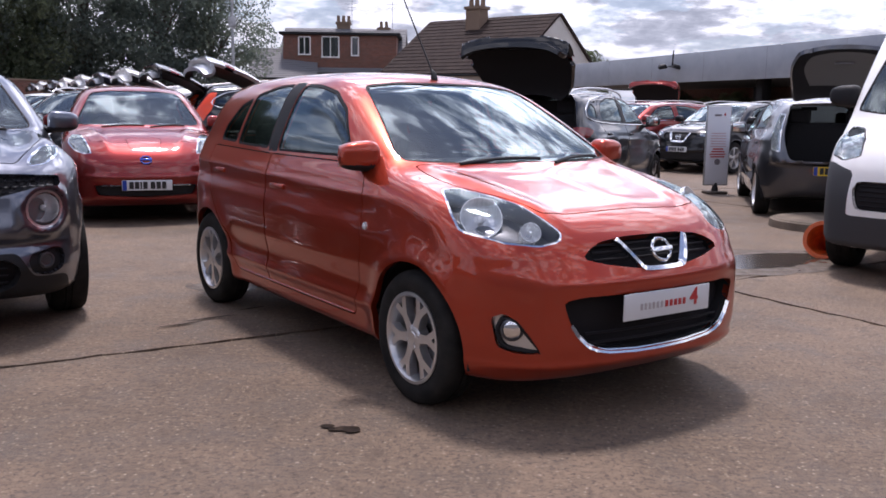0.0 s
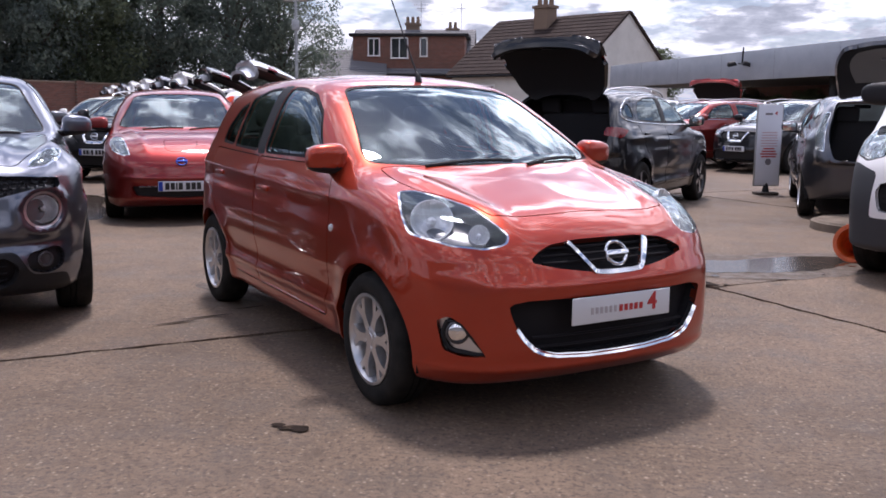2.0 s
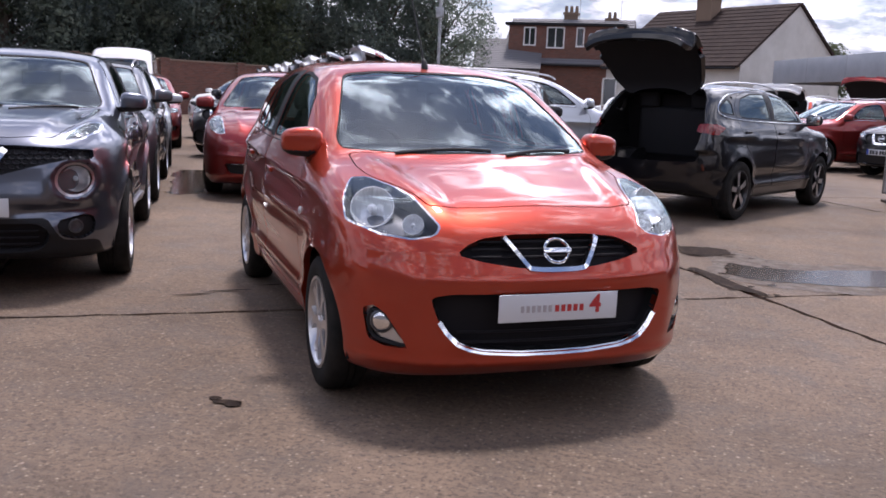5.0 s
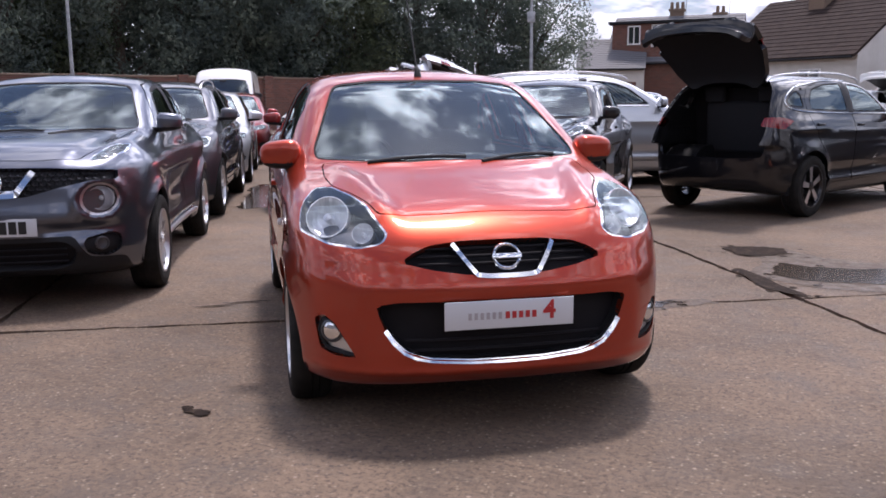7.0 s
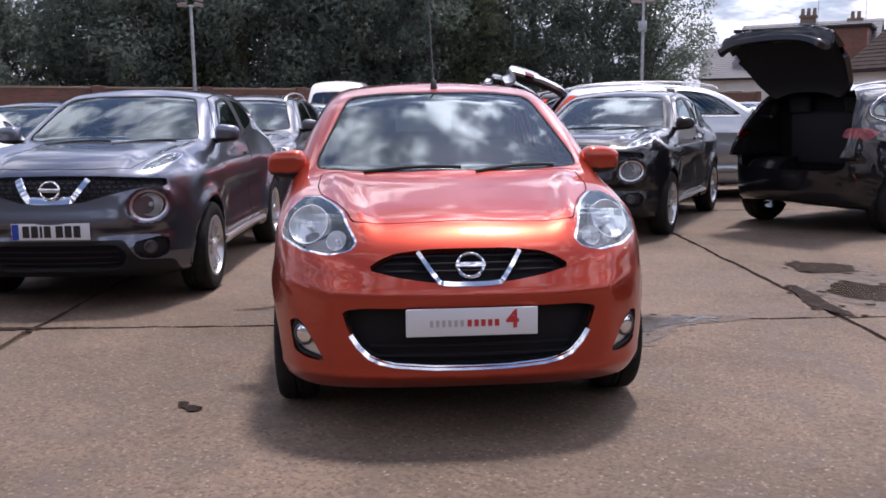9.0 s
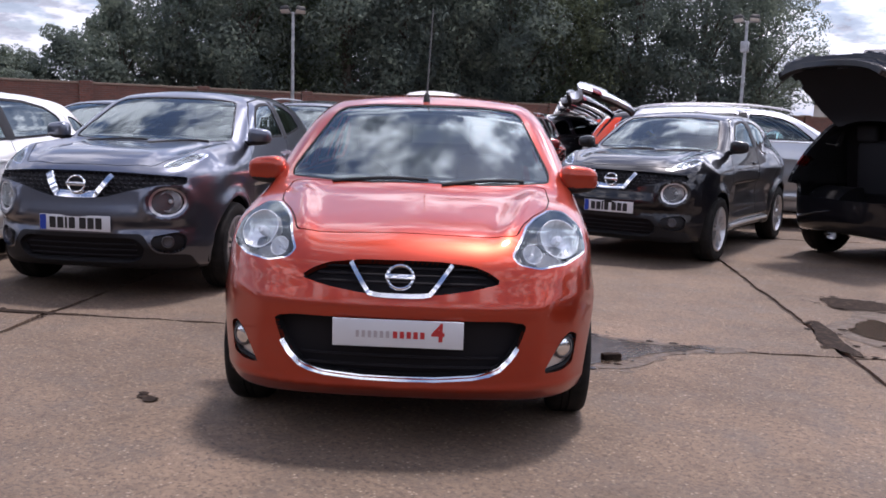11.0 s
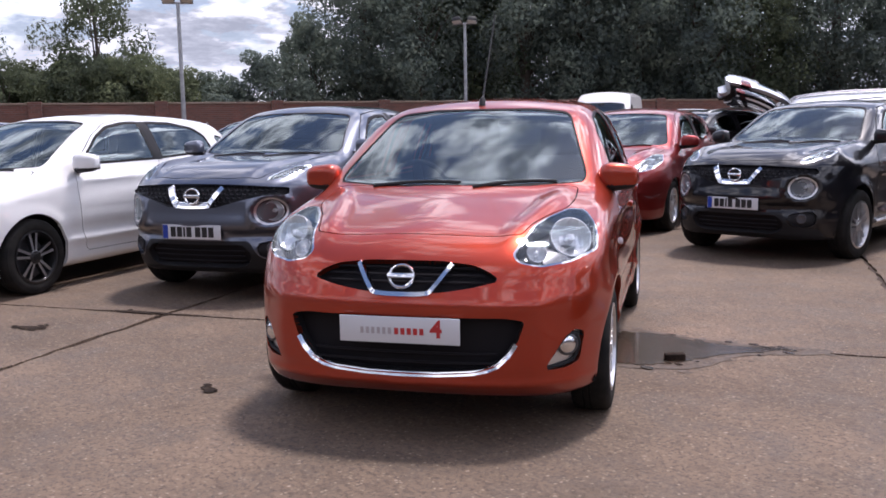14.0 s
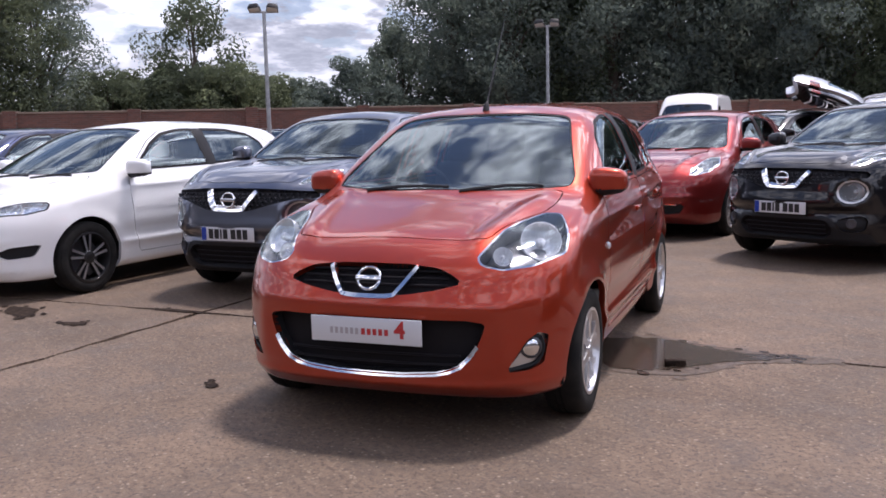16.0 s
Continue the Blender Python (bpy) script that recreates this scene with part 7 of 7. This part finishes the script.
def gabled(name, at, turn, L, W, eave, ridge, wall, roof, label):
    """A house with its ridge along x (length L), gables at both ends, width W in y."""
    h = thing(name, pose(*at, 0, 0, turn), label, "house")
    bm = bmesh.new()
    o = [(-W / 2, 0), (W / 2, 0), (W / 2, eave), (0, ridge), (-W / 2, eave)]
    a = [bm.verts.new((-L / 2, y, z)) for y, z in o]
    b = [bm.verts.new((L / 2, y, z)) for y, z in o]
    bm.faces.new(a[::-1])
    bm.faces.new(b)
    for i in range(5):
        j = (i + 1) % 5
        bm.faces.new((a[i], a[j], b[j], b[i]))
    bmesh.ops.recalc_face_normals(bm, faces=bm.faces)
    part("wall", bm, wall, h, smooth=False)
    e, g = 0.30, 0.12
    dz = (ridge - eave) / (W / 2) * e
    for sd in (-1, 1):
        pts = [(-sd * -(L / 2 + g), sd * (W / 2 + e), eave - dz), (-sd * (L / 2 + g), sd * (W / 2 + e), eave - dz), (-sd * (L / 2 + g), 0, ridge), (sd * (L / 2 + g), 0, ridge)]
        roof_slab(h, pts, 0.12, roof, 16)
        part("gutter", tube(bmesh.new(), [(-L / 2, sd * (W / 2 + e + 0.04), eave - dz), (L / 2, sd * (W / 2 + e + 0.04), eave - dz)], 0.055, 8), M_TRIM, h)
    return h


# the bungalow's ridge runs from its gable away to the north-west
bung = gabled("bungalow", (3.2, 64.2, -0.55), 139.5, 7.8, 7.2, 3.1, 5.75, M_RENDER, M_TILE, "pale rendered bungalow with a brown tiled gable roof")
chimney(bung, (0.5, 0.6, 4.7), (0.85, 0.7, 1.55), 3)
bung.scale = (1.42, 1.42, 1.42)
window(bung, (1.6, 3.61, 1.75), 1.1, 1.4, 180)
window(bung, (-1.6, 3.61, 1.75), 1.1, 1.4, 180)
window(bung, (3.6, 3.61, 1.75), 0.9, 1.3, 180, 1)
# brick house with a flat-roofed dormer
dorm = gabled("house", (-8.0, 73.2, 0), 0, 8.2, 8.0, 3.0, 5.5, M_BRICK, M_SLATE, "red brick house with a broad flat-roofed dormer")
dorm.scale = (1.15, 1.15, 1.36)
part("dormer", box(bmesh.new(), (7.4, 3.2, 2.0), (0, -2.3, 3.95)), M_BRICK, dorm, smooth=False)
part("dormer_roof", box(bmesh.new(), (7.9, 3.6, 0.16), (0, -2.3, 5.02), bevel=0.02), M_TRIM, dorm)
window(dorm, (-2.3, -3.93, 4.35), 0.75, 0.95)
window(dorm, (-0.6, -3.93, 4.30), 1.1, 1.1)
window(dorm, (1.0, -3.93, 4.35), 0.45, 1.0, 0, 1)
chimney(dorm, (-0.2, 0.2, 5.2), (0.9, 0.6, 0.7), 3)
chimney(dorm, (2.6, 0.2, 5.1), (0.8, 0.6, 0.5), 2)
for x in (0.4, 3.2):
    part("tv_aerial", tube(tube(tube(bmesh.new(), [(x, 0, 5.5), (x, 0, 7.2)], 0.02, 6), [(x - 0.5, 0, 7.0), (x + 0.5, 0, 7.0)], 0.012, 5), [(x - 0.3, 0, 6.8), (x + 0.3, 0, 6.8)], 0.012, 5), M_GALV, dorm)
cot = gabled("house", (-12.4, 70.0, 0), 8, 4.8, 6.0, 3.6, 5.7, M_RENDER, M_SLATE, "pale rendered house with a grey slate roof")
chimney(cot, (0.6, 0, 5.3), (1.0, 0.7, 1.3), 3)
window(cot, (0, -3.27, 2.0), 1.2, 1.2)

# ---- canopy over the far cars ----
M_FASCIA = material("grey_fascia", (0.27, 0.29, 0.32), 0.45, 0.1)
plug(M_FASCIA, "Base Color", ramp_node(M_FASCIA, noise_node(M_FASCIA, 0.9, 6).outputs["Fac"], [(0.3, (0.28, 0.31, 0.355)), (0.7, (0.38, 0.41, 0.455))]))
M_SOFFIT = material("soffit_grey", (0.16, 0.165, 0.17), 0.7)
ca, cb = Vector((5.87, 54.3, 0)), Vector((17.4, 19.0, 0))
cd = cb - ca
can = thing("canopy", pose(ca.x, ca.y, 0, 0, 0, math.degrees(math.atan2(cd.y, cd.x))), "flat canopy with a deep grey metal fascia on dark columns", "canopy", kind="structure")
part("fascia", box(bmesh.new(), (cd.length, 0.12, 1.24), (cd.length / 2, -0.06, 3.28), bevel=0.01), M_FASCIA, can)
part("fascia", box(bmesh.new(), (0.12, 9.0, 1.24), (0.06, 4.5, 3.28), bevel=0.01), M_FASCIA, can)
part("soffit", box(bmesh.new(), (cd.length - 0.1, 9.0, 0.10), (cd.length / 2, 4.5, 2.80)), M_SOFFIT, can)
part("roof_deck", box(bmesh.new(), (cd.length - 0.1, 9.0, 0.08), (cd.length / 2, 4.5, 3.78)), M_SOFFIT, can)
for x in (9.6, 19.1, 28.6):
    for y in (1.0, 8.0):
        part("column", box(bmesh.new(), (0.42, 0.42, 2.75), (x, y, 1.375), bevel=0.02), M_TRIM, can)
for i in range(1, 9):
    part("fascia_joint", box(bmesh.new(), (0.012, 0.006, 1.22), (cd.length * i / 9, -0.1205, 3.28)), M_SOFFIT, can)
fl = thing("floodlight", pose(10.05, 40.9, 0, 0, 0, 0), "pair of small black floodlights on the canopy fascia", "floodlight")
part("bracket", tube(bmesh.new(), [(0, 0.3, 3.4), (0, -0.4, 3.35), (0, -0.5, 4.05)], 0.035, 8), M_TRIM, fl)
for sd in (-1, 1):
    part("lamp_head", box(bmesh.new(), (0.40, 0.30, 0.16), bevel=0.03, taper=(0.7, 0.7)), M_TRIM, fl, m=pose(-0.15 + 0.32 * sd, -0.55, 3.35, 20, 12 * sd, 0))
back = box(bmesh.new(), (30, 0.3, 3.0), (15, 8.9, 1.5))
part("back_wall", back, M_BRICK, can, smooth=False)
for i, (x, y, s_) in enumerate([(11.5, 45.5, 0.42), (13.2, 41.0, 0.40), (12.4, 43.4, 0.36), (9.5, 66, 1.0), (7.2, 70, 1.0)]):
    plant(small[0], x, y, 60 * i, s_)

# ---- sign, cone, kerbed island ----
M_SIGN = material("sign_white", (0.66, 0.67, 0.72), 0.4)
sg = thing("sign_board", pose(4.43, 14.63, 0, 0, 0, 12), "white upright panel sign with lines of small print", "sign")
part("panel", box(bmesh.new(), (0.40, 0.05, 1.26), (0, 0, 0.78), bevel=0.008), M_SIGN, sg)
part("panel_edge", box(bmesh.new(), (0.43, 0.035, 1.29), (0, 0.004, 0.78), bevel=0.006), M_GALV, sg)
part("foot", box(bmesh.new(), (0.34, 0.26, 0.045), (0, 0, 0.0225), bevel=0.015), M_BARK, sg)
part("stem", tube(bmesh.new(), [(0, 0, 0.04), (0, 0, 0.18)], [0.06, 0.03], 10), M_TRIM, sg)
rnd = random.Random(5)
M_PINKINK = material("print_pale_red", (0.52, 0.34, 0.36), 0.5)
for i in range(10):
    part("print_line", box(bmesh.new(), (rnd.uniform(0.18, 0.28), 0.004, 0.014 if i < 6 else 0.020), (0, -0.027, 0.98 - i * 0.042)), M_PINKINK if i < 6 else M_REDINK, sg)
part("print_line", box(bmesh.new(), (0.12, 0.004, 0.03), (-0.03, -0.027, 1.27)), M_GREYINK, sg)
lettering("4", 0.08, M_REDINK, sg, pose(0.09, -0.0275, 1.28, 90, 0, 0))
part("print_line", cyl(bmesh.new(), 0.05, 0.05, 0.004, pose(0, -0.027, 0.52, 90, 0, 0), 20), M_GREYINK, sg)

M_CONE = material("orange_plastic", (0.75, 0.13, 0.02), 0.45)
plug(M_CONE, "Base Color", ramp_node(M_CONE, noise_node(M_CONE, 14, 6).outputs["Fac"], [(0.35, (0.55, 0.09, 0.015)), (0.65, (0.80, 0.15, 0.025))]))
cone = thing("traffic_cone", pose(3.44, 8.02, 0.176, 0, 0, 0), "orange plastic cone lying on its side, worn", "cone")
bm = bmesh.new()
lathe(bm, [(0.175, 0.0), (0.175, 0.03), (0.15, 0.035), (0.10, 0.25), (0.05, 0.48), (0.035, 0.49), (0.004, 0.492), (0.004, 0.47), (0.03, 0.46), (0.09, 0.2), (0.14, 0.0)], 28, Matrix(), True)
part("cone_body", bm, M_CONE, cone, m=pose(0, 0, 0, 106, 0, 152))

M_KERB = material("kerb_concrete", (0.26, 0.235, 0.20), 0.9)
plug(M_KERB, "Base Color", ramp_node(M_KERB, noise_node(M_KERB, 5, 7).outputs["Fac"], [(0.3, (0.10, 0.078, 0.058)), (0.7, (0.21, 0.165, 0.125))]))
bump_node(M_KERB, noise_node(M_KERB, 60, 4).outputs["Fac"], 0.3, 0.005)
isl = thing("kerb_island", pose(4.62, 10.35, 0), "low worn concrete island with a rounded kerb", "kerb", kind="structure")
o = [(0.80 * math.cos(a), 0.72 * math.sin(a)) for a in np.linspace(math.pi / 2, 3 * math.pi / 2, 20)] + [(3.0, -0.72), (3.0, 0.72)]
bm = bmesh.new()
prism(bm, o, -0.02, 0.085, scale1=0.985)
prism(bm, [(x * 0.965 + 0.015, y * 0.95) for x, y in o], 0.084, 0.105, scale1=0.96)
part("kerb", bm, M_KERB, isl)

# ---- wet and stained places ----
M_WATER = material("standing_water", (0.060, 0.050, 0.042), 0.13, 0.0, IOR=1.33)
plug(M_WATER, "Base Color", ramp_node(M_WATER, noise_node(M_WATER, 30, 7, 0.7).outputs["Fac"], [(0.35, (0.035, 0.027, 0.021)), (0.7, (0.085, 0.065, 0.050))]))
bump_node(M_WATER, noise_node(M_WATER, 7, 3).outputs["Fac"], 0.10, 0.01)
M_DAMP = material("damp_concrete", (0.075, 0.062, 0.052), 0.42)
plug(M_DAMP, "Roughness", ramp_node(M_DAMP, noise_node(M_DAMP, 9, 7).outputs["Fac"], [(0.35, 0.55), (0.65, 0.9)]))
plug(M_DAMP, "Base Color", ramp_node(M_DAMP, noise_node(M_DAMP, 40, 5).outputs["Fac"], [(0.35, (0.048, 0.034, 0.024)), (0.7, (0.125, 0.088, 0.060))]))
M_TAR = material("tar_stain", (0.045, 0.034, 0.027), 0.85, 0.0, Specular_IOR_Level=0.1)
plug(M_TAR, "Base Color", ramp_node(M_TAR, noise_node(M_TAR, 16, 8, 0.8).outputs["Fac"], [(0.48, (0.020, 0.014, 0.011)), (0.72, (0.085, 0.058, 0.040))]))


def fray(p, size, seed):
    """Ragged shift of an edge point at several scales."""
    d = Vector((0, 0, 0))
    for k in (1, 2.3, 5.1, 11.0):
        d += noise.noise_vector(Vector((p[0] * 2.4 * k, p[1] * 2.4 * k, seed * 3.7))) / k ** 0.6
    return p[0] + d.x * size, p[1] + d.y * size


def sheet(name, pts, z, mat, label, jag=0.04, seed=1, category="puddle", specks=0):
    """A thin flat film with a ragged edge and, round it, loose specks of the same."""
    rnd = random.Random(seed)
    bm = bmesh.new()

    def island(o):
        if sum(o[i][0] * o[(i + 1) % len(o)][1] - o[(i + 1) % len(o)][0] * o[i][1] for i in range(len(o))) < 0:
            o = o[::-1]
        bm.faces.new([bm.verts.new((x, y, z)) for x, y in o])

    o = [fray(p, jag, seed) for p in spline(pts, True, 26)]
    island(o)
    for i in range(specks):
        x, y = rnd.choice(o)
        x, y, r = x + rnd.gauss(0, jag * 1.3), y + rnd.gauss(0, jag * 1.3), rnd.uniform(0.006, 0.028)
        island([fray((x + r * 1.5 * math.cos(a), y + r * math.sin(a)), r * 0.5, seed + i) for a in np.arange(9) * 0.698])
        z += 0.00001
    return tagged(part(name, bm, mat, smooth=False), label, category, kind="structure")


WET = "shallow puddle of rain water on the concrete"
sheet("damp_patch", [(0.10, 5.85), (0.30, 6.12), (0.55, 6.20), (0.95, 6.25), (1.35, 6.42), (1.40, 6.32), (1.15, 5.95), (1.08, 5.58), (0.88, 5.40), (0.6, 5.28)], 0.003, M_DAMP, "damp darkened concrete round a puddle", 0.05, 2, specks=40)
sheet("puddle", [(0.2, 5.80), (0.36, 6.04), (0.53, 6.10), (0.75, 6.10), (0.97, 6.17), (1.20, 6.30), (1.16, 6.16), (1.02, 5.93), (0.97, 5.70), (0.88, 5.52), (0.66, 5.38)], 0.006, M_WATER, WET, 0.032, 3, specks=60)
sheet("damp_patch", [(1.6, 8.9), (1.65, 8.2), (1.62, 7.5), (2.1, 7.15), (2.9, 7.2), (3.7, 7.8), (3.9, 8.4), (3.0, 8.5), (2.4, 8.3)], 0.003, M_DAMP, "damp darkened concrete round a puddle", 0.08, 4, specks=30)
sheet("puddle", [(1.80, 8.02), (1.78, 7.55), (2.0, 7.36), (2.35, 7.34), (2.85, 7.50), (3.4, 7.92), (3.58, 8.32), (3.0, 8.22), (2.4, 8.0), (2.05, 7.95)], 0.006, M_WATER, WET, 0.05, 5, specks=30)
sheet("puddle", [(-6.1, 12.4), (-5.6, 12.6), (-4.9, 11.3), (-4.35, 10.1), (-4.6, 9.75), (-5.1, 10.6)], 0.004, M_WATER, "long puddle between the parked cars", 0.10, 6, specks=20)
sheet("damp_patch", [(-1.85, 6.35), (-1.5, 6.55), (-1.3, 6.35), (-1.6, 6.1)], 0.003, M_DAMP, "small damp patch by a rear wheel", 0.05, 7, specks=20)
sheet("tar_stain", [(-0.45, 3.44), (-0.40, 3.485), (-0.33, 3.48), (-0.345, 3.445)], 0.0075, M_TAR, "small dark tar spot on the concrete", 0.011, 9, "stain", 4)
sheet("tar_stain", [(1.50, 7.62), (1.62, 7.55), (1.80, 7.2), (2.02, 6.85), (1.90, 6.83), (1.66, 7.15)], 0.0075, M_TAR, "dark crumbled crack in the concrete", 0.035, 10, "stain", 25)
sheet("tar_stain", [(1.31, 8.63), (1.62, 8.86), (1.85, 8.75), (1.84, 8.42), (1.47, 8.28)], 0.0075, M_TAR, "dark worn patch in the concrete", 0.07, 11, "stain", 25)
sheet("tar_stain", [(-3.65, 2.96), (-3.44, 3.10), (-3.2, 3.05), (-3.15, 2.94), (-3.4, 2.90)], 0.0075, M_TAR, "dark oily spot on the concrete", 0.04, 13, "stain", 20)
sheet("tar_stain", [(-2.74, 3.13), (-2.62, 3.24), (-2.53, 3.26), (-2.58, 3.17)], 0.0075, M_TAR, "small dark oily spot on the concrete", 0.025, 14, "stain", 12)
sheet("tar_stain", [(-2.75, 3.90), (-2.46, 4.09), (-2.42, 4.06), (-2.70, 3.86)], 0.0075, M_TAR, "dark crumbled crack in the concrete", 0.02, 15, "stain", 14)
for i, (x, y, turn, length) in enumerate([(-1.55, 5.15, 38, 0.28), (-1.42, 5.33, 36, 0.34), (-1.22, 5.62, 40, 0.2)]):
    a = radians(turn)
    o = [(x + length / 2 * math.cos(a) * u - 0.012 * math.sin(a) * v, y + length / 2 * math.sin(a) * u + 0.012 * math.cos(a) * v) for u, v in ((-1, 0), (-0.3, -1), (0.6, -0.8), (1, 0), (0.3, 1), (-0.5, 0.7))]
    sheet("surface_crack", o, 0.0075, M_TAR, "short dark crack in the worn concrete", 0.006, 20 + i, "crack")
bit = thing("brick_fragment", pose(0.915, 5.655, 0.0, 0, 0, 50), "small dark fragment of brick lying in a puddle", "debris")
part("fragment", box(bmesh.new(), (0.115, 0.05, 0.04), (0, 0, 0.022), (0, 0, 0), 0.008), M_TAR, bit)
